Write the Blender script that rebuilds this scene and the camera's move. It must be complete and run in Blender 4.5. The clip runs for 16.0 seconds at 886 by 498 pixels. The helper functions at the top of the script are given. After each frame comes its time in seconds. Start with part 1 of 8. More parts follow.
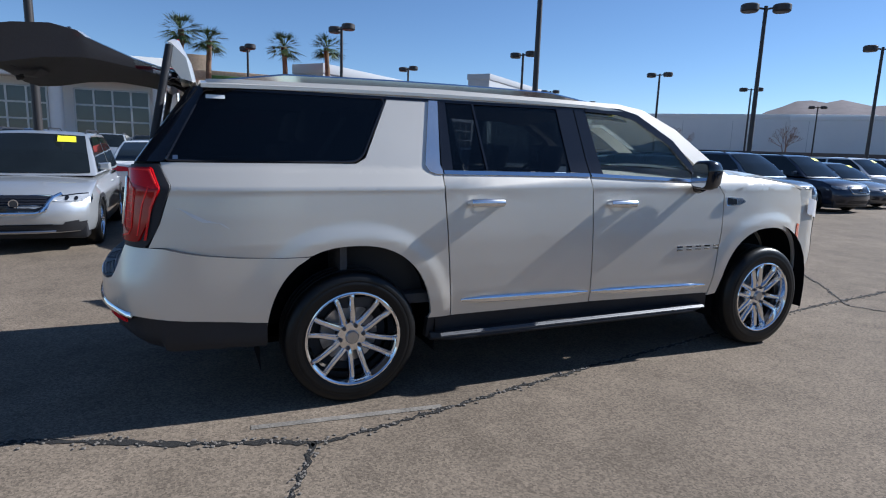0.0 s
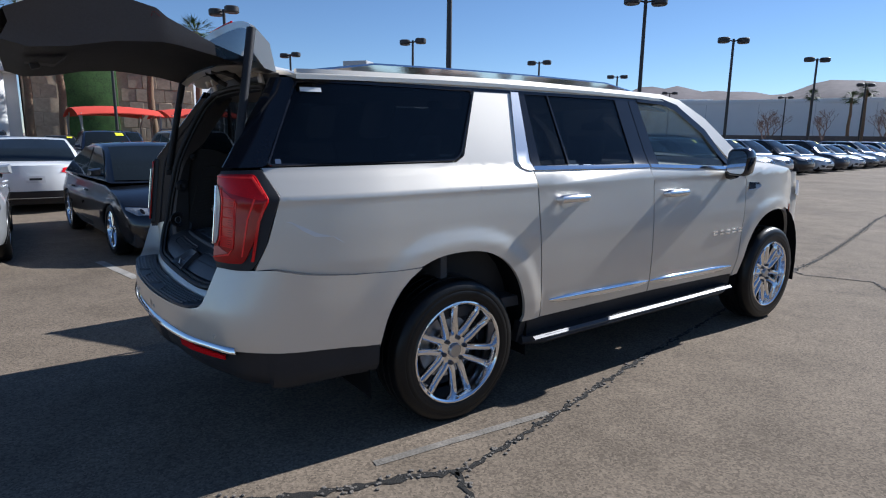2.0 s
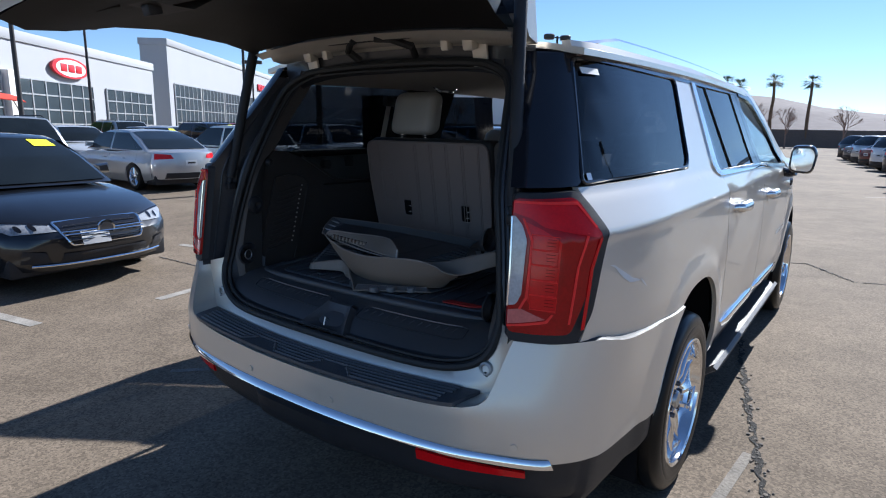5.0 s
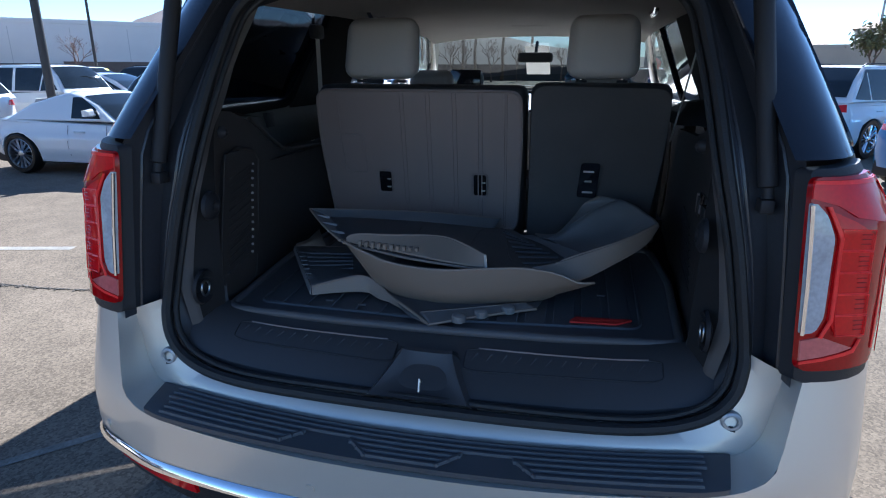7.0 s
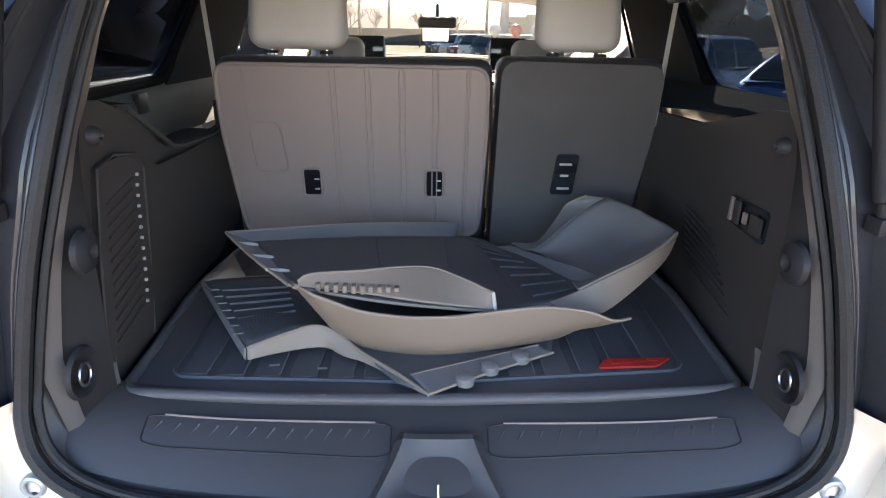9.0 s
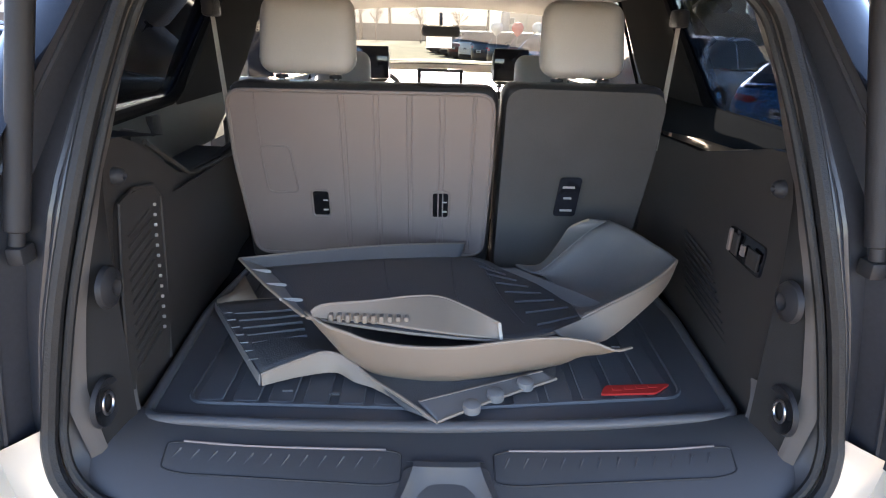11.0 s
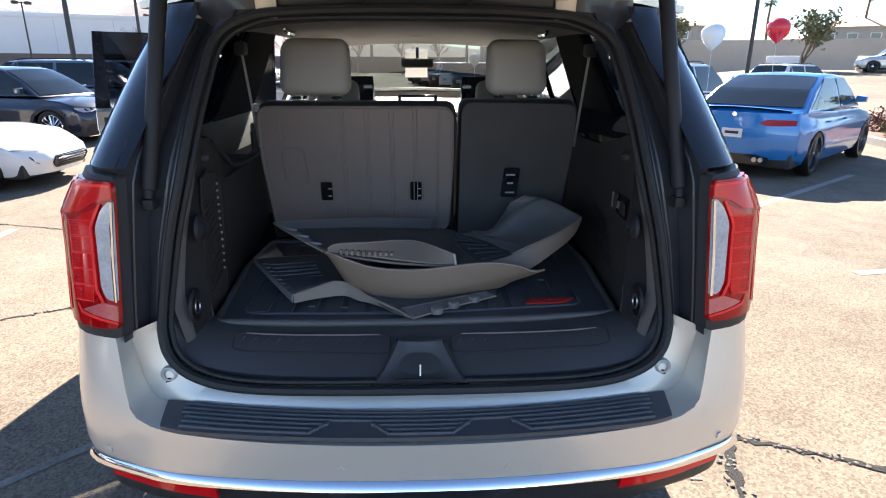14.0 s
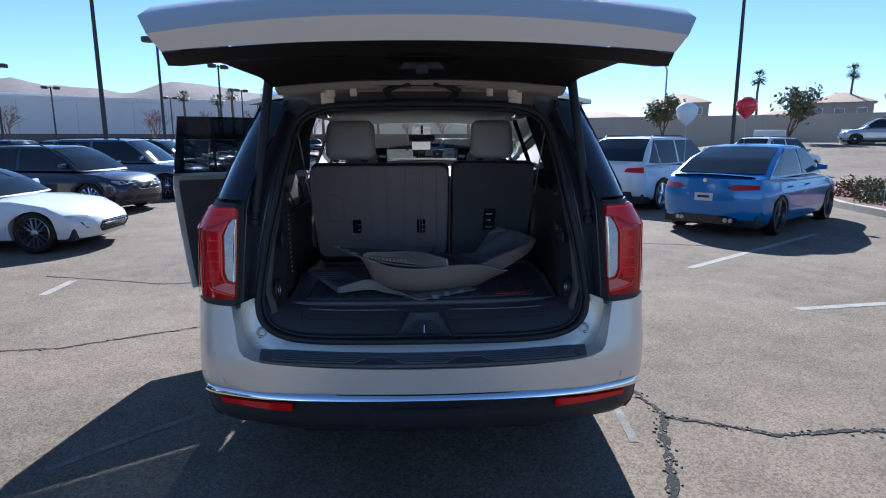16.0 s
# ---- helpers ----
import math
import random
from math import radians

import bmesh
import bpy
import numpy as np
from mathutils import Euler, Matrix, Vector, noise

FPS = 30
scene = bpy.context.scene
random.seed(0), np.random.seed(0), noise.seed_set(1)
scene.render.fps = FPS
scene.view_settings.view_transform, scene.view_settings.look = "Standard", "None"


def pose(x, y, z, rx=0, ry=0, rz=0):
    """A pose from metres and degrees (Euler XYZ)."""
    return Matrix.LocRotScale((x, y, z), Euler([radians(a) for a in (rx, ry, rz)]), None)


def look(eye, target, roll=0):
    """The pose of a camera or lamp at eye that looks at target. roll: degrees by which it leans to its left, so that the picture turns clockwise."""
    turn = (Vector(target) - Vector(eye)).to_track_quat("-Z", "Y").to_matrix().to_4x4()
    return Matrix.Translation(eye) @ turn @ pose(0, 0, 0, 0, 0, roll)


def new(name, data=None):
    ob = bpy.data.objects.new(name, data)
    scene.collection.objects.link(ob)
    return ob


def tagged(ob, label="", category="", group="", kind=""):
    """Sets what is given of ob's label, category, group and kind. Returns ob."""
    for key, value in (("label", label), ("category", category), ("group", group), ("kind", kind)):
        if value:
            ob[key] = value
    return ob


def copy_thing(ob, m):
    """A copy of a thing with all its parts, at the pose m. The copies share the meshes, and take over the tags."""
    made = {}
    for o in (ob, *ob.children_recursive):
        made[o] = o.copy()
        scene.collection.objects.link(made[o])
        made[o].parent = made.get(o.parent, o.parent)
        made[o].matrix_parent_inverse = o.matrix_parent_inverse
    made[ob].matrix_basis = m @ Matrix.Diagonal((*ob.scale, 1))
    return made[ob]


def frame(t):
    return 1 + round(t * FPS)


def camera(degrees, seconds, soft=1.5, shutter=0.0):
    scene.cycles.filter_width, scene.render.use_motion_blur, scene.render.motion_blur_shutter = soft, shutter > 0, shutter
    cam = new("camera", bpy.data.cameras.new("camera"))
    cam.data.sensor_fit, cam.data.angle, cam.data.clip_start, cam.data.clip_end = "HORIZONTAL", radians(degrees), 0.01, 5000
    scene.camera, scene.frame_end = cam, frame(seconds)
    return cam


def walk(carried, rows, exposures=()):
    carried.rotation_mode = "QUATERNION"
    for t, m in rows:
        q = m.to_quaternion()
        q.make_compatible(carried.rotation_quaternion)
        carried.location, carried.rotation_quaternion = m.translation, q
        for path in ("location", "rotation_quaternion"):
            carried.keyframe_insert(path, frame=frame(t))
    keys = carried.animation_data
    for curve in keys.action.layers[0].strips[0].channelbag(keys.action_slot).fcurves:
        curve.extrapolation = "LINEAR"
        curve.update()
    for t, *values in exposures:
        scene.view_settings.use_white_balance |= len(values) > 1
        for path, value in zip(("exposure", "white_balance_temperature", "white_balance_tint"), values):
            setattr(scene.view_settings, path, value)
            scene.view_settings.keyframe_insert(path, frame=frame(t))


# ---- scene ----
cam = camera(74.0, 16.0, 1.1)
PATH = [
    (0, (4.256, -0.861, 1.523), (2.45, -0.073, 1.183), 1.9),
    (0.5, (4.104, -1.125, 1.519), (2.352, -0.229, 1.162), 1.1),
    (1, (3.872, -1.339, 1.525), (2.179, -0.341, 1.155), 0.6),
    (1.5, (3.665, -1.617, 1.536), (2.033, -0.523, 1.164), 0.6),
    (2, (3.426, -1.847, 1.539), (1.83, -0.7, 1.168), 0.7),
    (2.5, (3.135, -2.007, 1.553), (1.571, -0.818, 1.181), 0.4),
    (3, (2.857, -2.179, 1.547), (1.355, -0.914, 1.172), 0.7),
    (3.5, (2.564, -2.364, 1.557), (1.128, -1.025, 1.179), 0.6),
    (6, (0.867, -2.609, 1.562), (0.103, -0.816, 1.112), 1.2),
    (6.5, (0.543, -2.514, 1.568), (0.029, -0.648, 1.065), 0.9),
    (7, (0.316, -2.351, 1.562), (-0.096, -0.483, 0.979), 0.2),
    (7.5, (0.201, -2.166, 1.573), (-0.134, -0.298, 0.942), -0.7),
    (8, (0.105, -2.053, 1.573), (-0.05, -0.175, 0.904), -0.0),
    (8.5, (-0.005, -1.983, 1.572), (0.009, -0.102, 0.893), 0.8),
    (9, (-0.015, -1.952, 1.574), (0.022, -0.073, 0.89), 1.1),
    (9.5, (-0.044, -1.953, 1.599), (0.037, -0.048, 0.994), 1.7),
    (12, (-0.029, -1.987, 1.677), (-0.019, -0.135, 0.921), 1.1),
    (12.5, (-0.039, -2.017, 1.684), (-0.019, -0.167, 0.926), 0.7),
    (13, (-0.039, -2.129, 1.681), (0.022, -0.266, 0.957), 0.3),
    (13.5, (-0.006, -2.349, 1.671), (0.079, -0.472, 0.985), 0.4),
    (14, (-0.002, -2.6, 1.658), (0.081, -0.696, 1.052), 0.3),
    (14.5, (-0.036, -2.877, 1.65), (0.054, -0.947, 1.132), 0.2),
    (15, (0.016, -3.148, 1.642), (0.106, -1.202, 1.189), 0.2),
    (15.5, (0.058, -3.386, 1.639), (0.138, -1.424, 1.261), -0.1),
    (16, (-0.003, -3.539, 1.643), (0.066, -1.575, 1.274), -0.2),
]
EXPOSURES = [(0, 0.68, 5600, 10), (2, 0.64, 5700, 10), (3.5, 0.74, 5800, 10), (6, 1.25, 5600, 10), (7, 1.7, 5400, 9), (7.5, 2.25, 5600, 10), (8, 2.9, 6200, 9), (8.5, 3.5, 7100, 14), (9, 3.92, 7700, 17), (9.5, 4.0, 7700, 17), (12.5, 3.92, 7700, 17), (13, 3.35, 7200, 15), (13.5, 2.95, 6900, 13), (14, 2.45, 6700, 12), (14.5, 1.95, 6300, 10), (15, 1.45, 5650, 10), (16, 1.15, 5400, 11)]
walk(cam, [(t, look(eye, target, roll)) for t, eye, target, roll in PATH], EXPOSURES)
SKY_STRENGTH, SUN_STRENGTH = 0.068, 5.0

# ---- light: winter sun ahead of the parked car, clear desert sky ----
SUN = Vector((0.10, 1.48, 1.0)).normalized()
SUN_EL, SUN_AZ = math.asin(SUN.z), math.atan2(SUN.x, SUN.y)
world = bpy.data.worlds.new("clear_sky")
scene.world = world
world.use_nodes = True
wn = world.node_tree
sky = wn.nodes.new("ShaderNodeTexSky")
sky.sky_type = "NISHITA"
sky.sun_disc = False
sky.sun_elevation, sky.sun_rotation = SUN_EL, SUN_AZ
sky.altitude, sky.air_density, sky.dust_density, sky.ozone_density = 600, 0.85, 0.0, 3.4
bg = wn.nodes["Background"]
bg.inputs["Strength"].default_value = SKY_STRENGTH
wn.links.new(sky.outputs["Color"], bg.inputs["Color"])
sun_data = bpy.data.lights.new("sun", "SUN")
sun_data.energy, sun_data.angle, sun_data.color = SUN_STRENGTH, radians(0.55), (1.0, 0.95, 0.87)
sun = new("sun", sun_data)
sun.matrix_world = look(SUN * 60, (0, 0, 0))

# ---- materials ----


def material(name, color, rough=0.5, metal=0.0, vary=0.12, scale=3.0, grain=120.0, bump=0.0, coat=0.0, spec=0.5,
             second=None, mix=0.0, trans=0.0, ior=1.45, emit=None, alpha=None):
    """A principled surface with two sizes of colour variation and fine relief."""
    m = bpy.data.materials.new(name)
    m.use_nodes = True
    nt = m.node_tree
    b = nt.nodes["Principled BSDF"]
    tc = nt.nodes.new("ShaderNodeTexCoord")
    b.inputs["Roughness"].default_value = rough
    b.inputs["Metallic"].default_value = metal
    b.inputs["Coat Weight"].default_value = coat
    b.inputs["Coat Roughness"].default_value = 0.04
    b.inputs["Specular IOR Level"].default_value = spec
    b.inputs["Transmission Weight"].default_value = trans
    b.inputs["IOR"].default_value = ior
    if vary <= 0:
        b.inputs["Base Color"].default_value = (*color, 1)
    else:
        n1, n2 = nt.nodes.new("ShaderNodeTexNoise"), nt.nodes.new("ShaderNodeTexNoise")
        n1.inputs["Scale"].default_value, n1.inputs["Detail"].default_value = scale, 4
        n2.inputs["Scale"].default_value, n2.inputs["Detail"].default_value = grain, 3
        for n in (n1, n2):
            nt.links.new(tc.outputs["Object"], n.inputs["Vector"])
        add = nt.nodes.new("ShaderNodeMath")
        add.operation = "ADD"
        nt.links.new(n1.outputs["Fac"], add.inputs[0])
        nt.links.new(n2.outputs["Fac"], add.inputs[1])
        rng = nt.nodes.new("ShaderNodeMapRange")
        rng.inputs["From Min"].default_value, rng.inputs["From Max"].default_value = 0.6, 1.4
        rng.inputs["To Min"].default_value, rng.inputs["To Max"].default_value = 0.0, 1.0
        nt.links.new(add.outputs[0], rng.inputs["Value"])
        ramp = nt.nodes.new("ShaderNodeMix")
        ramp.data_type = "RGBA"
        lo = [max(0, c * (1 - vary)) for c in color]
        hi = [min(1, c * (1 + vary)) for c in color] if second is None else list(second)
        ramp.inputs["A"].default_value, ramp.inputs["B"].default_value = (*lo, 1), (*hi, 1)
        nt.links.new(rng.outputs["Result"], ramp.inputs["Factor"])
        nt.links.new(ramp.outputs["Result"], b.inputs["Base Color"])
        if bump > 0:
            bp = nt.nodes.new("ShaderNodeBump")
            bp.inputs["Strength"].default_value, bp.inputs["Distance"].default_value = bump, 0.01
            nt.links.new(n2.outputs["Fac"], bp.inputs["Height"])
            nt.links.new(bp.outputs["Normal"], b.inputs["Normal"])
        rr = nt.nodes.new("ShaderNodeMapRange")
        rr.inputs["To Min"].default_value, rr.inputs["To Max"].default_value = rough * 0.88, min(1, rough * 1.12)
        nt.links.new(n1.outputs["Fac"], rr.inputs["Value"])
        nt.links.new(rr.outputs["Result"], b.inputs["Roughness"])
    if emit:
        b.inputs["Emission Color"].default_value, b.inputs["Emission Strength"].default_value = (*emit[0], 1), emit[1]
    return m


def glass_material(name, tint, rough=0.0):
    """Tinted pane: clear-through light takes the tint, the surface mirrors like glass."""
    m = bpy.data.materials.new(name)
    m.use_nodes = True
    nt = m.node_tree
    nt.nodes.remove(nt.nodes["Principled BSDF"])
    out = nt.nodes["Material Output"]
    tr, gl, fr, pw, ma, mx = (nt.nodes.new(k) for k in ("ShaderNodeBsdfTransparent", "ShaderNodeBsdfGlossy", "ShaderNodeLayerWeight", "ShaderNodeMath", "ShaderNodeMath", "ShaderNodeMixShader"))
    tr.inputs["Color"].default_value = (*tint, 1)
    gl.inputs["Roughness"].default_value = rough
    fr.inputs["Blend"].default_value = 0.5
    pw.operation, ma.operation = "POWER", "MULTIPLY_ADD"
    pw.inputs[1].default_value = 5.0
    ma.inputs[1].default_value, ma.inputs[2].default_value = 0.90, 0.04
    nt.links.new(fr.outputs["Facing"], pw.inputs[0])
    nt.links.new(pw.outputs[0], ma.inputs[0])
    nt.links.new(ma.outputs[0], mx.inputs[0])
    nt.links.new(tr.outputs[0], mx.inputs[1])
    nt.links.new(gl.outputs[0], mx.inputs[2])
    nt.links.new(mx.outputs[0], out.inputs["Surface"])
    return m


def paint(name, color, metal=0.35, rough=0.33, coat=1.0):
    return material(name, color, rough=rough, metal=metal, vary=0.05, scale=1.2, grain=900, coat=coat)


M = {}
M["champagne"] = paint("champagne_pearl_paint", (0.66, 0.612, 0.538), metal=0.42, rough=0.36, coat=0.7)
M["black_gloss"] = material("gloss_black_trim", (0.012, 0.013, 0.018), rough=0.12, vary=0.2, coat=0.25)
M["black_plastic"] = material("black_grained_plastic", (0.026, 0.026, 0.029), rough=0.48, vary=0.25, grain=700, bump=0.15, spec=0.3)
M["trim_dark"] = material("charcoal_trim_plastic", (0.047, 0.043, 0.041), rough=0.55, spec=0.25, vary=0.2, grain=900, bump=0.2)
M["channel"] = material("gate_frame_dark_paint", (0.040, 0.042, 0.050), rough=0.36, vary=0.2, coat=0.3)
M["felt"] = material("black_felt_lining", (0.010, 0.010, 0.011), rough=1.0, vary=0.3, grain=300, bump=0.3, spec=0.05)
M["fabric_and_darkened_trim"] = material("pillar_fabric_and_darkened_trim", (0.030, 0.029, 0.029), rough=0.95, vary=0.2, grain=700, bump=0.2, spec=0.08)
M["step_edge"] = material("dull_step_edge", (0.10, 0.10, 0.105), rough=0.5, metal=0.5, vary=0.1)
M["rubber"] = material("black_rubber", (0.018, 0.018, 0.019), rough=0.55, vary=0.3, grain=200, bump=0.2)
M["tyre"] = material("tyre_rubber", (0.008, 0.0078, 0.0078), rough=0.34, vary=0.3, scale=8, grain=150, bump=0.06, spec=0.3)
M["chrome"] = material("chrome", (0.82, 0.83, 0.85), rough=0.06, metal=1.0, vary=0.04)
M["alloy"] = material("polished_alloy", (0.82, 0.82, 0.83), rough=0.09, metal=1.0, vary=0.08)
M["alloy_dark"] = material("dark_alloy", (0.10, 0.10, 0.11), rough=0.3, metal=0.8, vary=0.1)
M["steel"] = material("brushed_steel", (0.45, 0.45, 0.46), rough=0.3, metal=1.0, vary=0.1)
M["red_lens"] = material("red_lamp_lens", (0.62, 0.005, 0.008), rough=0.08, vary=0.15, scale=14, spec=0.4)
M["red_lens_dark"] = material("deep_red_lamp_lens", (0.34, 0.002, 0.004), rough=0.08, vary=0.25, scale=14, spec=0.4)
# bright red for lines in the lamp: highlights on lens edges, as colour
M["red_lens_bright"] = material("bright_red_lens_highlight", (0.92, 0.045, 0.040), rough=0.10, vary=0.15, scale=20, spec=0.22)
M["pink_lens"] = material("pale_pink_lens", (0.55, 0.12, 0.12), rough=0.15, vary=0.15, scale=30, coat=0.8)
M["clear_lens"] = material("clear_lamp_lens", (0.72, 0.72, 0.74), rough=0.12, vary=0.1, coat=1.0)
M["clear_strip"] = material("clear_reversing_lens", (0.42, 0.43, 0.46), rough=0.12, vary=0.25, scale=25, grain=120, coat=0.8)
M["sill_trim"] = material("satin_sill_plastic", (0.054, 0.053, 0.056), rough=0.34, vary=0.12, grain=700, bump=0.1)
M["amber"] = material("amber_reflector", (0.55, 0.07, 0.01), rough=0.15, vary=0.1, coat=1.0)
M["privacy_glass"] = glass_material("privacy_glass", (0.20, 0.217, 0.235))
M["front_glass"] = glass_material("light_green_glass", (0.86, 0.92, 0.90))
# darkened well past clear glass, to dim the bright view through the windscreen
M["screen_glass"] = glass_material("dimmed_windscreen_glass", (0.18, 0.21, 0.20))
M["car_glass"] = material("dark_car_glass", (0.012, 0.016, 0.019), rough=0.03, vary=0.3, spec=0.45)
M["car_lamp"] = material("smoky_headlight_lens", (0.30, 0.31, 0.33), rough=0.08, vary=0.35, scale=18, grain=60, coat=0.8)
M["satin_chrome"] = material("satin_chrome", (0.74, 0.745, 0.76), rough=0.24, metal=1.0, vary=0.06)
M["car_glass_light"] = material("windscreen_glass", (0.010, 0.013, 0.015), rough=0.03, vary=0.4, scale=1.5, spec=0.3)
M["seat_panel"] = material("brown_grey_seat_back_plastic", (0.226, 0.182, 0.168), rough=0.42, vary=0.08, grain=900, bump=0.12)
M["seat_carpet"] = material("charcoal_seat_carpet", (0.095, 0.091, 0.091), rough=0.95, vary=0.3, grain=600, bump=0.6)
M["leather"] = material("light_grey_leather", (0.44, 0.415, 0.385), rough=0.48, vary=0.1, grain=500, bump=0.25)
M["leather_dark"] = material("dark_leather", (0.030, 0.029, 0.030), rough=0.4, vary=0.2, grain=500, bump=0.2)
M["headliner"] = material("pale_headliner_fabric", (0.42, 0.40, 0.37), rough=0.95, vary=0.08, grain=800, bump=0.2)
M["mat"] = material("cargo_liner_rubber", (0.088, 0.087, 0.092), rough=0.42, vary=0.2, grain=400, bump=0.15)
M["mat_taupe"] = material("taupe_floor_liner", (0.225, 0.182, 0.148), rough=0.42, vary=0.08, grain=500, bump=0.12)
M["mat_grey"] = material("grey_moulded_liner_wall", (0.165, 0.163, 0.165), rough=0.4, vary=0.1, grain=500, bump=0.12)
# the liner walls' grey, darkened: the floors' shade is put into the colour
M["mat_floor"] = material("textured_liner_floor_shaded", (0.088, 0.088, 0.092), rough=0.5, vary=0.2, grain=260, bump=0.3)
M["step_plastic"] = material("weathered_step_plastic", (0.085, 0.085, 0.090), rough=0.42, vary=0.2, grain=600, bump=0.2)
M["red_mark"] = material("red_stamped_mark", (0.50, 0.03, 0.025), rough=0.4, vary=0.1)
# trim plastic made lighter: the light falling on the pillar is in the colour
M["pillar_trim"] = material("brown_grey_lit_pillar_plastic", (0.085, 0.075, 0.071), rough=0.5, vary=0.08, grain=900, bump=0.15)
M["lining_grey"] = material("grey_green_lining", (0.075, 0.082, 0.079), rough=0.6, vary=0.1, grain=600, bump=0.15)
M["white_label"] = material("white_paper_label", (0.8, 0.8, 0.78), rough=0.7, vary=0.05)
M["yellow_label"] = material("yellow_window_sticker", (0.85, 0.80, 0.02), rough=0.6, vary=0.05)
M["screen"] = material("screen_glass", (0.01, 0.01, 0.012), rough=0.08, vary=0.1)
M["screen_on"] = material("lit_display", (0.3, 0.35, 0.4), rough=0.2, vary=0.3, scale=20, emit=((0.75, 0.85, 0.95), 0.7))
M["plate"] = material("licence_plate_white", (0.6, 0.6, 0.6), rough=0.5, vary=0.1, grain=60)
M["pole"] = material("dark_bronze_pole_paint", (0.035, 0.03, 0.028), rough=0.45, vary=0.2)
M["pole_grey"] = material("galvanised_pole", (0.30, 0.31, 0.33), rough=0.5, metal=0.5, vary=0.1)
M["lot_line"] = material("worn_white_parking_paint", (0.27, 0.25, 0.22), rough=0.85, vary=0.4, scale=6, grain=90, bump=0.3)
M["concrete"] = material("kerb_concrete", (0.36, 0.33, 0.29), rough=0.9, vary=0.18, grain=60, bump=0.4)
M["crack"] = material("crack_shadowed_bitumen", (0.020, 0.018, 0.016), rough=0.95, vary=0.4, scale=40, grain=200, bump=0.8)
M["crumb"] = material("crumbled_asphalt_edge", (0.16, 0.14, 0.12), rough=0.95, vary=0.35, scale=30, grain=150, bump=0.8)
M["stucco_white"] = material("white_stucco", (0.72, 0.71, 0.69), rough=0.85, vary=0.06, scale=0.3, grain=20, bump=0.2)
M["stucco_grey"] = material("pale_grey_panel", (0.38, 0.39, 0.41), rough=0.7, vary=0.05, scale=0.3, grain=20, bump=0.1)
M["gate_lining"] = material("dark_gate_lining", (0.015, 0.014, 0.0135), rough=0.6, spec=0.2, vary=0.15, grain=900, bump=0.15)
M["faint_line"] = material("faint_pale_line", (0.185, 0.165, 0.14), rough=0.9, vary=0.45, scale=9, grain=70, bump=0.3)
M["stucco_tan"] = material("tan_stucco", (0.52, 0.44, 0.35), rough=0.9, vary=0.1, scale=0.4, grain=15, bump=0.3)
M["stone_brown"] = material("brown_block_stone", (0.40, 0.315, 0.225), rough=0.9, vary=0.25, scale=0.8, grain=6, bump=0.5)
M["hedge"] = material("green_wall_foliage", (0.05, 0.11, 0.03), rough=0.9, vary=0.5, scale=2, grain=12, bump=0.8)
M["canopy_red"] = material("red_canopy_fabric", (0.62, 0.06, 0.035), rough=0.8, vary=0.1, scale=1)
M["sign_red"] = material("red_sign_face", (0.55, 0.02, 0.03), rough=0.4, vary=0.06)
M["window_dark"] = material("facade_glass", (0.05, 0.065, 0.075), rough=0.05, vary=0.3, scale=0.6, coat=0.6)
M["mullion"] = material("aluminium_mullion", (0.5, 0.5, 0.5), rough=0.4, metal=0.6, vary=0.1)
M["roof_tile"] = material("clay_roof_tile", (0.33, 0.24, 0.18), rough=0.9, vary=0.2, scale=1.5, grain=10, bump=0.5)
M["fence_dark"] = material("dark_block_fence", (0.13, 0.11, 0.10), rough=0.9, vary=0.25, scale=0.5, grain=8, bump=0.4)
M["bark"] = material("grey_brown_bark", (0.14, 0.10, 0.075), rough=0.95, vary=0.35, scale=6, grain=40, bump=0.8)
M["palm_trunk"] = material("palm_trunk", (0.17, 0.11, 0.065), rough=0.95, vary=0.35, scale=4, grain=20, bump=0.9)
M["frond"] = material("palm_frond", (0.055, 0.085, 0.025), rough=0.6, vary=0.35, scale=3, grain=20)
M["leaf"] = material("olive_leaves", (0.13, 0.13, 0.06), rough=0.7, vary=0.4, scale=3, grain=20)
M["twig"] = material("bare_twigs", (0.24, 0.16, 0.125), rough=0.95, vary=0.3)
M["mulch"] = material("red_brown_mulch", (0.17, 0.085, 0.06), rough=0.98, vary=0.45, scale=8, grain=45, bump=1.0)
# brown shifted towards blue: the distant haze is put into the colour
M["hill"] = material("bare_hazy_desert_hill", (0.125, 0.105, 0.108), rough=1.0, vary=0.3, scale=0.006, grain=0.05)
M["balloon_red"] = material("red_balloon", (0.75, 0.03, 0.04), rough=0.2, vary=0.05, coat=0.4)
M["balloon_white"] = material("pearl_white_balloon", (0.75, 0.76, 0.72), rough=0.2, vary=0.05, coat=0.4)

# ---- mesh helpers ----


def finish(bm, mat, angle=38):
    bmesh.ops.recalc_face_normals(bm, faces=bm.faces[:])
    lay = bm.verts.layers.float_vector.get("n")
    loop_n = []
    if lay:
        zero = Vector((0, 0, 0))
        for f in bm.faces:
            fine = all(v[lay].length > 0.5 for v in f.verts)
            for v in f.verts:
                n = v[lay].normalized() if fine else zero
                loop_n.append(-n if fine and n.dot(f.normal) < 0 else n)
    me = bpy.data.meshes.new("m")
    bm.to_mesh(me)
    bm.free()
    me.materials.append(mat)
    for p in me.polygons:
        p.use_smooth = True
    if angle < 180:
        me.set_sharp_from_angle(angle=radians(angle))
    if loop_n:
        me.normals_split_custom_set([tuple(n) for n in loop_n])
        me.attributes.remove(me.attributes["n"])
    return me


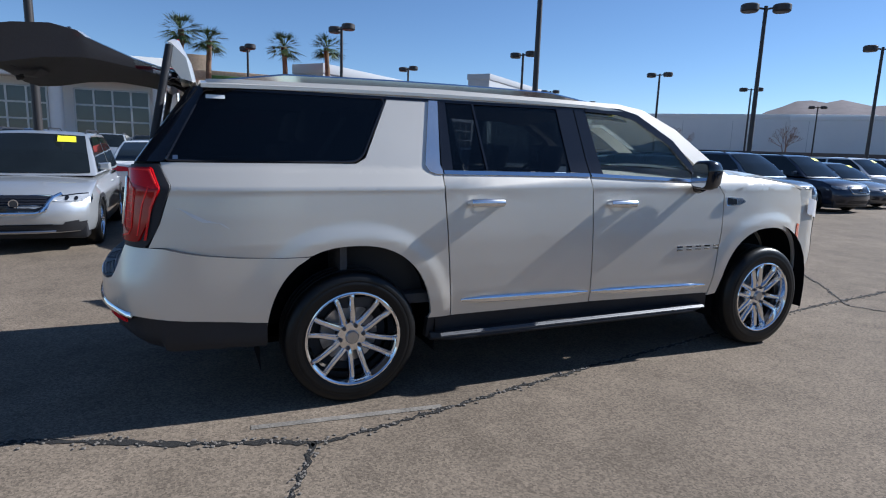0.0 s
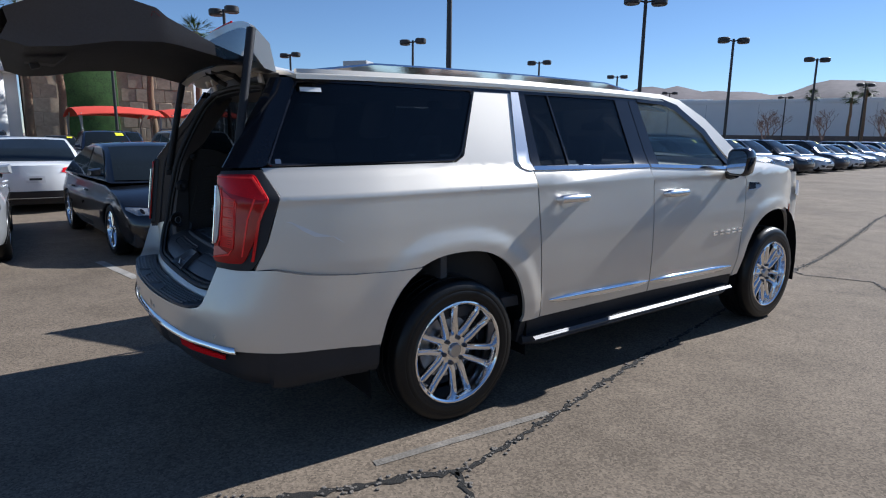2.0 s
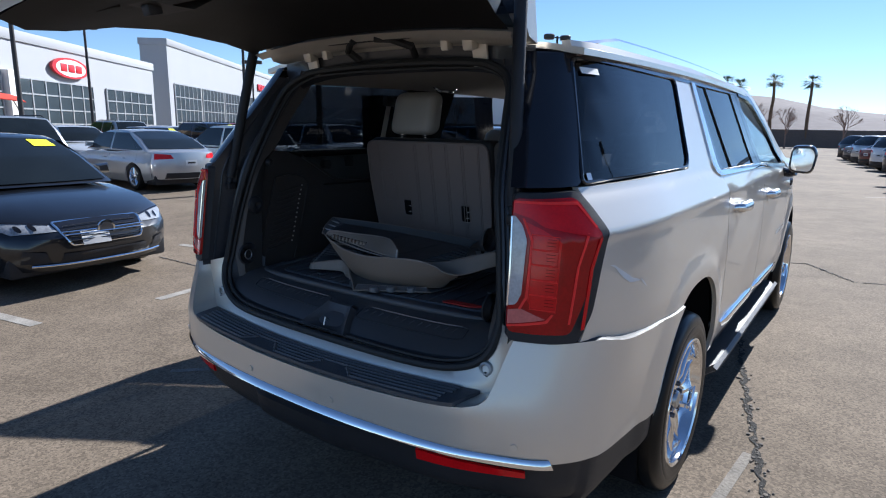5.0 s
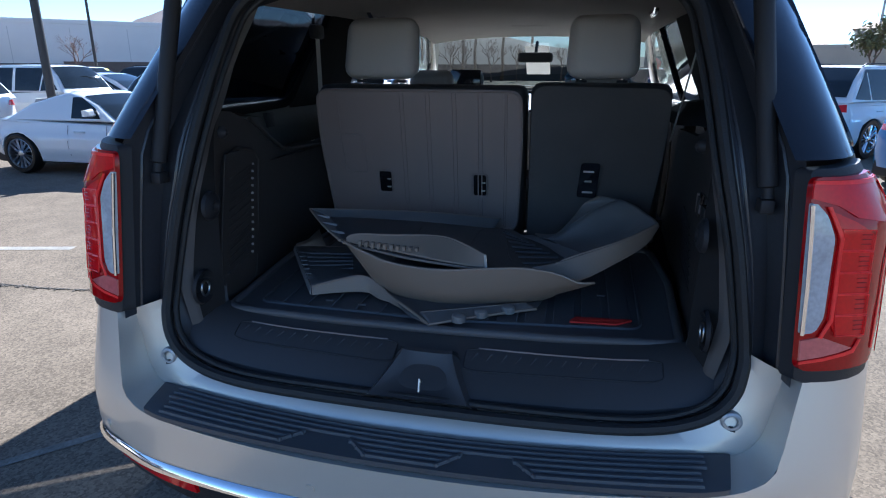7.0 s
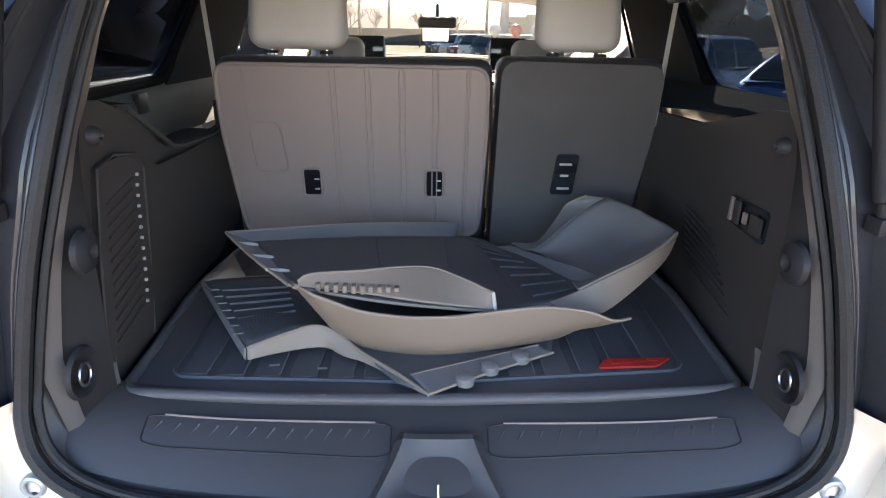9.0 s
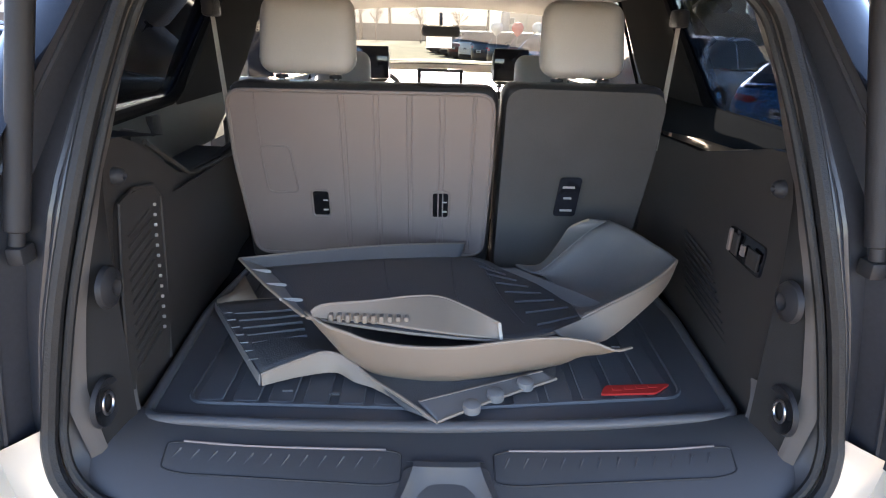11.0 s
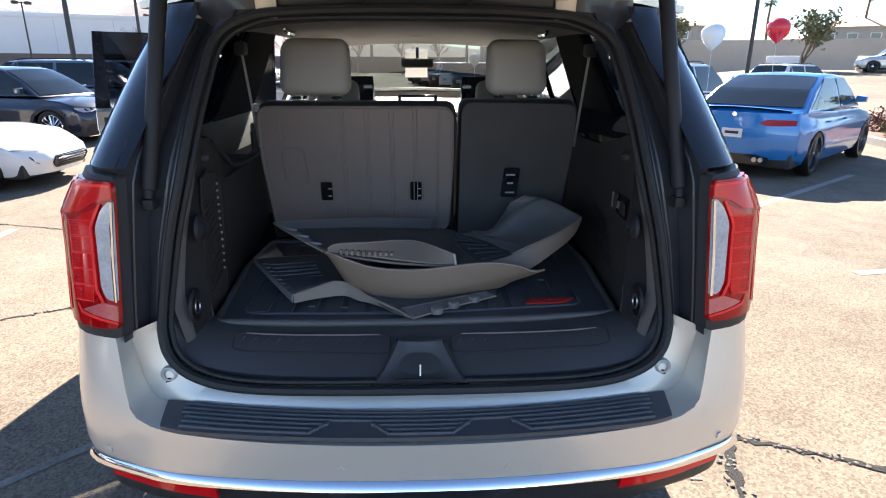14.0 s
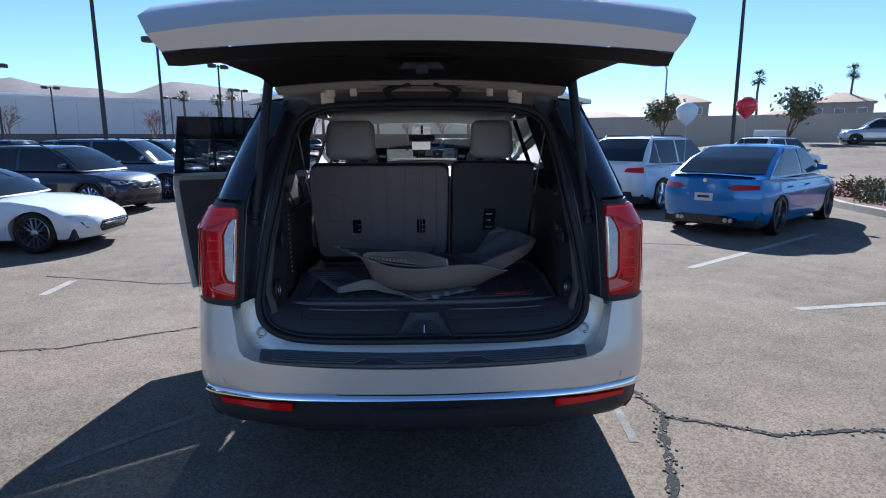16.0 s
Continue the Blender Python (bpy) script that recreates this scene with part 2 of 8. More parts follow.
def part(name, bm, mat, parent=None, label="", angle=38, at=None):
    """Links a bmesh as ONE mesh object under a thing or a part."""
    ob = new(name, finish(bm, mat, angle))
    if parent:
        ob.parent = parent
    if at is not None:
        ob.matrix_basis = at
    if label:
        tagged(ob, label)
    return ob


def thing(name, label, category, group="", kind="", at=None):
    ob = tagged(new(name), label, category, group, kind)
    ob.empty_display_size = 0.1
    if at is not None:
        ob.matrix_basis = at
    return ob


def area2(p):
    return sum(p[i][0] * p[(i + 1) % len(p)][1] - p[(i + 1) % len(p)][0] * p[i][1] for i in range(len(p)))


def shrink(poly, d):
    """The outline moved inwards by d (outwards if negative)."""
    s = 1 if area2(poly) > 0 else -1
    out = []
    n = len(poly)
    for i in range(n):
        a, b, c = Vector(poly[i - 1]), Vector(poly[i]), Vector(poly[(i + 1) % n])
        e1, e2 = (b - a).normalized(), (c - b).normalized()
        n1, n2 = Vector((-e1.y, e1.x)) * s, Vector((-e2.y, e2.x)) * s
        k = n1 + n2
        k = k.normalized() * d / max(0.45, math.sqrt(max(0.0, (1 + n1.dot(n2)) / 2))) if k.length > 1e-6 else n1 * d
        out.append((b.x + k.x, b.y + k.y))
    return out


def rounded(poly, r, n=4):
    """Corners of an outline replaced by small curves."""
    out = []
    m = len(poly)
    for i in range(m):
        a, b, c = Vector(poly[i - 1]), Vector(poly[i]), Vector(poly[(i + 1) % m])
        q = min(r, (a - b).length * 0.45, (c - b).length * 0.45)
        p0, p2 = b + (a - b).normalized() * q, b + (c - b).normalized() * q
        for k in range(n + 1):
            t = k / n
            p = p0 * (1 - t) ** 2 + b * 2 * t * (1 - t) + p2 * t * t
            out.append((p.x, p.y))
    return out


def sheet(poly, fn, step=0.1, thick=0.0, inward=None, bm=None):
    """A flat outline cut into a grid and laid on the surface fn(u, v); with thick it gets a back, moved by inward * thick."""
    own = bmesh.new()
    vs = [own.verts.new((p[0], p[1], 0)) for p in poly]
    f = own.faces.new(vs)
    f.normal_update()
    bmesh.ops.triangulate(own, faces=[f], ngon_method="EAR_CLIP")
    us, ws = [p[0] for p in poly], [p[1] for p in poly]
    for ax, lo, hi in ((0, min(us), max(us)), (1, min(ws), max(ws))):
        k = max(1, int((hi - lo) / step + 0.5))
        for i in range(1, k):
            co, no = [0, 0, 0], [0, 0, 0]
            co[ax], no[ax] = lo + (hi - lo) * i / k, 1
            bmesh.ops.bisect_plane(own, geom=own.verts[:] + own.edges[:] + own.faces[:], dist=1e-5, plane_co=co, plane_no=no)
    rim = [e for e in own.edges if e.is_boundary]
    uv = [(v.co.x, v.co.y) for v in own.verts]
    own.verts.index_update()
    tris = [[v.index for v in f.verts] for f in own.faces]
    rims = [[v.index for v in e.verts] for e in rim]
    own.free()
    bm = bm or bmesh.new()
    lay = bm.verts.layers.float_vector.get("n") or bm.verts.layers.float_vector.new("n")
    front = []
    e = 0.012
    for a, b in uv:
        v = bm.verts.new(fn(a, b))
        v[lay] = (fn(a + e, b) - fn(a - e, b)).cross(fn(a, b + e) - fn(a, b - e)).normalized()
        front.append(v)
    for t in tris:
        bm.faces.new([front[i] for i in t])
    if thick:
        d = Vector(inward) if inward is not None else Vector((0, 0, -1))
        back = [bm.verts.new(v.co + d * thick) for v in front]
        for t in tris:
            bm.faces.new([back[i] for i in reversed(t)])
        for a, b in rims:
            bm.faces.new((front[a], front[b], back[b], back[a]))
    return bm


def loft(rings, closed=True, caps=False, bm=None):
    bm = bm or bmesh.new()
    rows = [[bm.verts.new(p) for p in r] for r in rings]
    n = len(rows[0])
    for a, b in zip(rows, rows[1:]):
        for i in range(n if closed else n - 1):
            j = (i + 1) % n
            try:
                bm.faces.new((a[i], a[j], b[j], b[i]))
            except ValueError:
                pass
    if caps:
        bm.faces.new(rows[0])
        bm.faces.new(list(reversed(rows[-1])))
    return bm


def box(x0, x1, y0, y1, z0, z1, bevel=0.0, seg=2, bm=None):
    own = bmesh.new()
    bmesh.ops.create_cube(own, size=1)
    for v in own.verts:
        v.co = Vector(((x0 + x1) / 2 + v.co.x * (x1 - x0), (y0 + y1) / 2 + v.co.y * (y1 - y0), (z0 + z1) / 2 + v.co.z * (z1 - z0)))
    if bevel:
        bmesh.ops.bevel(own, geom=own.edges[:], offset=bevel, segments=seg, profile=0.5, affect="EDGES")
    if bm is None:
        return own
    join(bm, own)
    return bm


def join(bm, other, m=None):
    """Adds another bmesh, moved by m, and frees it."""
    if m is not None:
        bmesh.ops.transform(other, matrix=m, verts=other.verts[:])
    me = bpy.data.meshes.new("tmp")
    other.to_mesh(me)
    other.free()
    bm.from_mesh(me)
    bpy.data.meshes.remove(me)
    return bm


def tube(points, r, n=8, bm=None, caps=True, closed=False):
    """A round bar along a line of points; r a number or one per point."""
    pts = [Vector(p) for p in points]
    rings = []
    m = len(pts)
    for i, p in enumerate(pts):
        if closed:
            d = pts[(i + 1) % m] - pts[i - 1]
        else:
            d = pts[min(i + 1, m - 1)] - pts[max(i - 1, 0)]
        d.normalize()
        if i == 0:
            s = d.cross(Vector((0, 0, 1)) if abs(d.z) < 0.9 else Vector((1, 0, 0))).normalized()
        else:
            s = (s - d * s.dot(d)).normalized()
        t = s.cross(d)
        q = r[i] if isinstance(r, (list, tuple)) else r
        rings.append([p + (s * math.cos(2 * math.pi * k / n) + t * math.sin(2 * math.pi * k / n)) * q for k in range(n)])
    if closed:
        rings.append(rings[0])
    return loft(rings, True, caps and not closed, bm)


def lathe(profile, n=48, axis="X", bm=None):
    """A profile of (along, radius) turned round an axis."""
    rings = []
    for a, r in profile:
        ring = []
        for k in range(n):
            c, s = r * math.cos(2 * math.pi * k / n), r * math.sin(2 * math.pi * k / n)
            ring.append((a, c, s) if axis == "X" else (c, a, s) if axis == "Y" else (c, s, a))
        rings.append(ring)
    return loft(rings, True, False, bm)


def mirrored(bm):
    other = bm.copy()
    lay = other.verts.layers.float_vector.get("n")
    for v in other.verts:
        v.co.x = -v.co.x
        if lay:
            v[lay] = Vector((-v[lay].x, v[lay].y, v[lay].z))
    return other


def lerp(table, v):
    return float(np.interp(v, [a for a, b in table], [b for a, b in table]))


def strip(points, width, z=0.004, seed=0, jag=0.0, step=None, bm=None):
    """A flat ribbon on the ground along points, of width or (width at each point), with jagged edges."""
    rnd = random.Random(seed)
    pts = [Vector((p[0], p[1], 0)) for p in points]
    if step:
        fine = []
        for a, b in zip(pts, pts[1:]):
            k = max(1, int((b - a).length / step))
            fine += [a.lerp(b, i / k) for i in range(k)]
        pts = fine + [pts[-1]]
    rows = []
    for i, p in enumerate(pts):
        d = (pts[min(i + 1, len(pts) - 1)] - pts[max(i - 1, 0)]).normalized()
        s = Vector((-d.y, d.x, 0))
        p = p + s * rnd.uniform(-jag, jag)
        w = width * (1 if not jag else rnd.uniform(0.35, 1.5)) / 2
        rows.append([p + s * w + Vector((0, 0, z)), p - s * w + Vector((0, 0, z))])
    return loft(rows, False, False, bm)

# ---- ground ----
def asphalt():
    m = material("worn_grey_asphalt", (0.150, 0.138, 0.122), rough=0.9, vary=0.0)
    nt = m.node_tree
    b = nt.nodes["Principled BSDF"]
    b.inputs["Specular IOR Level"].default_value = 0.2
    tc = nt.nodes.new("ShaderNodeTexCoord")

    def noise_tex(scale, detail=5, rough=0.6):
        n = nt.nodes.new("ShaderNodeTexNoise")
        n.inputs["Scale"].default_value, n.inputs["Detail"].default_value, n.inputs["Roughness"].default_value = scale, detail, rough
        nt.links.new(tc.outputs["Object"], n.inputs["Vector"])
        return n

    big, mid, fine = noise_tex(0.35), noise_tex(2.6), noise_tex(75, 3)
    vor = nt.nodes.new("ShaderNodeTexVoronoi")
    vor.inputs["Scale"].default_value = 95
    nt.links.new(tc.outputs["Object"], vor.inputs["Vector"])
    r1 = nt.nodes.new("ShaderNodeValToRGB")
    r1.color_ramp.elements[0].position, r1.color_ramp.elements[1].position = 0.32, 0.70
    r1.color_ramp.elements[0].color, r1.color_ramp.elements[1].color = (0.108, 0.087, 0.066, 1), (0.225, 0.182, 0.139, 1)
    mixf = nt.nodes.new("ShaderNodeMath")
    mixf.operation = "MULTIPLY_ADD"
    mixf.inputs[1].default_value = 0.6
    nt.links.new(big.outputs["Fac"], mixf.inputs[0])
    sc = nt.nodes.new("ShaderNodeMath")
    sc.operation = "MULTIPLY"
    sc.inputs[1].default_value = 0.4
    nt.links.new(mid.outputs["Fac"], sc.inputs[0])
    nt.links.new(sc.outputs[0], mixf.inputs[2])
    nt.links.new(mixf.outputs[0], r1.inputs[0])
    # pale and dark aggregate
    r2 = nt.nodes.new("ShaderNodeValToRGB")
    r2.color_ramp.elements[0].position, r2.color_ramp.elements[1].position = 0.15, 0.85
    r2.color_ramp.elements[0].color, r2.color_ramp.elements[1].color = (0.68, 0.67, 0.66, 1), (1.36, 1.33, 1.29, 1)
    nt.links.new(vor.outputs["Color"], r2.inputs[0])
    mul = nt.nodes.new("ShaderNodeMix")
    mul.data_type, mul.blend_type = "RGBA", "MULTIPLY"
    mul.inputs["Factor"].default_value = 1.0
    nt.links.new(r1.outputs[0], mul.inputs["A"])
    nt.links.new(r2.outputs[0], mul.inputs["B"])
    nt.links.new(mul.outputs["Result"], b.inputs["Base Color"])
    bp = nt.nodes.new("ShaderNodeBump")
    bp.inputs["Strength"].default_value, bp.inputs["Distance"].default_value = 0.35, 0.006
    nt.links.new(fine.outputs["Fac"], bp.inputs["Height"])
    nt.links.new(bp.outputs["Normal"], b.inputs["Normal"])
    return m


M["asphalt"] = asphalt()
M["desert"] = material("pale_desert_ground", (0.24, 0.20, 0.16), rough=1.0, vary=0.3, scale=0.02, grain=0.5)
gb = bmesh.new()
rad = [0, 6, 15, 30, 60, 110]
rings = [[(r * math.cos(a * math.pi / 24), r * math.sin(a * math.pi / 24) + 10, 0) for a in range(48)] for r in rad[1:]]
loft(rings, True, False, gb)
gb.faces.new([v for v in gb.verts if abs(math.hypot(v.co.x, v.co.y - 10) - 6) < 0.01])
ground = tagged(part("ground", gb, M["asphalt"]), "worn grey asphalt of a car lot", "ground", kind="structure")
db = loft([[(r * math.cos(a * math.pi / 24), r * math.sin(a * math.pi / 24) + 10, -0.01 if r > 120 else 0.0) for a in range(48)] for r in (110, 130, 400, 1200, 4500)], True)
tagged(part("distant_ground", db, M["desert"]), "flat pale ground beyond the lot", "ground", kind="structure")


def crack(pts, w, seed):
    # flat strip; its near-black colour stands for the shade inside the crack
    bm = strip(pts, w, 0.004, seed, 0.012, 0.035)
    ob = tagged(part("ground_crack", bm, M["crack"]), "crack in the asphalt, a dark strip of painted shade", "crack", "cracks in the asphalt", "structure")
    rnd = random.Random(seed)
    cb = bmesh.new()
    for a, b in zip(pts, pts[1:]):
        a, b = Vector((*a, 0)), Vector((*b, 0))
        for _ in range(int((b - a).length * 60)):
            p = a.lerp(b, rnd.random()) + Vector((rnd.gauss(0, w * 0.7), rnd.gauss(0, w * 0.7), 0.004))
            s = rnd.uniform(0.004, 0.012)
            q = bmesh.ops.create_icosphere(cb, subdivisions=1, radius=s)
            for v in q["verts"]:
                v.co = Vector((v.co.x * rnd.uniform(0.7, 1.4), v.co.y * rnd.uniform(0.7, 1.4), v.co.z * 0.6)) + p
    tagged(part("crumbs", cb, M["crumb"], ob), kind="stuff")


J = (1.435, -0.31)
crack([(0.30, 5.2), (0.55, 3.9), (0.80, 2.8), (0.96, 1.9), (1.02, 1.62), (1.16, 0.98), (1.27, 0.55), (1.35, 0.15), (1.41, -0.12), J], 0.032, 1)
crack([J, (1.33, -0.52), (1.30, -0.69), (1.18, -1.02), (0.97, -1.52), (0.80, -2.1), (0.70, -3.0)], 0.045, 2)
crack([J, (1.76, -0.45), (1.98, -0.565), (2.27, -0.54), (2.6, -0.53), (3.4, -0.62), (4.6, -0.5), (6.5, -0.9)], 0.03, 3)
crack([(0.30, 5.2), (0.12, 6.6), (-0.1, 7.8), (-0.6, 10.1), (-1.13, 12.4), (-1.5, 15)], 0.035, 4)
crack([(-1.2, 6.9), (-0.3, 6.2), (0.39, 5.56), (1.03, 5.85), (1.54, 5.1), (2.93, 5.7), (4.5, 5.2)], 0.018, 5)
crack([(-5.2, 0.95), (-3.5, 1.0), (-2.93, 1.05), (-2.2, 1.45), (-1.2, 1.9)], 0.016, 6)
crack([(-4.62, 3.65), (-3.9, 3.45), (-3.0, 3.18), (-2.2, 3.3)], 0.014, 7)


def line(a, b, w=0.10):
    tagged(part("parking_line", strip([a, b], w, 0.003, 1, 0, 0.3), M["lot_line"] if w > 0.06 else M["faint_line"]), "pale ground line, the wide ones worn white parking paint", "line", "parking lines", "structure")


for a, b in (((-4.75, -1.16), (-3.56, -0.92)), ((-5.7, 1.51), (-4.06, 1.91)), ((-4.1, 2.75), (-4.15, 3.4)), ((-3.52, 0.03), (-3.62, 0.66)), ((3.42, 3.71), (6.8, 6.26)),
             ((3.63, 1.85), (4.8, 2.02)), ((2.88, 7.07), (4.8, 8.6)), ((2.3, 9.9), (4.5, 11.7)), ((1.9, 13.0), (4.0, 14.8)), ((-1.33, -0.11), (-1.92, -0.75)), ((1.15, -0.6), (1.24, 0.48)), ((1.4, 16.5), (3.6, 18.4))):
    # the narrow ones are faint pale strips 5 cm wide
    line(a, b, 0.05 if abs(a[0]) < 1.4 and a[1] < 1 else 0.1)

# ---- the large champagne SUV, gate open ----
WB = 3.407
AX = 0.415
BASE = [(0.36, 0.945), (0.45, 0.973), (0.55, 0.994), (0.62, 1.006), (0.80, 1.015), (1.0, 1.018), (1.15, 1.011), (1.27, 1.004),
        (1.305, 1.006), (1.325, 0.994), (1.39, 0.955), (1.41, 0.938), (1.83, 0.772), (1.92, 0.735)]


def smooth01(a, b, v):
    t = min(1, max(0, (v - a) / (b - a)))
    return t * t * (3 - 2 * t)


def side_x(y, z):
    x = lerp(BASE, z)
    if y < -0.4:
        x -= 0.052 * ((-0.4 - y) / 0.6) ** 2
    if y > 3.1:
        x -= 0.11 * ((y - 3.1) / 0.75) ** 2
    return x + flare(y, z)


def flare(y, z):
    """The raised flare round each wheel arch."""
    x = 0.0
    for cy in (0, WB):
        d = (abs((y - cy) * 1.06) ** 2.3 + abs(z - AX) ** 2.3) ** (1 / 2.3)
        if z < 1.25:
            x += 0.013 * (1 - smooth01(0.60, 0.70, d))
    return x


CORNER_Y = [(0.4, -0.95), (1.43, -0.95), (1.83, -0.62)]
END_X = [(0.8, 0.775), (1.0, 0.772), (1.42, 0.752), (1.83, 0.61)]
END_Y = [(0.8, -1.185), (1.0, -1.175), (1.42, -1.125), (1.83, -0.84)]


def skin(u, z, off=0.0):
    """The body side; below CORNER_Y it turns round the rear corner."""
    y0 = lerp(CORNER_Y, z)
    if u >= y0:
        return Vector((side_x(u, z) + off, u, z))
    t = min(1.0, (y0 - u) / 0.35)
    p0, p2 = Vector((side_x(y0, z), y0, z)), Vector((lerp(END_X, z), lerp(END_Y, z), z))
    p1 = Vector((p0.x - 0.022, p2.y + 0.02, z))
    p = p0 * (1 - t) ** 2 + p1 * 2 * t * (1 - t) + p2 * t * t
    d = (p1 - p0) * (1 - t) + (p2 - p1) * t
    n = Vector((-d.y, d.x, 0)).normalized()
    return p + n * off


def skin_off(off):
    return lambda u, z: skin(u, z, off)


def arch(cy, a0, a1, rx=0.495, rz=0.562, n=20):
    def p(v):
        return math.copysign(abs(v) ** 0.84, v)

    angles = [radians(a0 + (a1 - a0) * i / n) for i in range(n + 1)]
    return [(cy + rx * p(math.cos(a)), AX + rz * p(math.sin(a))) for a in angles]


suv = thing("large_suv", "champagne pearl full-size SUV with open tailgate and chrome wheels", "car")


def both(name, make, mat, label="", parent=None, angle=38):
    """A part on each flank."""
    bm = make()
    part(name, mirrored(bm), mat, parent or suv, label, angle)
    return part(name, bm, mat, parent or suv, label, angle)


def flank(poly, off=0.0, thick=0.02, step=0.09, inward=(-1, 0, 0)):
    return lambda: sheet(poly, skin_off(off), step, thick, inward)


QUARTER = ([(-1.06, 0.995), (-1.0, 1.12), (-0.94, 1.315), (-1.0, 1.432), (0.03, 1.437), (0.09, 1.47), (0.262, 1.83), (0.524, 1.83), (0.465, 1.43),
            (0.50, 1.392), (0.556, 1.385), (0.556, 1.29), (0.60, 0.80), (0.628, 0.50), (0.475, 0.50)]
           + arch(0, 9, 115) + [(-0.36, 0.912), (-0.93, 0.96), (-1.0, 0.975)])
both("quarter_panel", flank(QUARTER, 0.0, 0.02, 0.03), M["champagne"])
REAR_DOOR = [(0.564, 1.385), (1.642, 1.373), (1.648, 1.25), (1.672, 0.80), (1.690, 0.50), (0.636, 0.50), (0.608, 0.80), (0.564, 1.29)]
FRONT_DOOR = [(1.650, 1.373), (2.66, 1.335), (2.80, 1.31), (2.862, 1.24), (2.862, 0.95), (2.83, 0.62), (2.812, 0.48), (1.698, 0.50), (1.680, 0.80), (1.656, 1.25)]
FENDER = ([(2.870, 1.24), (2.808, 1.315), (2.80, 1.375), (2.98, 1.385), (3.3, 1.362), (3.7, 1.315), (3.86, 1.27), (3.93, 1.13), (3.965, 0.80), (3.93, 0.5), (3.89, 0.5)]
          + arch(WB, 9, 166)[1:] + [(2.90, 0.47), (2.82, 0.46), (2.838, 0.62), (2.870, 0.95)])
both("front_fender", flank(FENDER, 0.0, 0.02, 0.04), M["champagne"])


def swing(bm, hx, hy, deg):
    """Turns a leaf about its upright hinge."""
    bmesh.ops.transform(bm, verts=bm.verts[:], matrix=Matrix.Translation((hx, hy, 0)) @ Matrix.Rotation(radians(deg), 4, "Z") @ Matrix.Translation((-hx, -hy, 0)))
    return bm


def door_pieces(rear):
    """name, builder, material, label of one right-hand door's leaf and fittings."""
    out = []
    if rear:
        leaf = REAR_DOOR
        out.append(("window_glass", sheet([(0.88, 1.405), (1.50, 1.398), (1.462, 1.818), (0.832, 1.825)], skin_off(-0.006), 0.12, 0.004, (-1, 0, 0)), M["privacy_glass"], "dark privacy glass"))
        out.append(("vent_glass", sheet([(0.635, 1.405), (0.866, 1.405), (0.818, 1.825), (0.635, 1.825)], skin_off(-0.006), 0.12, 0.004, (-1, 0, 0)), M["privacy_glass"], "dark privacy glass"))
        out.append(("window_bar", sheet([(0.866, 1.405), (0.88, 1.405), (0.832, 1.825), (0.818, 1.825)], skin_off(0.002), 0.12, 0.02, (-1, 0, 0)), M["black_gloss"], ""))
        out.append(("door_pillar", sheet([(1.50, 1.398), (1.645, 1.392), (1.60, 1.818), (1.462, 1.818)], skin_off(0.001), 0.1, 0.03, (-1, 0, 0)), M["black_gloss"], "gloss black pillar"))
        out.append(("rear_frame", sheet([(0.562, 1.405), (0.635, 1.405), (0.635, 1.825), (0.586, 1.825)], skin_off(0.0), 0.1, 0.03, (-1, 0, 0)), M["black_gloss"], ""))
        y0, y1, zh, m0, m1, mz0, mz1 = 0.70, 0.97, 1.207, 0.69, 1.672, 0.598, 0.578
        belt = [(0.57, 1.383), (1.64, 1.371), (1.64, 1.394), (0.57, 1.406)]
    else:
        leaf = FRONT_DOOR
        out.append(("window_glass", sheet([(1.76, 1.392), (2.56, 1.352), (2.60, 1.368), (2.40, 1.60), (2.13, 1.765), (1.98, 1.805), (1.70, 1.815)], skin_off(-0.006), 0.1, 0.004, (-1, 0, 0)), M["front_glass"], "clear green-tinted glass"))
        out.append(("door_pillar", sheet([(1.653, 1.392), (1.76, 1.388), (1.70, 1.818), (1.608, 1.818)], skin_off(0.001), 0.1, 0.03, (-1, 0, 0)), M["black_gloss"], "gloss black pillar"))
        out.append(("window_corner", sheet([(2.56, 1.355), (2.68, 1.35), (2.63, 1.42), (2.42, 1.62), (2.40, 1.60), (2.60, 1.372)], skin_off(0.0), 0.1, 0.02, (-1, 0, 0)), M["black_plastic"], ""))
        y0, y1, zh, m0, m1, mz0, mz1 = 1.76, 2.02, 1.187, 1.695, 2.77, 0.577, 0.548
        belt = [(1.655, 1.371), (2.66, 1.330), (2.66, 1.352), (1.655, 1.394)]
    out.insert(0, ("door_skin", sheet(leaf, skin_off(0.0), 0.09, 0.03, (-1, 0, 0)), M["champagne"], ""))
    out.append(("belt_moulding", sheet(belt, skin_off(0.008), 0.15, 0.012, (-1, 0, 0)), M["chrome"], "chrome belt moulding"))
    # handle: bar standing off a shallow cup
    x = side_x((y0 + y1) / 2, zh)
    h = tube([(x - 0.01, y0 + 0.015, zh), (x + 0.028, y0 + 0.03, zh + 0.004), (x + 0.042, (y0 + y1) / 2, zh + 0.006), (x + 0.030, y1 - 0.03, zh + 0.004), (x - 0.01, y1 - 0.012, zh)], [0.014, 0.026, 0.027, 0.026, 0.014], 12)
    out.append(("door_handle", h, M["satin_chrome"], "body and chrome pull handle"))
    cup = sheet(rounded([(y0 + 0.05, zh - 0.05), (y1 - 0.06, zh - 0.05), (y1 - 0.06, zh + 0.035), (y0 + 0.05, zh + 0.035)], 0.03), skin_off(0.002), 0.05)
    out.append(("handle_cup", cup, M["champagne"], ""))
    n = 14
    rings = []
    for i in range(n + 1):
        yy = m0 + (m1 - m0) * i / n
        zz = mz0 + (mz1 - mz0) * i / n
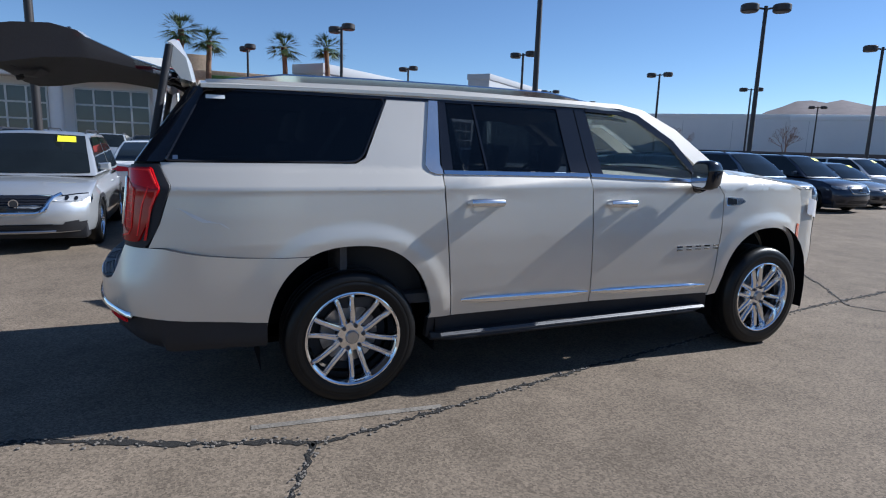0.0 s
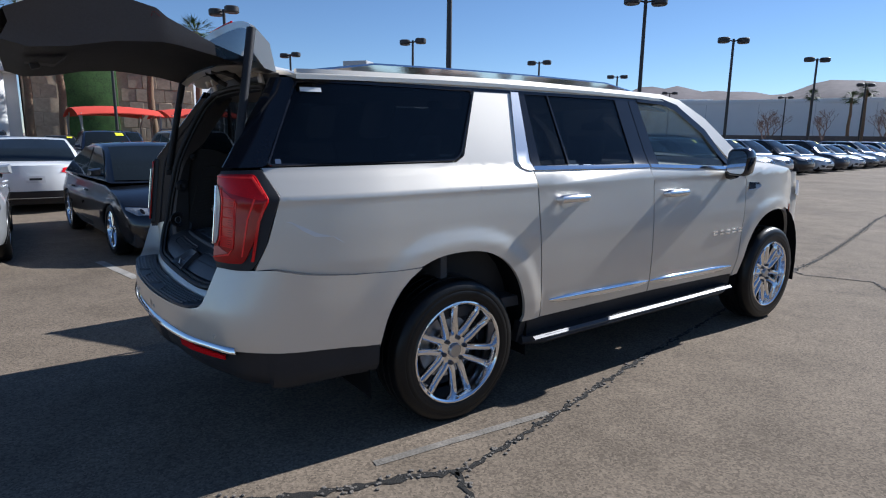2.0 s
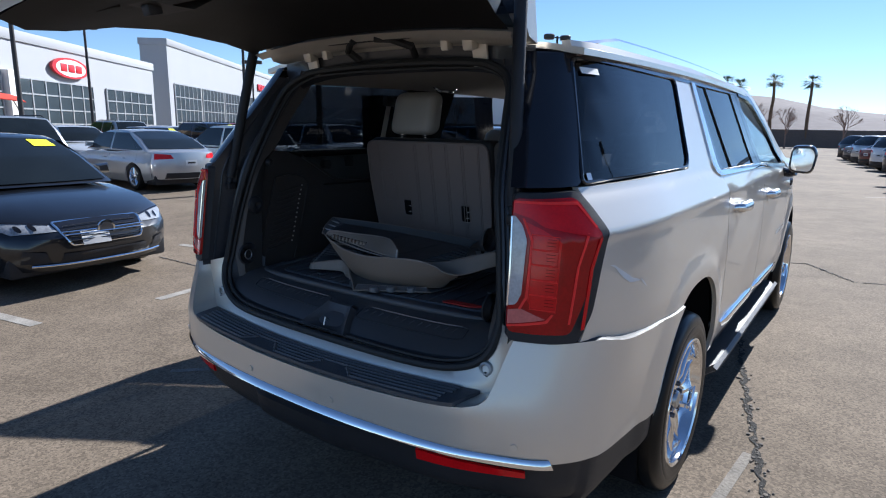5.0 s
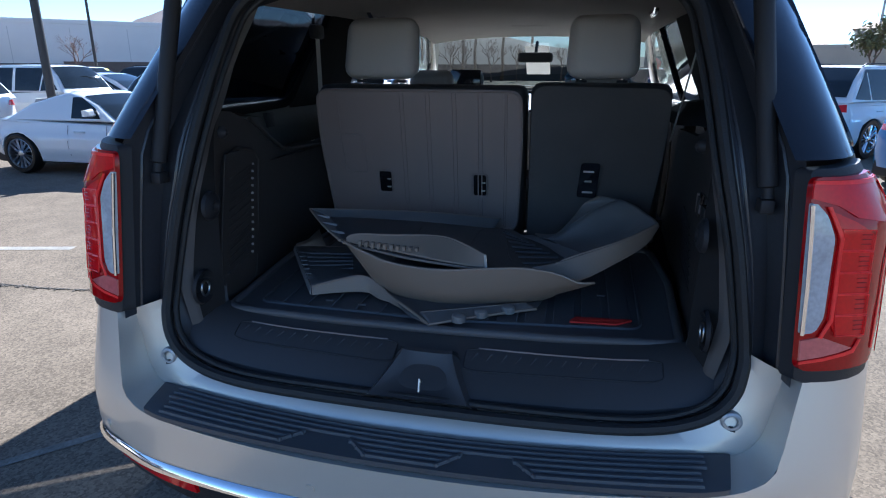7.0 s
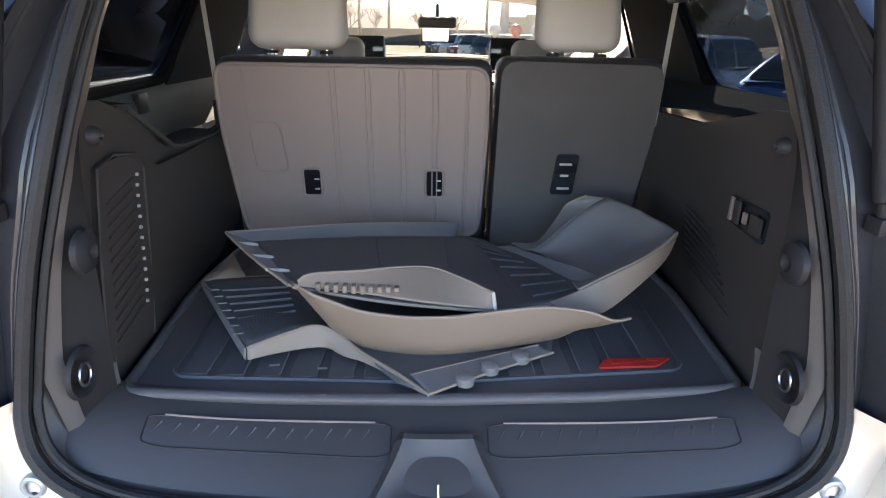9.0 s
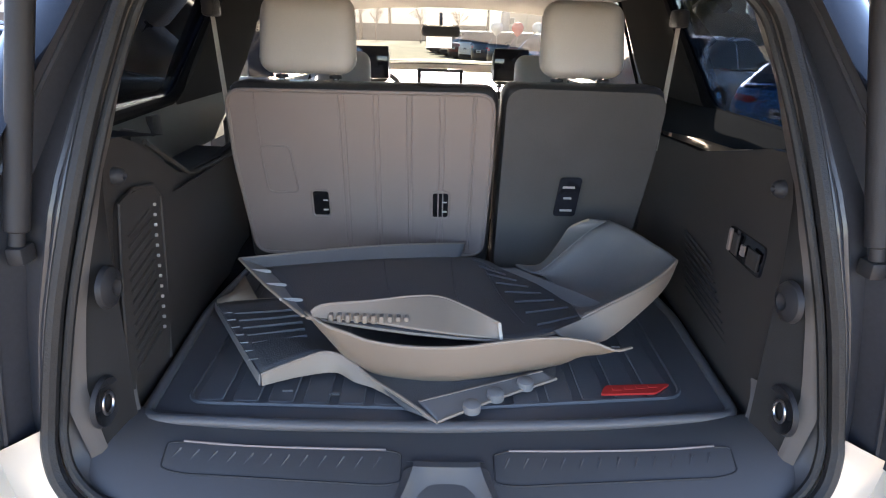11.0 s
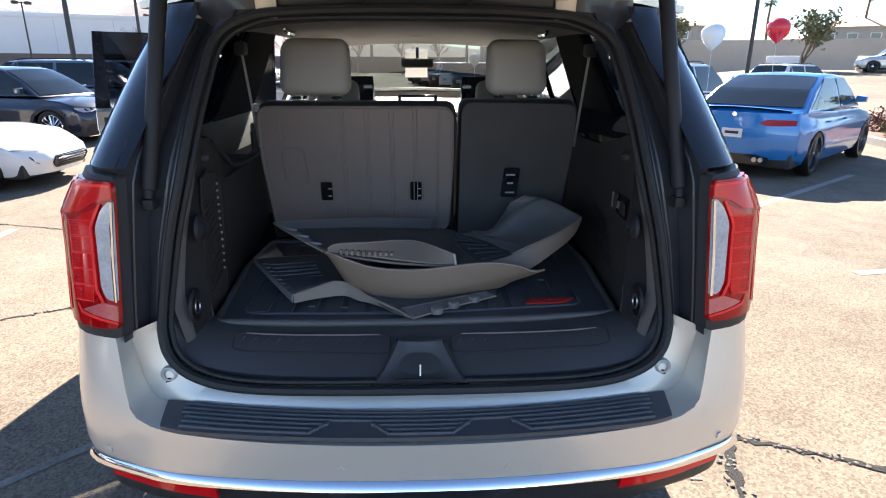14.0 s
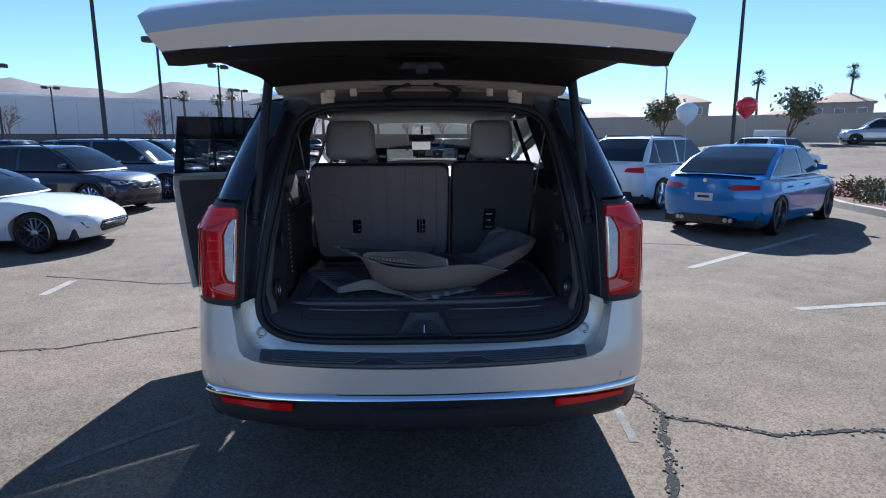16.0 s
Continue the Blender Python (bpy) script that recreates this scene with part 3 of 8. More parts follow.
        e = min(1.0, 0.35 + 4 * min(i, n - i) / n)
        xx = side_x(yy, zz)
        rings.append([(xx + o * e, yy, zz + h * e) for o, h in ((-0.005, -0.024), (0.015, -0.022), (0.021, -0.014), (0.022, 0.004), (0.019, 0.014), (0.010, 0.021), (-0.005, 0.024))])
    out.append(("side_moulding", loft(rings, True, True), M["chrome"], "chrome lower door moulding"))
    card = [(p[0], p[1]) for p in shrink(leaf, 0.03)]
    out.append(("door_card", sheet(card, skin_off(-0.075), 0.2, 0.02, (-1, 0, 0)), M["trim_dark"], ""))
    return out


def build_door(rear, left, deg):
    name = "rear_door" if rear else "front_door"
    pieces = door_pieces(rear)
    parent = None
    for nm, bm, mat, lab in pieces:
        if left:
            for v in bm.verts:
                v.co.x = -v.co.x
        if deg:
            swing(bm, -1.0, 1.655, deg)
        if nm == "door_skin":
            parent = part(name, bm, mat, suv, "rear side door standing wide open" if deg else "")
        else:
            ob = part(nm, bm, mat, parent, lab)
            if "glass" in nm:
                ob.visible_shadow = mat is not M["front_glass"]
    return parent


build_door(True, False, 0)
build_door(False, False, 0)
build_door(False, True, 0)
build_door(True, True, -57)

# rear quarter glass, black pillars and trim
qg = [(-0.965, 1.447), (0.02, 1.452), (0.07, 1.485), (0.232, 1.80), (0.222, 1.818), (-0.775, 1.815)]
both("quarter_window", flank(rounded(qg, 0.03), -0.004, 0.004, 0.12), M["privacy_glass"], "dark privacy glass with thin bright edge")
both("quarter_window_seal", lambda: tube([skin(p[0], p[1], 0.0) for p in rounded(shrink(qg, -0.004), 0.03)], 0.007, 6, closed=True), M["black_gloss"])
both("window_inner_seal", lambda: tube([skin(p[0], p[1], -0.026) for p in rounded(shrink(qg, -0.006), 0.03)], 0.017, 8, closed=True), M["felt"])
both("rear_pillar", flank([(-1.30, 1.432), (-1.0, 1.436), (-0.972, 1.447), (-0.782, 1.82), (-0.72, 1.835), (-0.97, 1.84)], 0.0, 0.02, 0.07), M["black_gloss"], "gloss black rear pillar")
both("roof_edge_trim", flank([(-0.80, 1.818), (2.0, 1.818), (2.0, 1.838), (-0.80, 1.838)], 0.002, 0.03, 0.2), M["black_gloss"])
chrome_d = [(0.455, 1.44), (0.475, 1.40), (0.52, 1.384), (0.562, 1.384), (0.562, 1.41), (0.55, 1.44), (0.583, 1.826), (0.524, 1.826)]
both("pillar_chrome", flank(chrome_d, 0.008, 0.014, 0.1), M["satin_chrome"], "bright chrome pillar accent")
PILLAR_A = [(-0.76, 1.836), (1.95, 1.836), (2.15, 1.795), (2.43, 1.635), (2.66, 1.43), (2.72, 1.362), (2.93, 1.385), (2.78, 1.50), (2.5, 1.712), (2.22, 1.845), (2.0, 1.878), (0.6, 1.90), (-0.76, 1.878)]
both("roof_side", flank(PILLAR_A, 0.003, 0.03, 0.12), M["champagne"])


both("window_frame_trim", flank([(1.70, 1.812), (1.98, 1.802), (2.13, 1.762), (2.40, 1.597), (2.60, 1.368), (2.665, 1.375), (2.45, 1.632), (2.16, 1.808), (2.0, 1.845), (1.70, 1.848)], 0.007, 0.02, 0.08), M["black_gloss"])


def roof_z(x, y):
    k = max(0.0, 1 - (x / 0.78) ** 2)
    return 1.868 + 0.058 * k ** 0.7 - 0.022 * ((y - 0.6) / 1.4) ** 2 + (0.0 if y < 1.8 else -0.05 * ((y - 1.8) / 0.4) ** 2)


part("roof_panel", sheet([(-0.78, -0.78), (0.78, -0.78), (0.78, 2.12), (0.4, 2.2), (-0.4, 2.2), (-0.78, 2.12)], lambda x, y: Vector((x, y, roof_z(x, y))), 0.13, 0.02, (0, 0, -1)), M["champagne"], suv)
part("headliner", sheet([(-0.74, -0.76), (0.74, -0.76), (0.74, 2.1), (-0.74, 2.1)], lambda x, y: Vector((x, y, roof_z(x, y) - 0.06)), 0.2, 0.015, (0, 0, -1)), M["headliner"], suv, "pale fabric headliner")


def rail():
    pts = [(0.70, -0.72 + 2.55 * i / 20, 0) for i in range(21)]
    rings = []
    for i, p in enumerate(pts):
        e = min(1.0, min(i, 20 - i) / 3.0)
        z0 = roof_z(0.70, p[1]) - 0.005
        zt = z0 + 0.012 + 0.048 * e
        rings.append([(0.722, p[1], z0), (0.724, p[1], zt - 0.01), (0.712, p[1], zt), (0.694, p[1], zt), (0.682, p[1], zt - 0.01), (0.68, p[1], z0)])
    return loft(rings, True, True)


both("roof_rail", rail, M["chrome"], "bright roof rail")


def screen_pt(x, s):
    y0, z0, y1, z1 = 2.13, 1.845, 2.93, 1.40
    b = 0.10 * math.sin(math.pi * s) * 0.4
    return Vector((x * (0.78 + 0.12 * s), y0 + (y1 - y0) * s + 0.12 * (1 - (x / 1.0) ** 2) - 0.08, z0 + (z1 - z0) * s + b))


wsg = part("windscreen", sheet([(-0.97, 0.0), (0.97, 0.0), (0.97, 1.0), (-0.97, 1.0)], screen_pt, 0.15), M["screen_glass"], suv, "clear windscreen")
wsg.visible_shadow = False
# bonnet and front end
part("bonnet", sheet([(-0.90, 2.92), (0.90, 2.92), (0.90, 3.75), (0.80, 4.05), (0.5, 4.20), (-0.5, 4.20), (-0.80, 4.05), (-0.90, 3.75)],
                     lambda x, y: Vector((x, y, 1.385 + 0.05 * (1 - (x / 0.9) ** 2) - 0.075 * ((y - 2.92) / 0.9) ** 2 + 0.02 * math.exp(-((abs(x) - 0.6) / 0.1) ** 2))), 0.13, 0.02, (0, 0, -1)), M["champagne"], suv)


def nose_path(s, z):
    """The front, from the right flank at s=0 to the left at s=1."""
    a = math.pi * s
    k = side_x(3.93, min(z, 1.2))
    c, sn = math.cos(a), math.sin(a)
    return Vector((k * math.copysign(abs(c) ** 0.45, c), 3.93 + 0.42 * abs(sn) ** 0.8, z))


part("front_bumper", sheet([(0, 0.48), (1, 0.48), (1, 1.27), (0, 1.27)], lambda s, z: nose_path(s, z) + Vector((0, -0.05 * smooth01(1.0, 1.27, z) - 0.06 * smooth01(0.7, 0.45, z), 0)), 0.05), M["champagne"], suv)
part("front_valance", sheet([(0, 0.30), (1, 0.30), (1, 0.50), (0, 0.50)], lambda s, z: nose_path(s, z) * 0.985, 0.05), M["black_plastic"], suv)
part("grille", sheet([(0.22, 0.62), (0.78, 0.62), (0.80, 1.16), (0.20, 1.16)], lambda s, z: nose_path(s, z) + Vector((0, 0.012, 0)), 0.06), M["chrome"], suv, "large chrome grille")
for sgn in (0, 1):
    pl = [(0.02, 1.07), (0.15, 1.02), (0.15, 1.17), (0.03, 1.20)]
    if sgn:
        pl = [(1 - a, b) for a, b in pl]
    part("headlight", sheet(pl, lambda s, z: nose_path(s, z) + Vector(((0.012 if s < 0.5 else -0.012), 0.012, 0)), 0.04), M["clear_lens"], suv, "clear headlight lens")
both("side_marker", flank([(3.83, 0.86), (3.90, 0.84), (3.90, 0.98), (3.86, 0.99)], 0.006, 0.006, 0.1), M["amber"], "amber side marker")
both("fender_vent", flank(rounded([(2.885, 1.155), (2.885, 1.225), (3.05, 1.215), (3.09, 1.19), (3.04, 1.165)], 0.015), 0.012, 0.014, 0.1), M["chrome"], "chrome fender vent")
both("fender_vent_mesh", flank(rounded([(2.895, 1.166), (2.895, 1.216), (2.98, 1.21), (2.99, 1.17)], 0.01), 0.016, 0.006, 0.1), M["black_gloss"])
for i, yy in enumerate((2.42, 2.51, 2.60, 2.69, 2.78)):  # chrome letters as plain shapes
    for k in (0, 1):
        both("door_badge_letter", flank([(yy + 0.012, 0.832 + 0.022 * k), (yy + 0.068, 0.830 + 0.022 * k), (yy + 0.068, 0.842 + 0.022 * k), (yy + 0.012, 0.844 + 0.022 * k)], 0.006, 0.006, 0.1), M["chrome"])

# running boards
def board():
    rings = []
    for i in range(17):
        yy = 0.50 + 2.28 * i / 16
        x1 = 1.03 if 1 <= i <= 15 else 0.98
        rings.append([(0.86, yy, 0.36), (x1 - 0.01, yy, 0.345), (x1 + 0.01, yy, 0.365), (x1, yy, 0.395), (0.86, yy, 0.405)])
    return loft(rings, True, True)


both("running_board", board, M["black_plastic"], "black running board")
both("step_trim", lambda: loft([[(1.020, 0.55 + 2.2 * i / 12, 0.392), (1.040, 0.55 + 2.2 * i / 12, 0.378), (1.041, 0.55 + 2.2 * i / 12, 0.386), (1.022, 0.55 + 2.2 * i / 12, 0.400)] for i in range(13)], True, True), M["step_edge"], "dull metal step edge")
both("sill", flank([(0.48, 0.36), (2.86, 0.36), (2.82, 0.475), (1.69, 0.495), (0.48, 0.495)], -0.012, 0.05, 0.3), M["black_plastic"])
part("underbody", box(-0.60, 0.60, -0.95, 3.9, 0.30, 0.48, 0.05), M["black_plastic"], suv)


def liner(cy):
    rings = []
    for i in range(17):
        a = radians(-10 + 200 * i / 16)
        rings.append([(x, cy + 0.53 * math.copysign(abs(math.cos(a)) ** 0.84, math.cos(a)), AX + 0.59 * math.copysign(abs(math.sin(a)) ** 0.84, math.sin(a))) for x in (0.60, 0.8, 0.985)])
    bm = loft(rings, False)
    vs = [bm.verts.new((0.60, cy + 0.53 * math.cos(radians(-10 + 200 * i / 16)), AX + 0.585 * math.sin(radians(-10 + 200 * i / 16)))) for i in range(17)]
    bm.faces.new(vs)
    return bm


for cy in (0, WB):
    both("wheel_liner", lambda: liner(cy), M["felt"])


# mirrors
def mirror_shell():
    rings = []
    for i, (yy, s) in enumerate(((2.575, 0.86), (2.59, 0.96), (2.64, 1.0), (2.70, 0.9), (2.74, 0.62), (2.755, 0.3))):
        ring = []
        for x, z in rounded([(1.03, 1.295), (1.19, 1.285), (1.212, 1.44), (1.18, 1.50), (1.04, 1.495)], 0.045):
            ring.append((1.12 + (x - 1.12) * s, yy - 0.10, 1.39 + (z - 1.39) * s))
        rings.append(ring)
    bm = loft(rings, True, True)
    join(bm, tube([(1.08, 2.56, 1.30), (1.04, 2.57, 1.285), (0.95, 2.58, 1.30)], [0.03, 0.03, 0.035], 8))
    return bm


for lft in (False, True):
    bm = mirror_shell()
    g = sheet(rounded([(1.05, 1.315), (1.18, 1.305), (1.198, 1.43), (1.172, 1.475), (1.055, 1.472)], 0.035), lambda x, z: Vector((x, 2.471, z)), 0.2)
    if lft:
        bm, g = mirrored(bm), mirrored(g)
    ms = part("door_mirror", bm, M["black_gloss"], suv, "gloss black door mirror")
    part("mirror_glass", g, M["chrome"], ms, "silvered mirror glass")


# ---- wheels: six twin spokes in polished alloy ----
def big_wheel(cy, left, R, up):
    hub = new("wheel")
    r = 0.279
    k_ = R / 0.418
    groove = [(-0.066, R), (-0.064, R - 0.009), (-0.054, R - 0.009), (-0.052, R), (-0.006, R), (-0.004, R - 0.009), (0.004, R - 0.009), (0.006, R), (0.052, R), (0.054, R - 0.009), (0.064, R - 0.009), (0.066, R)]
    ty = lathe([(-0.13, r), (-0.135, r + 0.03), (-0.14, 0.36 * k_), (-0.125, 0.40 * k_), (-0.10, R - 0.004)] + groove + [(0.10, R - 0.004), (0.120, 0.406 * k_), (0.133, 0.385 * k_), (0.1385, 0.365 * k_), (0.137, 0.357 * k_), (0.1395, 0.352 * k_), (0.140, 0.335 * k_), (0.138, 0.327 * k_), (0.139, 0.322 * k_), (0.136, r + 0.018), (0.13, r + 0.004)], 64)
    tyre = part("tyre", ty, M["tyre"], hub, "black tyre with bright worn sheen")
    rimb = lathe([(0.128, r + 0.010), (0.137, r + 0.006), (0.139, r - 0.001), (0.132, r - 0.010), (0.10, r - 0.016), (0.05, r - 0.03), (-0.12, r - 0.02), (-0.13, r + 0.01)], 56)
    part("rim", rimb, M["alloy"], hub)
    part("brake_disc", lathe([(0.0, 0.06), (0.012, 0.07), (0.012, 0.175), (-0.012, 0.175), (-0.012, 0.06)], 40), M["steel"], hub)
    part("brake_backing", lathe([(-0.03, 0.0), (-0.03, 0.24)], 32), M["black_plastic"], hub)
    for k in range(6):
        a = 2 * math.pi * k / 6 + 0.2
        bm = bmesh.new()
        for sg in (-1, 1):
            w0 = 0.0165
            pts = [(0.05, 0.026), (0.11, 0.031), (0.20, 0.040), (0.240, 0.047), (0.272, 0.058)]
            rings = []
            for rr, tt in pts:
                xx = 0.100 - 0.02 * ((rr - 0.16) / 0.1) ** 2 + (0.014 if rr > 0.2 else 0)
                c = tt * sg
                rings.append([(xx - 0.03, c - w0 - 0.004, rr), (xx - 0.004, c - w0, rr), (xx + 0.005, c - w0 * 0.45, rr), (xx + 0.005, c + w0 * 0.45, rr), (xx - 0.004, c + w0, rr), (xx - 0.03, c + w0 + 0.004, rr)])
            loft(rings, True, True, bm)
        join(bm, box(0.092, 0.120, -0.072, 0.072, 0.258, 0.276, 0.006))
        bmesh.ops.rotate(bm, verts=bm.verts[:], cent=(0, 0, 0), matrix=Matrix.Rotation(a, 3, "X"))
        part("spoke", bm, M["alloy"], hub)
        nut = lathe([(0.075, 0.0), (0.104, 0.0), (0.104, 0.009), (0.098, 0.012), (0.06, 0.012)], 10)
        part("wheel_nut", nut, M["alloy_dark"], hub, at=Matrix.Rotation(a + math.pi / 6, 4, "X") @ Matrix.Translation((0, 0, 0.071)))
    part("hub_face", lathe([(0.088, 0.0), (0.09, 0.05), (0.085, 0.085), (0.06, 0.10), (0.03, 0.105)], 36), M["alloy"], hub)
    part("centre_cap", lathe([(0.106, 0.0), (0.106, 0.034), (0.10, 0.040), (0.085, 0.042)], 32), M["steel"], hub)
    hub.parent = suv
    hub.matrix_basis = pose(-0.885, cy, up, 0, 0, 180) if left else pose(0.885, cy, up)
    return hub


for cy in (0, WB):
    for lf in (False, True):
        big_wheel(cy, lf, 0.402 if cy == 0 else 0.410, 0.397 if cy == 0 else 0.407)

# ---- rear bumper, lamps, gate frame ----
BP = [(0, -1.36), (0.2, -1.357), (0.42, -1.338), (0.62, -1.303), (0.75, -1.258), (0.882, -1.195), (0.952, -1.115), (0.986, -1.035), (1.003, -0.95), (1.012, -0.80), (1.016, -0.62), (1.018, -0.42), (1.020, -0.20)]
Z_LO = [0.672, 0.672, 0.668, 0.660, 0.652, 0.645, 0.635, 0.625, 0.615, 0.60, 0.58, 0.562, 0.55]
BN = len(BP) - 1


def bump_pt(s, z, off=0.0):
    """Bumper skin: s from the middle (0) to the wheel arch (12), at height z."""
    a = abs(s)
    xs, ys = [p[0] for p in BP], [p[1] for p in BP]

    def cat(v, i, t):
        g = lambda k: v[max(0, min(BN, k))]
        p0, p1, p2, p3 = g(i - 1), g(i), g(i + 1), g(i + 2)
        if i == 0:
            p0 = v[1] if v is ys else -v[1]
        return 0.5 * (2 * p1 + (p2 - p0) * t + (2 * p0 - 5 * p1 + 4 * p2 - p3) * t * t + (3 * p1 - p0 - 3 * p2 + p3) * t ** 3)

    i = min(BN - 1, int(a))
    x, y = cat(xs, i, a - i), cat(ys, i, a - i)
    x2, y2 = cat(xs, min(BN - 1, int(a + 0.02)), a + 0.02 - min(BN - 1, int(a + 0.02))), cat(ys, min(BN - 1, int(a + 0.02)), a + 0.02 - min(BN - 1, int(a + 0.02)))
    n = Vector((-(y2 - y), (x2 - x), 0))
    n = Vector((-n.x, n.y, 0)) if n.length == 0 else n.normalized()
    if n.dot(Vector((x * 0.4, y + 0.3, 0))) < 0:
        n = -n
    w = smooth01(-0.85, -1.12, y)
    if z > 0.79:
        y += w * 0.3 * (z - 0.79)
    y += w * 0.03 * smooth01(0.68, 0.60, z)
    yc = max(y, -0.95)
    x += (1 - w) * (side_x(yc, z) - flare(yc, z) - side_x(yc, 0.7) + flare(yc, 0.7)) + flare(yc, z)
    p = Vector((x, y, z)) + n * off
    q = min(1.0, abs(z - 0.415) / 0.562) ** (1 / 0.84)
    p.y = min(p.y, -0.495 * max(0.02, 1 - q * q) ** 0.42)
    if s < 0:
        p.x = -p.x
    return p


def zlo(s):
    return float(np.interp(abs(s), range(BN + 1), Z_LO))


def zhi(s):
    return lerp(EDGE_Z, abs(s))


EDGE_Z = [(0, 0.787), (1, 0.789), (2, 0.792), (3, 0.796), (3.5, 0.802), (3.85, 0.814), (4.0, 0.832), (4.1, 0.875), (4.2, 0.94), (4.3, 1.0), (5, 0.997), (6, 0.997), (7, 0.995), (8, 0.983), (9, 0.955), (10, 0.935), (11, 0.925), (12, 0.925)]
SS = sorted([i * 0.25 - 12 for i in range(97)] + [sg * (3.55 + 0.05 * i) for i in range(19) for sg in (-1, 1) if i % 5 != 4])
bumper = part("rear_bumper", loft([[bump_pt(s, zlo(s) + (zhi(s) - zlo(s)) * k / 8) for k in range(9)] for s in SS], False), M["champagne"], suv)
for sg in (-1, 1):
    part("bumper_flange", loft([[bump_pt(sg * s, zhi(s)), bump_pt(sg * s, zhi(s) + 0.004, -0.012), bump_pt(sg * s, zhi(s) + 0.002, -0.07)] for s in [4.3 + 0.2 * i for i in range(38)]], False), M["black_plastic"], suv)
# dark lower bumper
VAL = [(0, -0.012), (0.35, -0.016), (0.75, -0.03), (1.0, -0.09)]


def low_pt(s, k):
    zb = lerp([(0, 0.47), (4, 0.47), (6, 0.45), (8, 0.43), (11, 0.42)], abs(s))
    z = zlo(s) + (zb - zlo(s)) * k
    return bump_pt(s, max(z, 0.56), lerp(VAL, k) * (1.0 if abs(s) < 7 else 0.5)) + Vector((0, 0, z - max(z, 0.56)))


part("lower_bumper", loft([[low_pt(s, k / 6) for k in range(7)] for s in SS], False), M["black_plastic"], suv, "black plastic lower bumper")
chs = [i * 0.2 - 5.4 for i in range(55)]
part("bumper_chrome", loft([[bump_pt(s, zlo(s) - 0.012 - 0.006 * abs(s) / 5, 0.002), bump_pt(s, zlo(s) - 0.008, 0.020), bump_pt(s, zlo(s) + 0.004 + 0.004 * abs(s) / 5, 0.012), bump_pt(s, zlo(s) + 0.012 + 0.006 * abs(s) / 5, 0.001)] for s in chs], True, True), M["chrome"], suv, "chrome bumper strip")
for sg in (-1, 1):
    rs = [2.55 + i * 0.2 for i in range(12)]
    part("rear_reflector", loft([[bump_pt(sg * s, zlo(s) - 0.074 + 0.008 * abs(s - 2.5), -0.004), bump_pt(sg * s, zlo(s) - 0.072 + 0.008 * abs(s - 2.5), 0.006), bump_pt(sg * s, zlo(s) - 0.036, 0.006), bump_pt(sg * s, zlo(s) - 0.034, -0.004)] for s in rs], True, True), M["red_lens"], suv, "red bumper reflector")
for s in (-1.0, 1.1, -4.6, 4.6):
    z = 0.715 if abs(s) < 2 else 0.70
    c, d = bump_pt(s, z, 0.0), bump_pt(s, z, 0.004)
    part("parking_sensor", tube([c, d], 0.011, 12), M["champagne"], suv)
part("tow_cover", sheet([(0.62, 0.692), (0.86, 0.692), (0.86, 0.735), (0.62, 0.735)], lambda s, z: bump_pt(s, z, 0.003), 0.1), M["champagne"], suv)
part("hitch_panel", loft([[low_pt(s, k) + Vector((0, -0.018 if 0.3 < k < 0.9 and abs(s) < 1.25 else 0.004, 0)) for k in (0.28, 0.34, 0.5, 0.7, 0.88, 0.96)] for s in [-1.5 + 0.25 * i for i in range(13)]], False), M["black_plastic"], suv, "raised black tow hitch cover")
# sill of the gate opening
BASE_C = [(0, -1.235, 0.80), (0.2, -1.232, 0.80), (0.42, -1.215, 0.80), (0.60, -1.188, 0.80), (0.665, -1.172, 0.802), (0.712, -1.157, 0.810), (0.744, -1.144, 0.840), (0.760, -1.138, 0.90), (0.770, -1.142, 1.0)]
SEAL_C = [(0, -1.197, 0.843), (0.2, -1.195, 0.843), (0.40, -1.187, 0.845), (0.52, -1.172, 0.850), (0.60, -1.155, 0.864), (0.655, -1.140, 0.890), (0.688, -1.126, 0.93), (0.700, -1.112, 0.98), (0.702, -1.097, 1.02)]
EDGE_C = [(0, 0.787, 0), (1, 0.789, 0), (2, 0.792, 0), (2.9, 0.796, 0), (3.35, 0.800, 0), (3.8, 0.812, 0), (4.03, 0.845, 0), (4.16, 0.915, 0), (4.3, 1.0, 0)]


def spline(pts, m):
    """A smooth curve through points, m steps to a piece."""
    pts = [Vector(p) for p in pts]
    out = []
    n = len(pts) - 1
    for i in range(n * m + 1):
        k = min(n - 1, i // m)
        t = i / m - k
        g = lambda j: pts[max(0, min(n, j))]
        p0, p1, p2, p3 = g(k - 1), g(k), g(k + 1), g(k + 2)
        out.append(0.5 * (2 * p1 + (p2 - p0) * t + (2 * p0 - 5 * p1 + 4 * p2 - p3) * t * t + (3 * p1 - p0 - 3 * p2 + p3) * t ** 3))
    return out


BASE_S, SEAL_S, EDGE_P = spline(BASE_C, 5), spline(SEAL_C, 5), spline(EDGE_C, 5)


def both_ways(f, n):
    return [f(i, -1) for i in range(n - 1, 0, -1)] + [f(i, 1) for i in range(n)]


def shelf_row(i, sg):
    a = bump_pt(sg * EDGE_P[i].x, EDGE_P[i].y)
    b = BASE_S[i].copy()
    b.x *= sg
    d = (b - a).normalized()
    return [a, a + d * 0.008 + Vector((0, 0, -0.002)), a.lerp(b, 0.5), b - d * 0.01, b]


part("bumper_shelf", loft(both_ways(shelf_row, len(BASE_S)), False), M["champagne"], suv, angle=60)


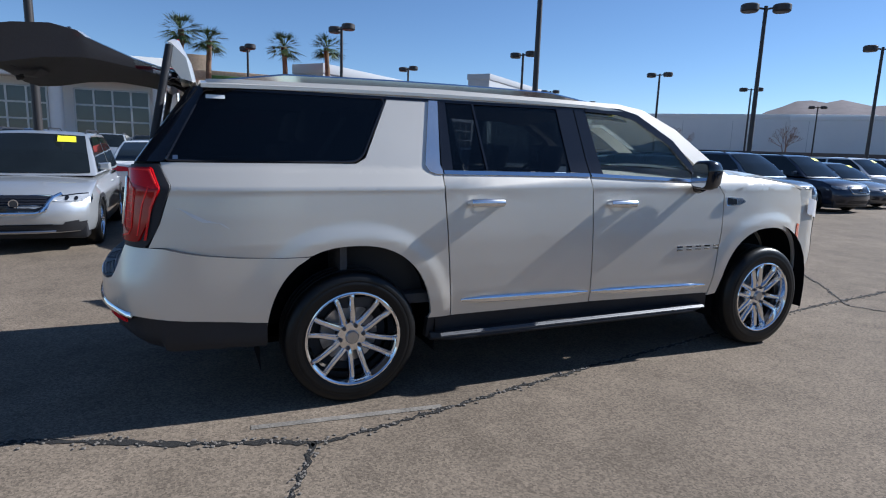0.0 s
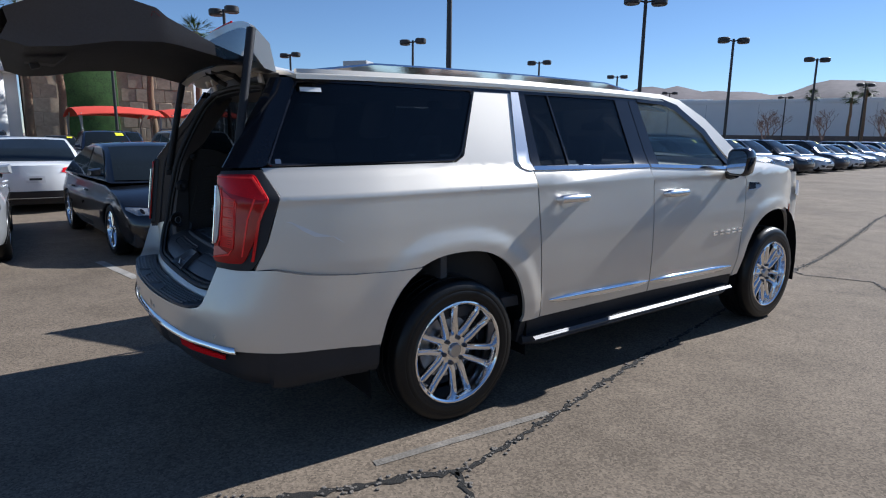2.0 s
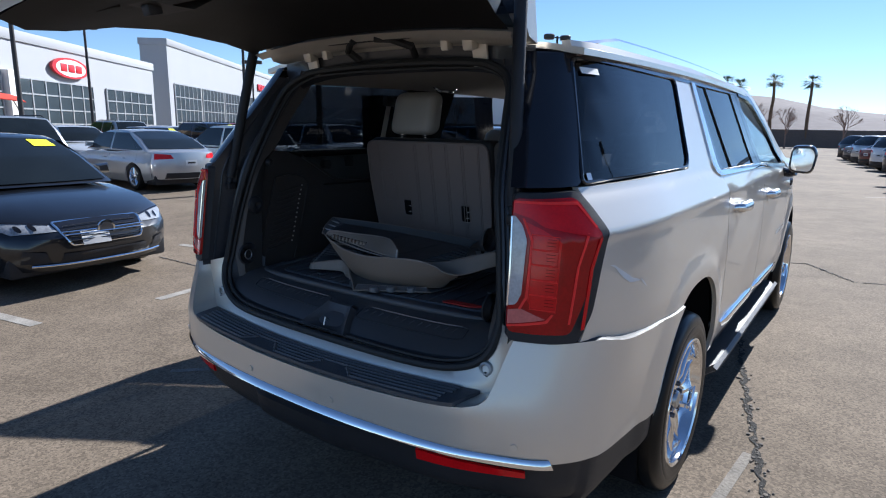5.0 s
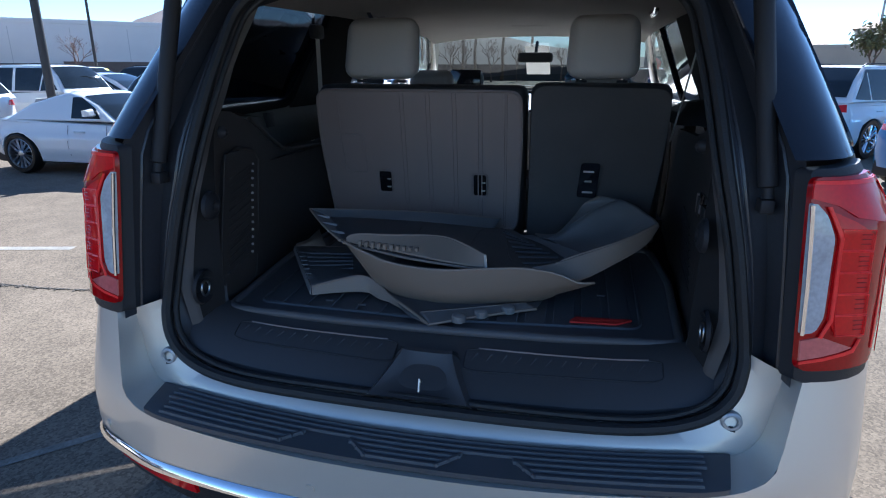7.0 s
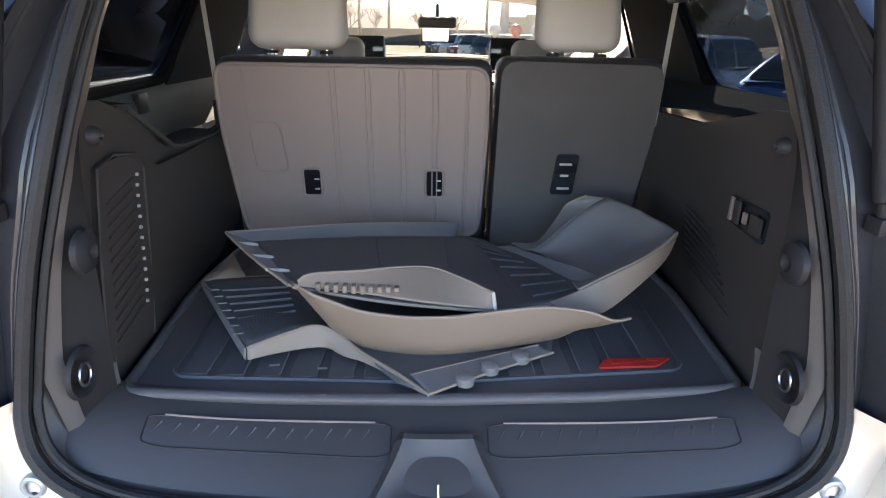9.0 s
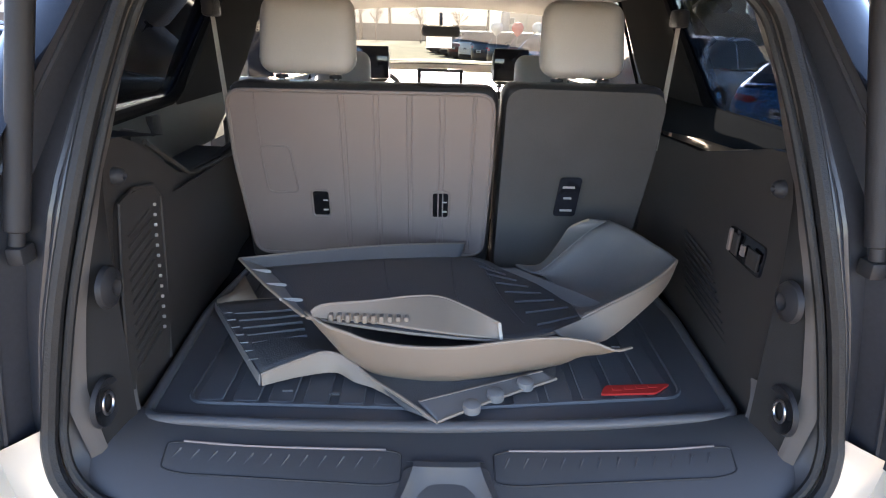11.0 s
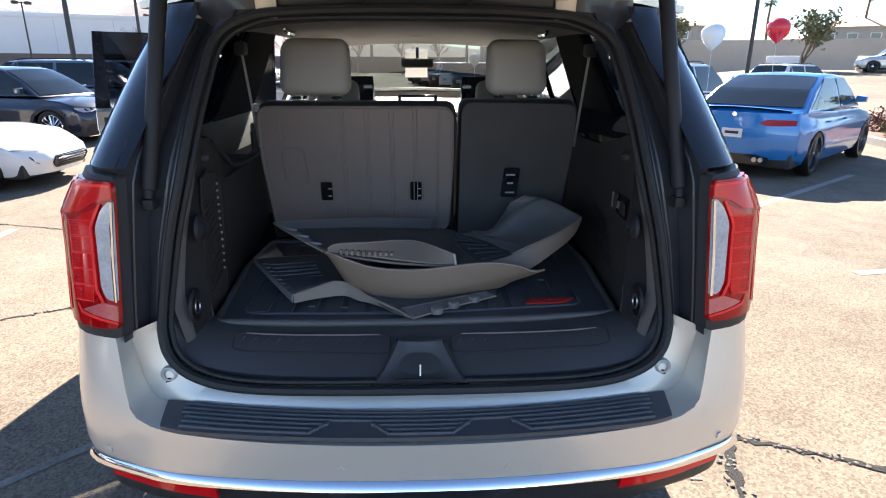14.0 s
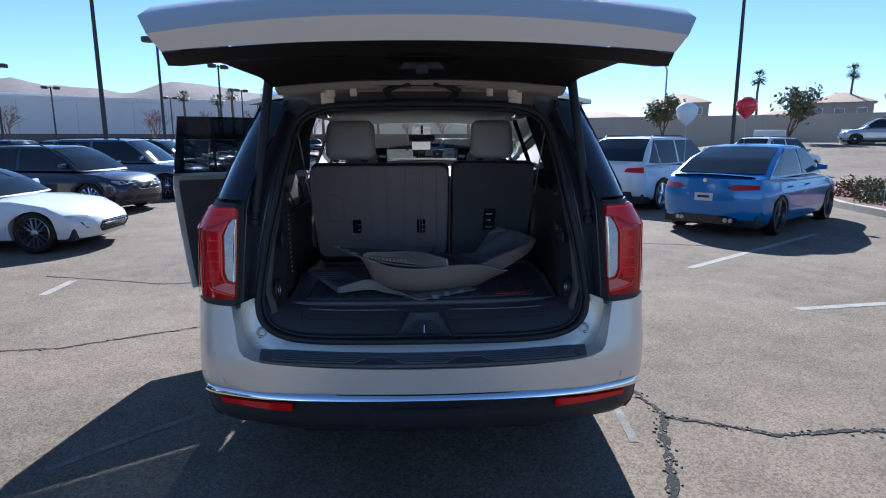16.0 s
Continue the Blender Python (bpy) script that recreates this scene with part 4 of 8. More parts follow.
def riser_row(i, sg):
    a, b = BASE_S[i].copy(), SEAL_S[i].copy()
    a.x, b.x = a.x * sg, b.x * sg
    return [a, a.lerp(b, 0.06) + Vector((0, -0.003, 0)), a.lerp(b, 0.5) + Vector((0, -0.004, 0)), b, b + Vector((0, 0.04, 0))]


part("gate_sill", loft(both_ways(riser_row, len(BASE_S)), False), M["champagne"], suv, angle=60)
# ribbed step pad with cut corners
def pad_z(x, y):
    return 0.803 - 0.008 * smooth01(-1.25, -1.36, y) + 0.01


def pad_y(x, v):
    return (-1.246 + 0.080 * (x / 0.69) ** 2) * (1 - v) + (-1.352 + 0.052 * (x / 0.66) ** 2) * v


pad = part("step_pad", sheet(rounded([(-0.685, 0.02), (0.685, 0.02), (0.66, 0.92), (0.60, 1.0), (-0.60, 1.0), (-0.66, 0.92)], 0.03), lambda x, v: Vector((x, pad_y(x, v), pad_z(x, pad_y(x, v)))), 0.08, 0.012, (0, 0, -1)), M["step_plastic"], suv, "black ribbed bumper step pad")
for k in range(6):
    v = 0.12 + 0.15 * k
    for x0, x1 in (((-0.625, 0.625),) if k < 3 else ((-0.61, -0.235 - 0.02 * (k - 3)), (-0.125 + 0.02 * (k - 3), 0.125 - 0.02 * (k - 3)), (0.235 + 0.02 * (k - 3), 0.61))):
        pts = [x0 + (x1 - x0) * i / 12 for i in range(13)]
        part("rib", tube([(x, pad_y(x, v), pad_z(x, pad_y(x, v)) + 0.001) for x in pts], 0.0055, 6), M["step_plastic"], pad)
for sg in (-1, 1):  # slanted ribs at the two notches
    for xa, xb in ((0.235, 0.285), (0.125, 0.075)):
        part("rib", tube([(sg * x, pad_y(x, v), pad_z(x, pad_y(x, v)) + 0.001) for x, v in ((xa, 0.50), ((xa + xb) / 2, 0.70), (xb, 0.90))], 0.006, 6), M["step_plastic"], pad)
for sg in (-1, 1):
    stop = part("bump_stop", lathe([(0.000, 0.013), (0.004, 0.014), (0.0045, 0.018), (0.002, 0.022), (-0.01, 0.023)], 24, "Y", None), M["mullion"], suv, "pale ringed rubber stop", at=pose(sg * 0.684, -1.147, 0.843, 0, 0, 180))
    part("stop_core", lathe([(0.004, 0.0), (0.0035, 0.009), (0.000, 0.014)], 20, "Y", None), M["rubber"], stop)

# tail lamps
LAMP = [(-1.302, 1.002), (-1.075, 1.0), (-1.02, 1.08), (-0.985, 1.20), (-0.945, 1.312), (-1.0, 1.425), (-1.302, 1.418)]
LENS = [(-1.300, 1.03), (-1.11, 1.03), (-1.065, 1.12), (-1.035, 1.22), (-0.995, 1.30), (-1.045, 1.408), (-1.300, 1.405)]


def lamp(left):
    def side(bm):
        return mirrored(bm) if left else bm

    hold = part("tail_lamp", side(sheet(rounded(LAMP, 0.02), skin_off(0.006), 0.045, 0.03, (-0.7, 0.7, 0))), M["black_plastic"], suv, "red tail lamp with clear inner strip")
    part("red_lens", side(sheet(rounded(LENS, 0.02), skin_off(0.016), 0.04, 0.01, (-0.7, 0.7, 0))), M["red_lens_dark"], hold)
    back = (-0.7, 0.7, 0)

    def facet(name, outline, off, mat, label="", parent=None, thick=0.003):
        return part(name, side(sheet(outline, skin_off(off), 0.04, thick, back)), M[mat], parent or hold, label)

    facet("clear_strip", rounded([(-1.302, 1.105), (-1.276, 1.110), (-1.262, 1.14), (-1.254, 1.29), (-1.268, 1.335), (-1.290, 1.358), (-1.302, 1.357)], 0.01), 0.021, "clear_strip", "clear reversing strip", None, 0.006)
    part("strip_edge", side(tube([skin(u, z, 0.023) for u, z in ((-1.299, 1.105), (-1.297, 1.2), (-1.298, 1.3), (-1.300, 1.355))], 0.004, 6)), M["chrome"], hold)
    facet("upper_blade", [(-1.298, 1.366), (-1.24, 1.352), (-1.20, 1.330), (-1.02, 1.300), (-1.005, 1.308), (-1.05, 1.40), (-1.298, 1.400)], 0.0185, "red_lens")
    facet("blade_line", [(-1.296, 1.393), (-1.06, 1.390), (-1.02, 1.325), (-1.012, 1.330), (-1.052, 1.398), (-1.296, 1.400)], 0.0205, "red_lens_bright", "", None, 0.002)
    facet("lower_facet", [(-1.298, 1.092), (-1.262, 1.100), (-1.19, 1.074), (-1.298, 1.052)], 0.0185, "pink_lens", "pale pink lower facet")
    facet("lower_line", [(-1.298, 1.050), (-1.19, 1.071), (-1.172, 1.090), (-1.166, 1.088), (-1.184, 1.064), (-1.298, 1.044)], 0.0195, "red_lens_bright", "", None, 0.002)
    guide = facet("light_guide", [(-1.252, 1.135), (-1.232, 1.102), (-1.160, 1.092), (-1.150, 1.290), (-1.205, 1.322), (-1.262, 1.345), (-1.244, 1.292)], 0.0185, "red_lens")
    for k in range(5):  # cells of the guide, each outlined by a painted highlight
        z0, z1 = 1.098 + 0.042 * k, 1.138 + 0.042 * k
        cell = [(-1.240 + 0.004 * (k == 0), z0 + 0.004), (-1.162, z0), (-1.158, z1 - 0.002), (-1.240, z1 + 0.004)]
        part("lamp_cell", side(tube([skin(u, z, 0.0205) for u, z in cell], 0.0016, 5, closed=True)), M["red_lens_bright"], guide)
        for q in range(3):
            zz = z0 + 0.012 + 0.009 * q
            part("lamp_segment", side(tube([skin(u, z, 0.0195) for u, z in ((-1.195, zz + 0.002), (-1.168, zz))], 0.001, 4)), M["red_lens_dark"], guide)
    facet("inner_edge", [(-1.268, 1.352), (-1.243, 1.290), (-1.250, 1.135), (-1.268, 1.100), (-1.262, 1.098), (-1.243, 1.133), (-1.236, 1.292), (-1.260, 1.352)], 0.0215, "red_lens_bright", "", None, 0.002)
    facet("outer_crease", [(-1.075, 1.04), (-1.062, 1.04), (-1.035, 1.21), (-1.000, 1.295), (-1.012, 1.297), (-1.048, 1.21)], 0.018, "red_lens", "", None, 0.002)
    facet("side_line", [(-1.120, 1.06), (-1.112, 1.06), (-1.088, 1.22), (-1.052, 1.312), (-1.060, 1.315), (-1.097, 1.22)], 0.0185, "red_lens_bright", "", None, 0.002)


lamp(False)
lamp(True)

# gate opening: dark channel, header and rubber seals
SEAL_X = [(1.03, 0.700), (1.20, 0.678), (1.41, 0.632), (1.60, 0.60), (1.73, 0.568), (1.79, 0.52)]
SEAL_Y = [(1.03, -1.095), (1.20, -1.068), (1.41, -1.02), (1.60, -0.94), (1.73, -0.868), (1.79, -0.835)]


def channel():
    rows = []
    for i in range(19):
        z = 0.985 + (1.80 - 0.985) * i / 18
        a = Vector((lerp(END_X, z), lerp(END_Y, z), z))
        b = Vector((lerp(SEAL_X, z), lerp(SEAL_Y, z), z))
        m = a.lerp(b, 0.5)
        rows.append([a, a.lerp(b, 0.12) + Vector((0, 0.03, 0)), a.lerp(b, 0.35) + Vector((0, 0.075, 0)), m + Vector((0, 0.055, 0)), a.lerp(b, 0.8) + Vector((0, 0.02, 0)), b, b + Vector((-0.01, 0.05, 0))])
    return loft(rows, False)


both("gate_frame", channel, M["channel"], "dark painted gate channel")


def channel_bead(f, back, r):
    """A pressed line that runs up the channel."""
    pts = []
    for i in range(15):
        z = 1.0 + 0.78 * i / 14
        a = Vector((lerp(END_X, z), lerp(END_Y, z), z))
        b = Vector((lerp(SEAL_X, z), lerp(SEAL_Y, z), z))
        pts.append(a.lerp(b, f) + Vector((0, back, 0)))
    return lambda: tube(pts, r, 6)


for f_, back_, r_ in ((0.16, 0.036, 0.005), (0.74, 0.026, 0.006), (0.88, 0.008, 0.007)):
    both("channel_bead", channel_bead(f_, back_, r_), M["channel"])
hdr = loft([[(x, -0.80 - 0.02 * (1 - (x / 0.62) ** 2), roof_z(x, -0.78) - 0.012), (x, -0.80, 1.845 - 0.03 * (x / 0.62) ** 2), (x * 0.93, -0.815, 1.825 - 0.04 * (x / 0.6) ** 4), (x * 0.9, -0.76, 1.80 - 0.04 * (x / 0.6) ** 4)] for x in [-0.62 + 1.24 * i / 14 for i in range(15)]], False)
part("gate_header", hdr, M["channel"], suv)


def seal_loop(inset):
    pts = [Vector(p) for p in SEAL_C]
    pts += [Vector((lerp(SEAL_X, z), lerp(SEAL_Y, z), z)) for z in (1.12, 1.25, 1.41, 1.55, 1.66, 1.73, 1.775)]
    pts += [Vector((0.47, -0.825, 1.805)), Vector((0.40, -0.822, 1.818)), Vector((0.2, -0.82, 1.828)), Vector((0, -0.82, 1.83))]
    pts = spline(pts, 4)
    full = pts + [Vector((-p.x, p.y, p.z)) for p in pts[-2:0:-1]]
    c = Vector((0, -1.0, 1.34))
    out = []
    for p in full:
        d = Vector((c.x - p.x, 0, c.z - p.z)).normalized()
        out.append(p + d * inset + Vector((0, inset * 0.8, 0)))
    return out


part("gate_seal", tube(seal_loop(0.0), 0.014, 8, closed=True), M["rubber"], suv, "black rubber gate seal")
part("inner_seal", tube(seal_loop(0.020), 0.008, 8, closed=True), M["rubber"], suv)

# gas struts
for sg in (-1, 1):
    a, b = Vector((sg * 0.708, -1.062, 1.345)), Vector((sg * 0.628, -0.925, 2.05))
    st = part("gate_strut", tube([a, a.lerp(b, 0.03), a.lerp(b, 0.035), a.lerp(b, 1)], [0.012, 0.012, 0.019, 0.021], 12), M["black_plastic"], suv, "black powered gate strut")
    part("strut_bracket", box(sg * 0.706 - 0.014, sg * 0.706 + 0.014, -1.078, -1.04, 1.315, 1.345, 0.005), M["black_plastic"], st)

# scrape of bare primer on the right flank
for k, (pl) in enumerate(([(-0.93, 1.205), (-0.90, 1.200), (-0.84, 1.170), (-0.78, 1.140), (-0.74, 1.130), (-0.72, 1.122), (-0.75, 1.124), (-0.80, 1.128), (-0.85, 1.155), (-0.90, 1.193)],
                          [(-0.725, 1.130), (-0.70, 1.118), (-0.665, 1.092), (-0.67, 1.092), (-0.705, 1.112)])):
    part("paint_scrape", sheet(pl, skin_off(0.0015), 0.05), M["stucco_white"], suv, "pale scrape in the paint")
part("window_sticker", sheet([(-0.76, 1.772), (-0.66, 1.772), (-0.66, 1.792), (-0.76, 1.793)], skin_off(0.0015), 0.05), M["white_label"], suv, "small white label")
both("sticker_small", flank([(-0.93, 1.45), (-0.905, 1.45), (-0.905, 1.47), (-0.93, 1.47)], 0.0015, 0.001, 0.1), M["steel"])

# ---- open tailgate, modelled closed and turned up about its hinge ----
HY, HZ = -0.80, 1.868
GATE_DEG = -75
OUT = [(1.80, -0.905, 0.60), (1.60, -1.02, 0.665), (1.43, -1.145, 0.735), (1.40, -1.183, 0.745), (1.30, -1.233, 0.757), (1.15, -1.261, 0.765), (1.0, -1.270, 0.77), (0.90, -1.255, 0.765), (0.85, -1.215, 0.73)]


def gate_row(z, y, hw, bow=0.05, n=16):
    return [(hw * (2 * i / n - 1), y + bow * abs(2 * i / n - 1) ** 2.2, z) for i in range(n + 1)]


tailgate = part("tailgate", loft([gate_row(z, y, w) for z, y, w in OUT[2:]] + [gate_row(0.85, -1.15, 0.70, 0.03)], False), M["champagne"], suv, "raised champagne tailgate")
gate_parts = [tailgate]


def gp(name, bm, mat, label=""):
    ob = part(name, bm, mat, tailgate, label)
    gate_parts.append(ob)
    return ob


gp("rear_window", loft([gate_row(z, y, w - 0.01) for z, y, w in OUT[:3]], False), M["privacy_glass"], "dark rear window")
spo = []
for i in range(17):
    x = 0.635 * (2 * i / 16 - 1)
    b = 0.06 * abs(2 * i / 16 - 1) ** 2.5
    spo.append([(x, -0.80, 1.885 - b * 0.6), (x, -0.93, 1.892 - b * 0.6), (x, -1.075 + b, 1.868 - b), (x, -1.085 + b, 1.852 - b), (x, -1.03 + b, 1.835 - b), (x, -0.90, 1.80 - b * 0.5), (x, -0.83, 1.835 - b * 0.6)])
gp("spoiler", loft(spo, True, True), M["champagne"], "roof spoiler")
gp("spoiler_underside", loft([[(x, -1.06 + b, 1.846 - b), (x, -1.02 + b, 1.828 - b), (x, -0.905, 1.793 - b * 0.5)] for x, b in [(0.61 * (2 * i / 12 - 1), 0.06 * abs(2 * i / 12 - 1) ** 2.5) for i in range(13)]], False), M["black_gloss"])
gp("high_brake_light", box(-0.20, 0.20, -1.092, -1.075, 1.852, 1.864, 0.003), M["red_lens"])
gp("gate_inner_frame", loft([gate_row(z, y, w, 0.035) for z, y, w in ((1.850, -0.828, 0.60), (1.825, -0.835, 0.61), (1.79, -0.852, 0.615), (1.775, -0.875, 0.60), (1.755, -0.878, 0.60), (1.735, -0.868, 0.61), (1.71, -0.893, 0.62))], False), M["champagne"], "painted inner frame of the gate")
for sg in (-1, 1):
    gp("hinge_arm", box(sg * 0.40 - 0.022, sg * 0.40 + 0.022, -0.872, -0.80, 1.795, 1.835, 0.008), M["champagne"], "painted gate hinge")
    gp("hinge_arm", box(sg * 0.30 - 0.016, sg * 0.30 + 0.016, -0.868, -0.805, 1.80, 1.835, 0.006), M["champagne"])
    gp("wiring_hose", tube([(sg * 0.14, -0.79, 1.835), (sg * 0.16, -0.83, 1.80), (sg * 0.10, -0.865, 1.76), (sg * 0.05, -0.875, 1.73)], 0.014, 8), M["rubber"], "ribbed black wiring hose")
gp("brake_light_cover", box(-0.21, 0.21, -0.885, -0.862, 1.735, 1.772, 0.008), M["black_plastic"])
INN = [(1.70, -0.90, 0.62), (1.60, -0.955, 0.64), (1.45, -1.02, 0.70), (1.38, -1.045, 0.715), (1.22, -1.075, 0.72), (1.05, -1.085, 0.725), (0.93, -1.105, 0.72), (0.855, -1.15, 0.70)]
gp("gate_lining", loft([gate_row(z, y, w, 0.035) for z, y, w in INN], False), M["gate_lining"], "charcoal gate lining")
for sg in (-1, 1):
    gp("gate_edge", loft([[(sg * a[2], a[1] + 0.05, a[0]), (sg * (b[2] + 0.02), (a[1] + b[1]) / 2 + 0.04, a[0]), (sg * b[2], b[1] + 0.035, b[0])] for a, b in zip(OUT[1:], INN[1:])], False), M["channel"])
    gp("gate_bumper_rubber", box(sg * 0.66 - 0.02, sg * 0.66 + 0.02, -1.12, -1.09, 0.93, 0.97, 0.006), M["rubber"])
    gp("lamp_extension", loft([[(sg * x, -1.155 + 0.05 * (x / 0.75) ** 2.2, 1.372), (sg * x, -1.175 + 0.05 * (x / 0.75) ** 2.2, 1.378 + 0.02 * (x - 0.5)), (sg * x, -1.15 + 0.05 * (x / 0.75) ** 2.2, 1.395 + 0.03 * (x - 0.5))] for x in (0.50, 0.58, 0.66, 0.745)], False), M["red_lens"], "slim red lamp strip")
    gp("pull_recess", loft([[(sg * 0.30 - 0.08, -1.085, 1.0), (sg * 0.30 + 0.08, -1.085, 1.0)], [(sg * 0.30 - 0.07, -1.125, 1.02), (sg * 0.30 + 0.07, -1.125, 1.02)], [(sg * 0.30 - 0.075, -1.08, 1.05), (sg * 0.30 + 0.075, -1.08, 1.05)]], False), M["black_plastic"])
    gp("hinge", box(sg * 0.42 - 0.03, sg * 0.42 + 0.03, -0.86, -0.74, 1.835, 1.85, 0.005), M["champagne"])
gp("latch_cover", loft([[(-0.12, -1.07, 1.10), (0.12, -1.07, 1.10)], [(-0.07, -1.045, 1.04), (0.07, -1.045, 1.04)], [(-0.05, -1.08, 0.93), (0.05, -1.08, 0.93)]], False), M["trim_dark"])
gp("latch", box(-0.018, 0.018, -1.075, -1.045, 0.945, 0.985, 0.006), M["black_plastic"])
gp("wiper", tube([(0.0, -0.93, 1.80), (-0.28, -1.0, 1.70)], 0.01, 6), M["black_plastic"])
gp("chrome_applique", loft([gate_row(z, y, w, 0.035) for z, y, w in ((1.345, -1.178, 0.46), (1.335, -1.187, 0.48), (1.255, -1.207, 0.50), (1.245, -1.207, 0.48))], False), M["chrome"], "bright appliqué above the plate")
for k in range(3):  # maker's badge as plain bars
    gp("badge_bar", box(-0.125 + 0.085 * k, -0.052 + 0.085 * k, -1.222, -1.205, 1.277, 1.318, 0.006), M["black_gloss"])
gp("plate_recess", box(-0.20, 0.20, -1.232, -1.21, 1.07, 1.215, 0.01), M["black_gloss"])
gp("dealer_plate", box(-0.152, 0.152, -1.240, -1.232, 1.075, 1.205, 0.004), M["sign_red"], "red dealer plate")
for z0, z1, x0, x1 in ((1.183, 1.198, -0.08, 0.08), (1.125, 1.152, -0.13, -0.015), (1.125, 1.152, 0.01, 0.13), (1.080, 1.095, -0.05, 0.05)):
    gp("plate_bar", box(x0, x1, -1.243, -1.240, z0, z1), M["white_label"])
gp("grab_handle", loft([[(0.17 * math.cos(a), -1.236, 0.985 + 0.025 * math.sin(a)), (0.15 * math.cos(a), -1.228, 0.985 + 0.016 * math.sin(a))] for a in [i * math.pi / 12 for i in range(25)]], False), M["chrome"], "chrome-rimmed gate handle")
for k in range(5):
    gp("name_letter", box(-0.56 + 0.048 * k, -0.525 + 0.048 * k, -1.214, -1.200, 0.965, 0.985, 0.002), M["chrome"])
for k in range(3):
    gp("name_letter", box(0.42 + 0.045 * k, 0.455 + 0.045 * k, -1.216, -1.204, 0.965, 0.985, 0.002), M["chrome"])
for ob in gate_parts:
    if ob.name.split(".")[0] in ("chrome_applique", "badge_bar", "plate_recess", "dealer_plate", "plate_bar", "grab_handle", "name_letter"):
        ob.data.transform(Matrix.Translation((0, -0.048, 0)))
turn = Matrix.Translation((0, HY, HZ)) @ Matrix.Rotation(radians(GATE_DEG), 4, "X") @ Matrix.Translation((0, -HY, -HZ))
for ob in gate_parts:
    ob.data.transform(turn)
# the laden tail sits a little low: the body leans back about the front axle
for ob in suv.children_recursive:
    if ob.type == "MESH" and (ob.parent == suv or ob.parent.type == "MESH") and ob.matrix_basis == Matrix.Identity(4):
        for v in ob.data.vertices:
            v.co.z += min(0.0, 0.0078 * (v.co.y - 3.0))

# ---- inside the SUV ----
inside = []


def ip(name, bm, mat, parent=None, label="", angle=38):
    """A part of the cabin."""
    ob = part(name, bm, mat, parent or suv, label, angle)
    inside.append(ob)
    return ob


def pair(name, bm, mat, label="", parent=None):
    ip(name, mirrored(bm), mat, parent, label)
    return ip(name, bm, mat, parent, label)


ip("cargo_floor", box(-0.64, 0.64, -1.02, 0.0, 0.86, 0.925, 0.008), M["seat_carpet"])
ip("cabin_floor", box(-0.92, 0.92, -0.02, 2.5, 0.56, 0.62), M["seat_carpet"])
ip("rear_bulkhead", box(-0.92, 0.92, -0.06, -0.02, 0.56, 0.93), M["seat_carpet"])
# tail sill trim: dips to the seal
def sill_pt(x, v):
    yf, yb = -0.965, -1.165 + 0.055 * abs(x / 0.66) ** 2.4
    z = 0.937 - 0.077 * max(0.0, v) ** 2.1 + 0.03 * abs(x / 0.66) ** 6
    return Vector((x, yf + (yb - yf) * v, z))


ip("sill_trim", sheet([(-0.665, 0), (0.665, 0), (0.665, 1), (-0.665, 1)], sill_pt, 0.07, 0.02, (0, 0, -1)), M["sill_trim"], label="charcoal load sill trim")
for sg in (-1, 1):
    ip("sill_corner", loft([[Vector((sg * (p.x - 0.004), p.y + 0.02, p.z)), Vector((sg * (p.x - 0.03), p.y + 0.06, p.z + 0.004)), Vector((sg * (p.x - 0.085), p.y + 0.15, p.z + 0.012))] for p in SEAL_S[12:]], False), M["sill_trim"])
for x0, x1 in ((-0.53, -0.085), (0.09, 0.55)):
    edge = rounded([(x0, 0.42), (x1, 0.42), (x1, 0.72), (x0, 0.72)], 0.05)
    pl = ip("sill_plate", sheet(edge, lambda x, v: sill_pt(x, v) + Vector((0, 0, 0.0015)), 0.06), M["sill_trim"])
    loop = [sill_pt(x, v) + Vector((0, 0, 0.002)) for x, v in edge]
    ip("plate_rim", tube(loop, 0.0018, 6, closed=True), M["black_plastic"], pl)
    # paler bar along the top edge: the plate's highlight put into the colour
    ip("plate_edge", tube([sill_pt(x0 + 0.03 + (x1 - x0 - 0.06) * i / 12, 0.415) + Vector((0, 0, 0.003)) for i in range(13)], 0.0024, 6), M["seat_panel"], pl)
    for k in range(12):
        xx = x0 + (x1 - x0) * (k + 0.8) / 13.0
        ip("grip_rib", tube([sill_pt(xx, 0.48) + Vector((0, 0, 0.001)), sill_pt(xx - 0.016, 0.62) + Vector((0, 0, -0.003))], 0.0036, 6), M["sill_trim"], pl)
# latch scoop: a bowl hollowed into a rounded hump
def scoop_pt(u, v):
    """u across from -1 to 1, v from the upper rim (0) to the seal (1)"""
    w = 0.062 + 0.056 * v ** 1.2
    y, z = -1.096 - 0.102 * v, 0.932 - 0.070 * v
    dip = max(0.0, 1 - abs(u) ** 3) * math.sin(math.pi * min(1, v * 0.9 + 0.08)) * 0.022
    return Vector((u * w, y + dip * 0.8, z - dip))


lc = loft([[scoop_pt(-1 + i / 8, k / 8) for i in range(17)] for k in range(9)], False)
for sg in (-1, 1):
    loft([[scoop_pt(sg, k / 8), scoop_pt(sg, k / 8) + Vector((sg * 0.012, 0.008, -0.012)), scoop_pt(sg, k / 8) + Vector((sg * 0.035, 0.02, -0.045))] for k in range(9)], False, False, lc)
loft([[scoop_pt(-1 + i / 8, 0), scoop_pt(-1 + i / 8, 0) + Vector((0, 0.012, 0.002)), scoop_pt(-1 + i / 8, 0) + Vector(((-1 + i / 8) * 0.03, 0.05, -0.035))] for i in range(17)], False, False, lc)
lsc = ip("latch_housing", lc, M["sill_trim"])
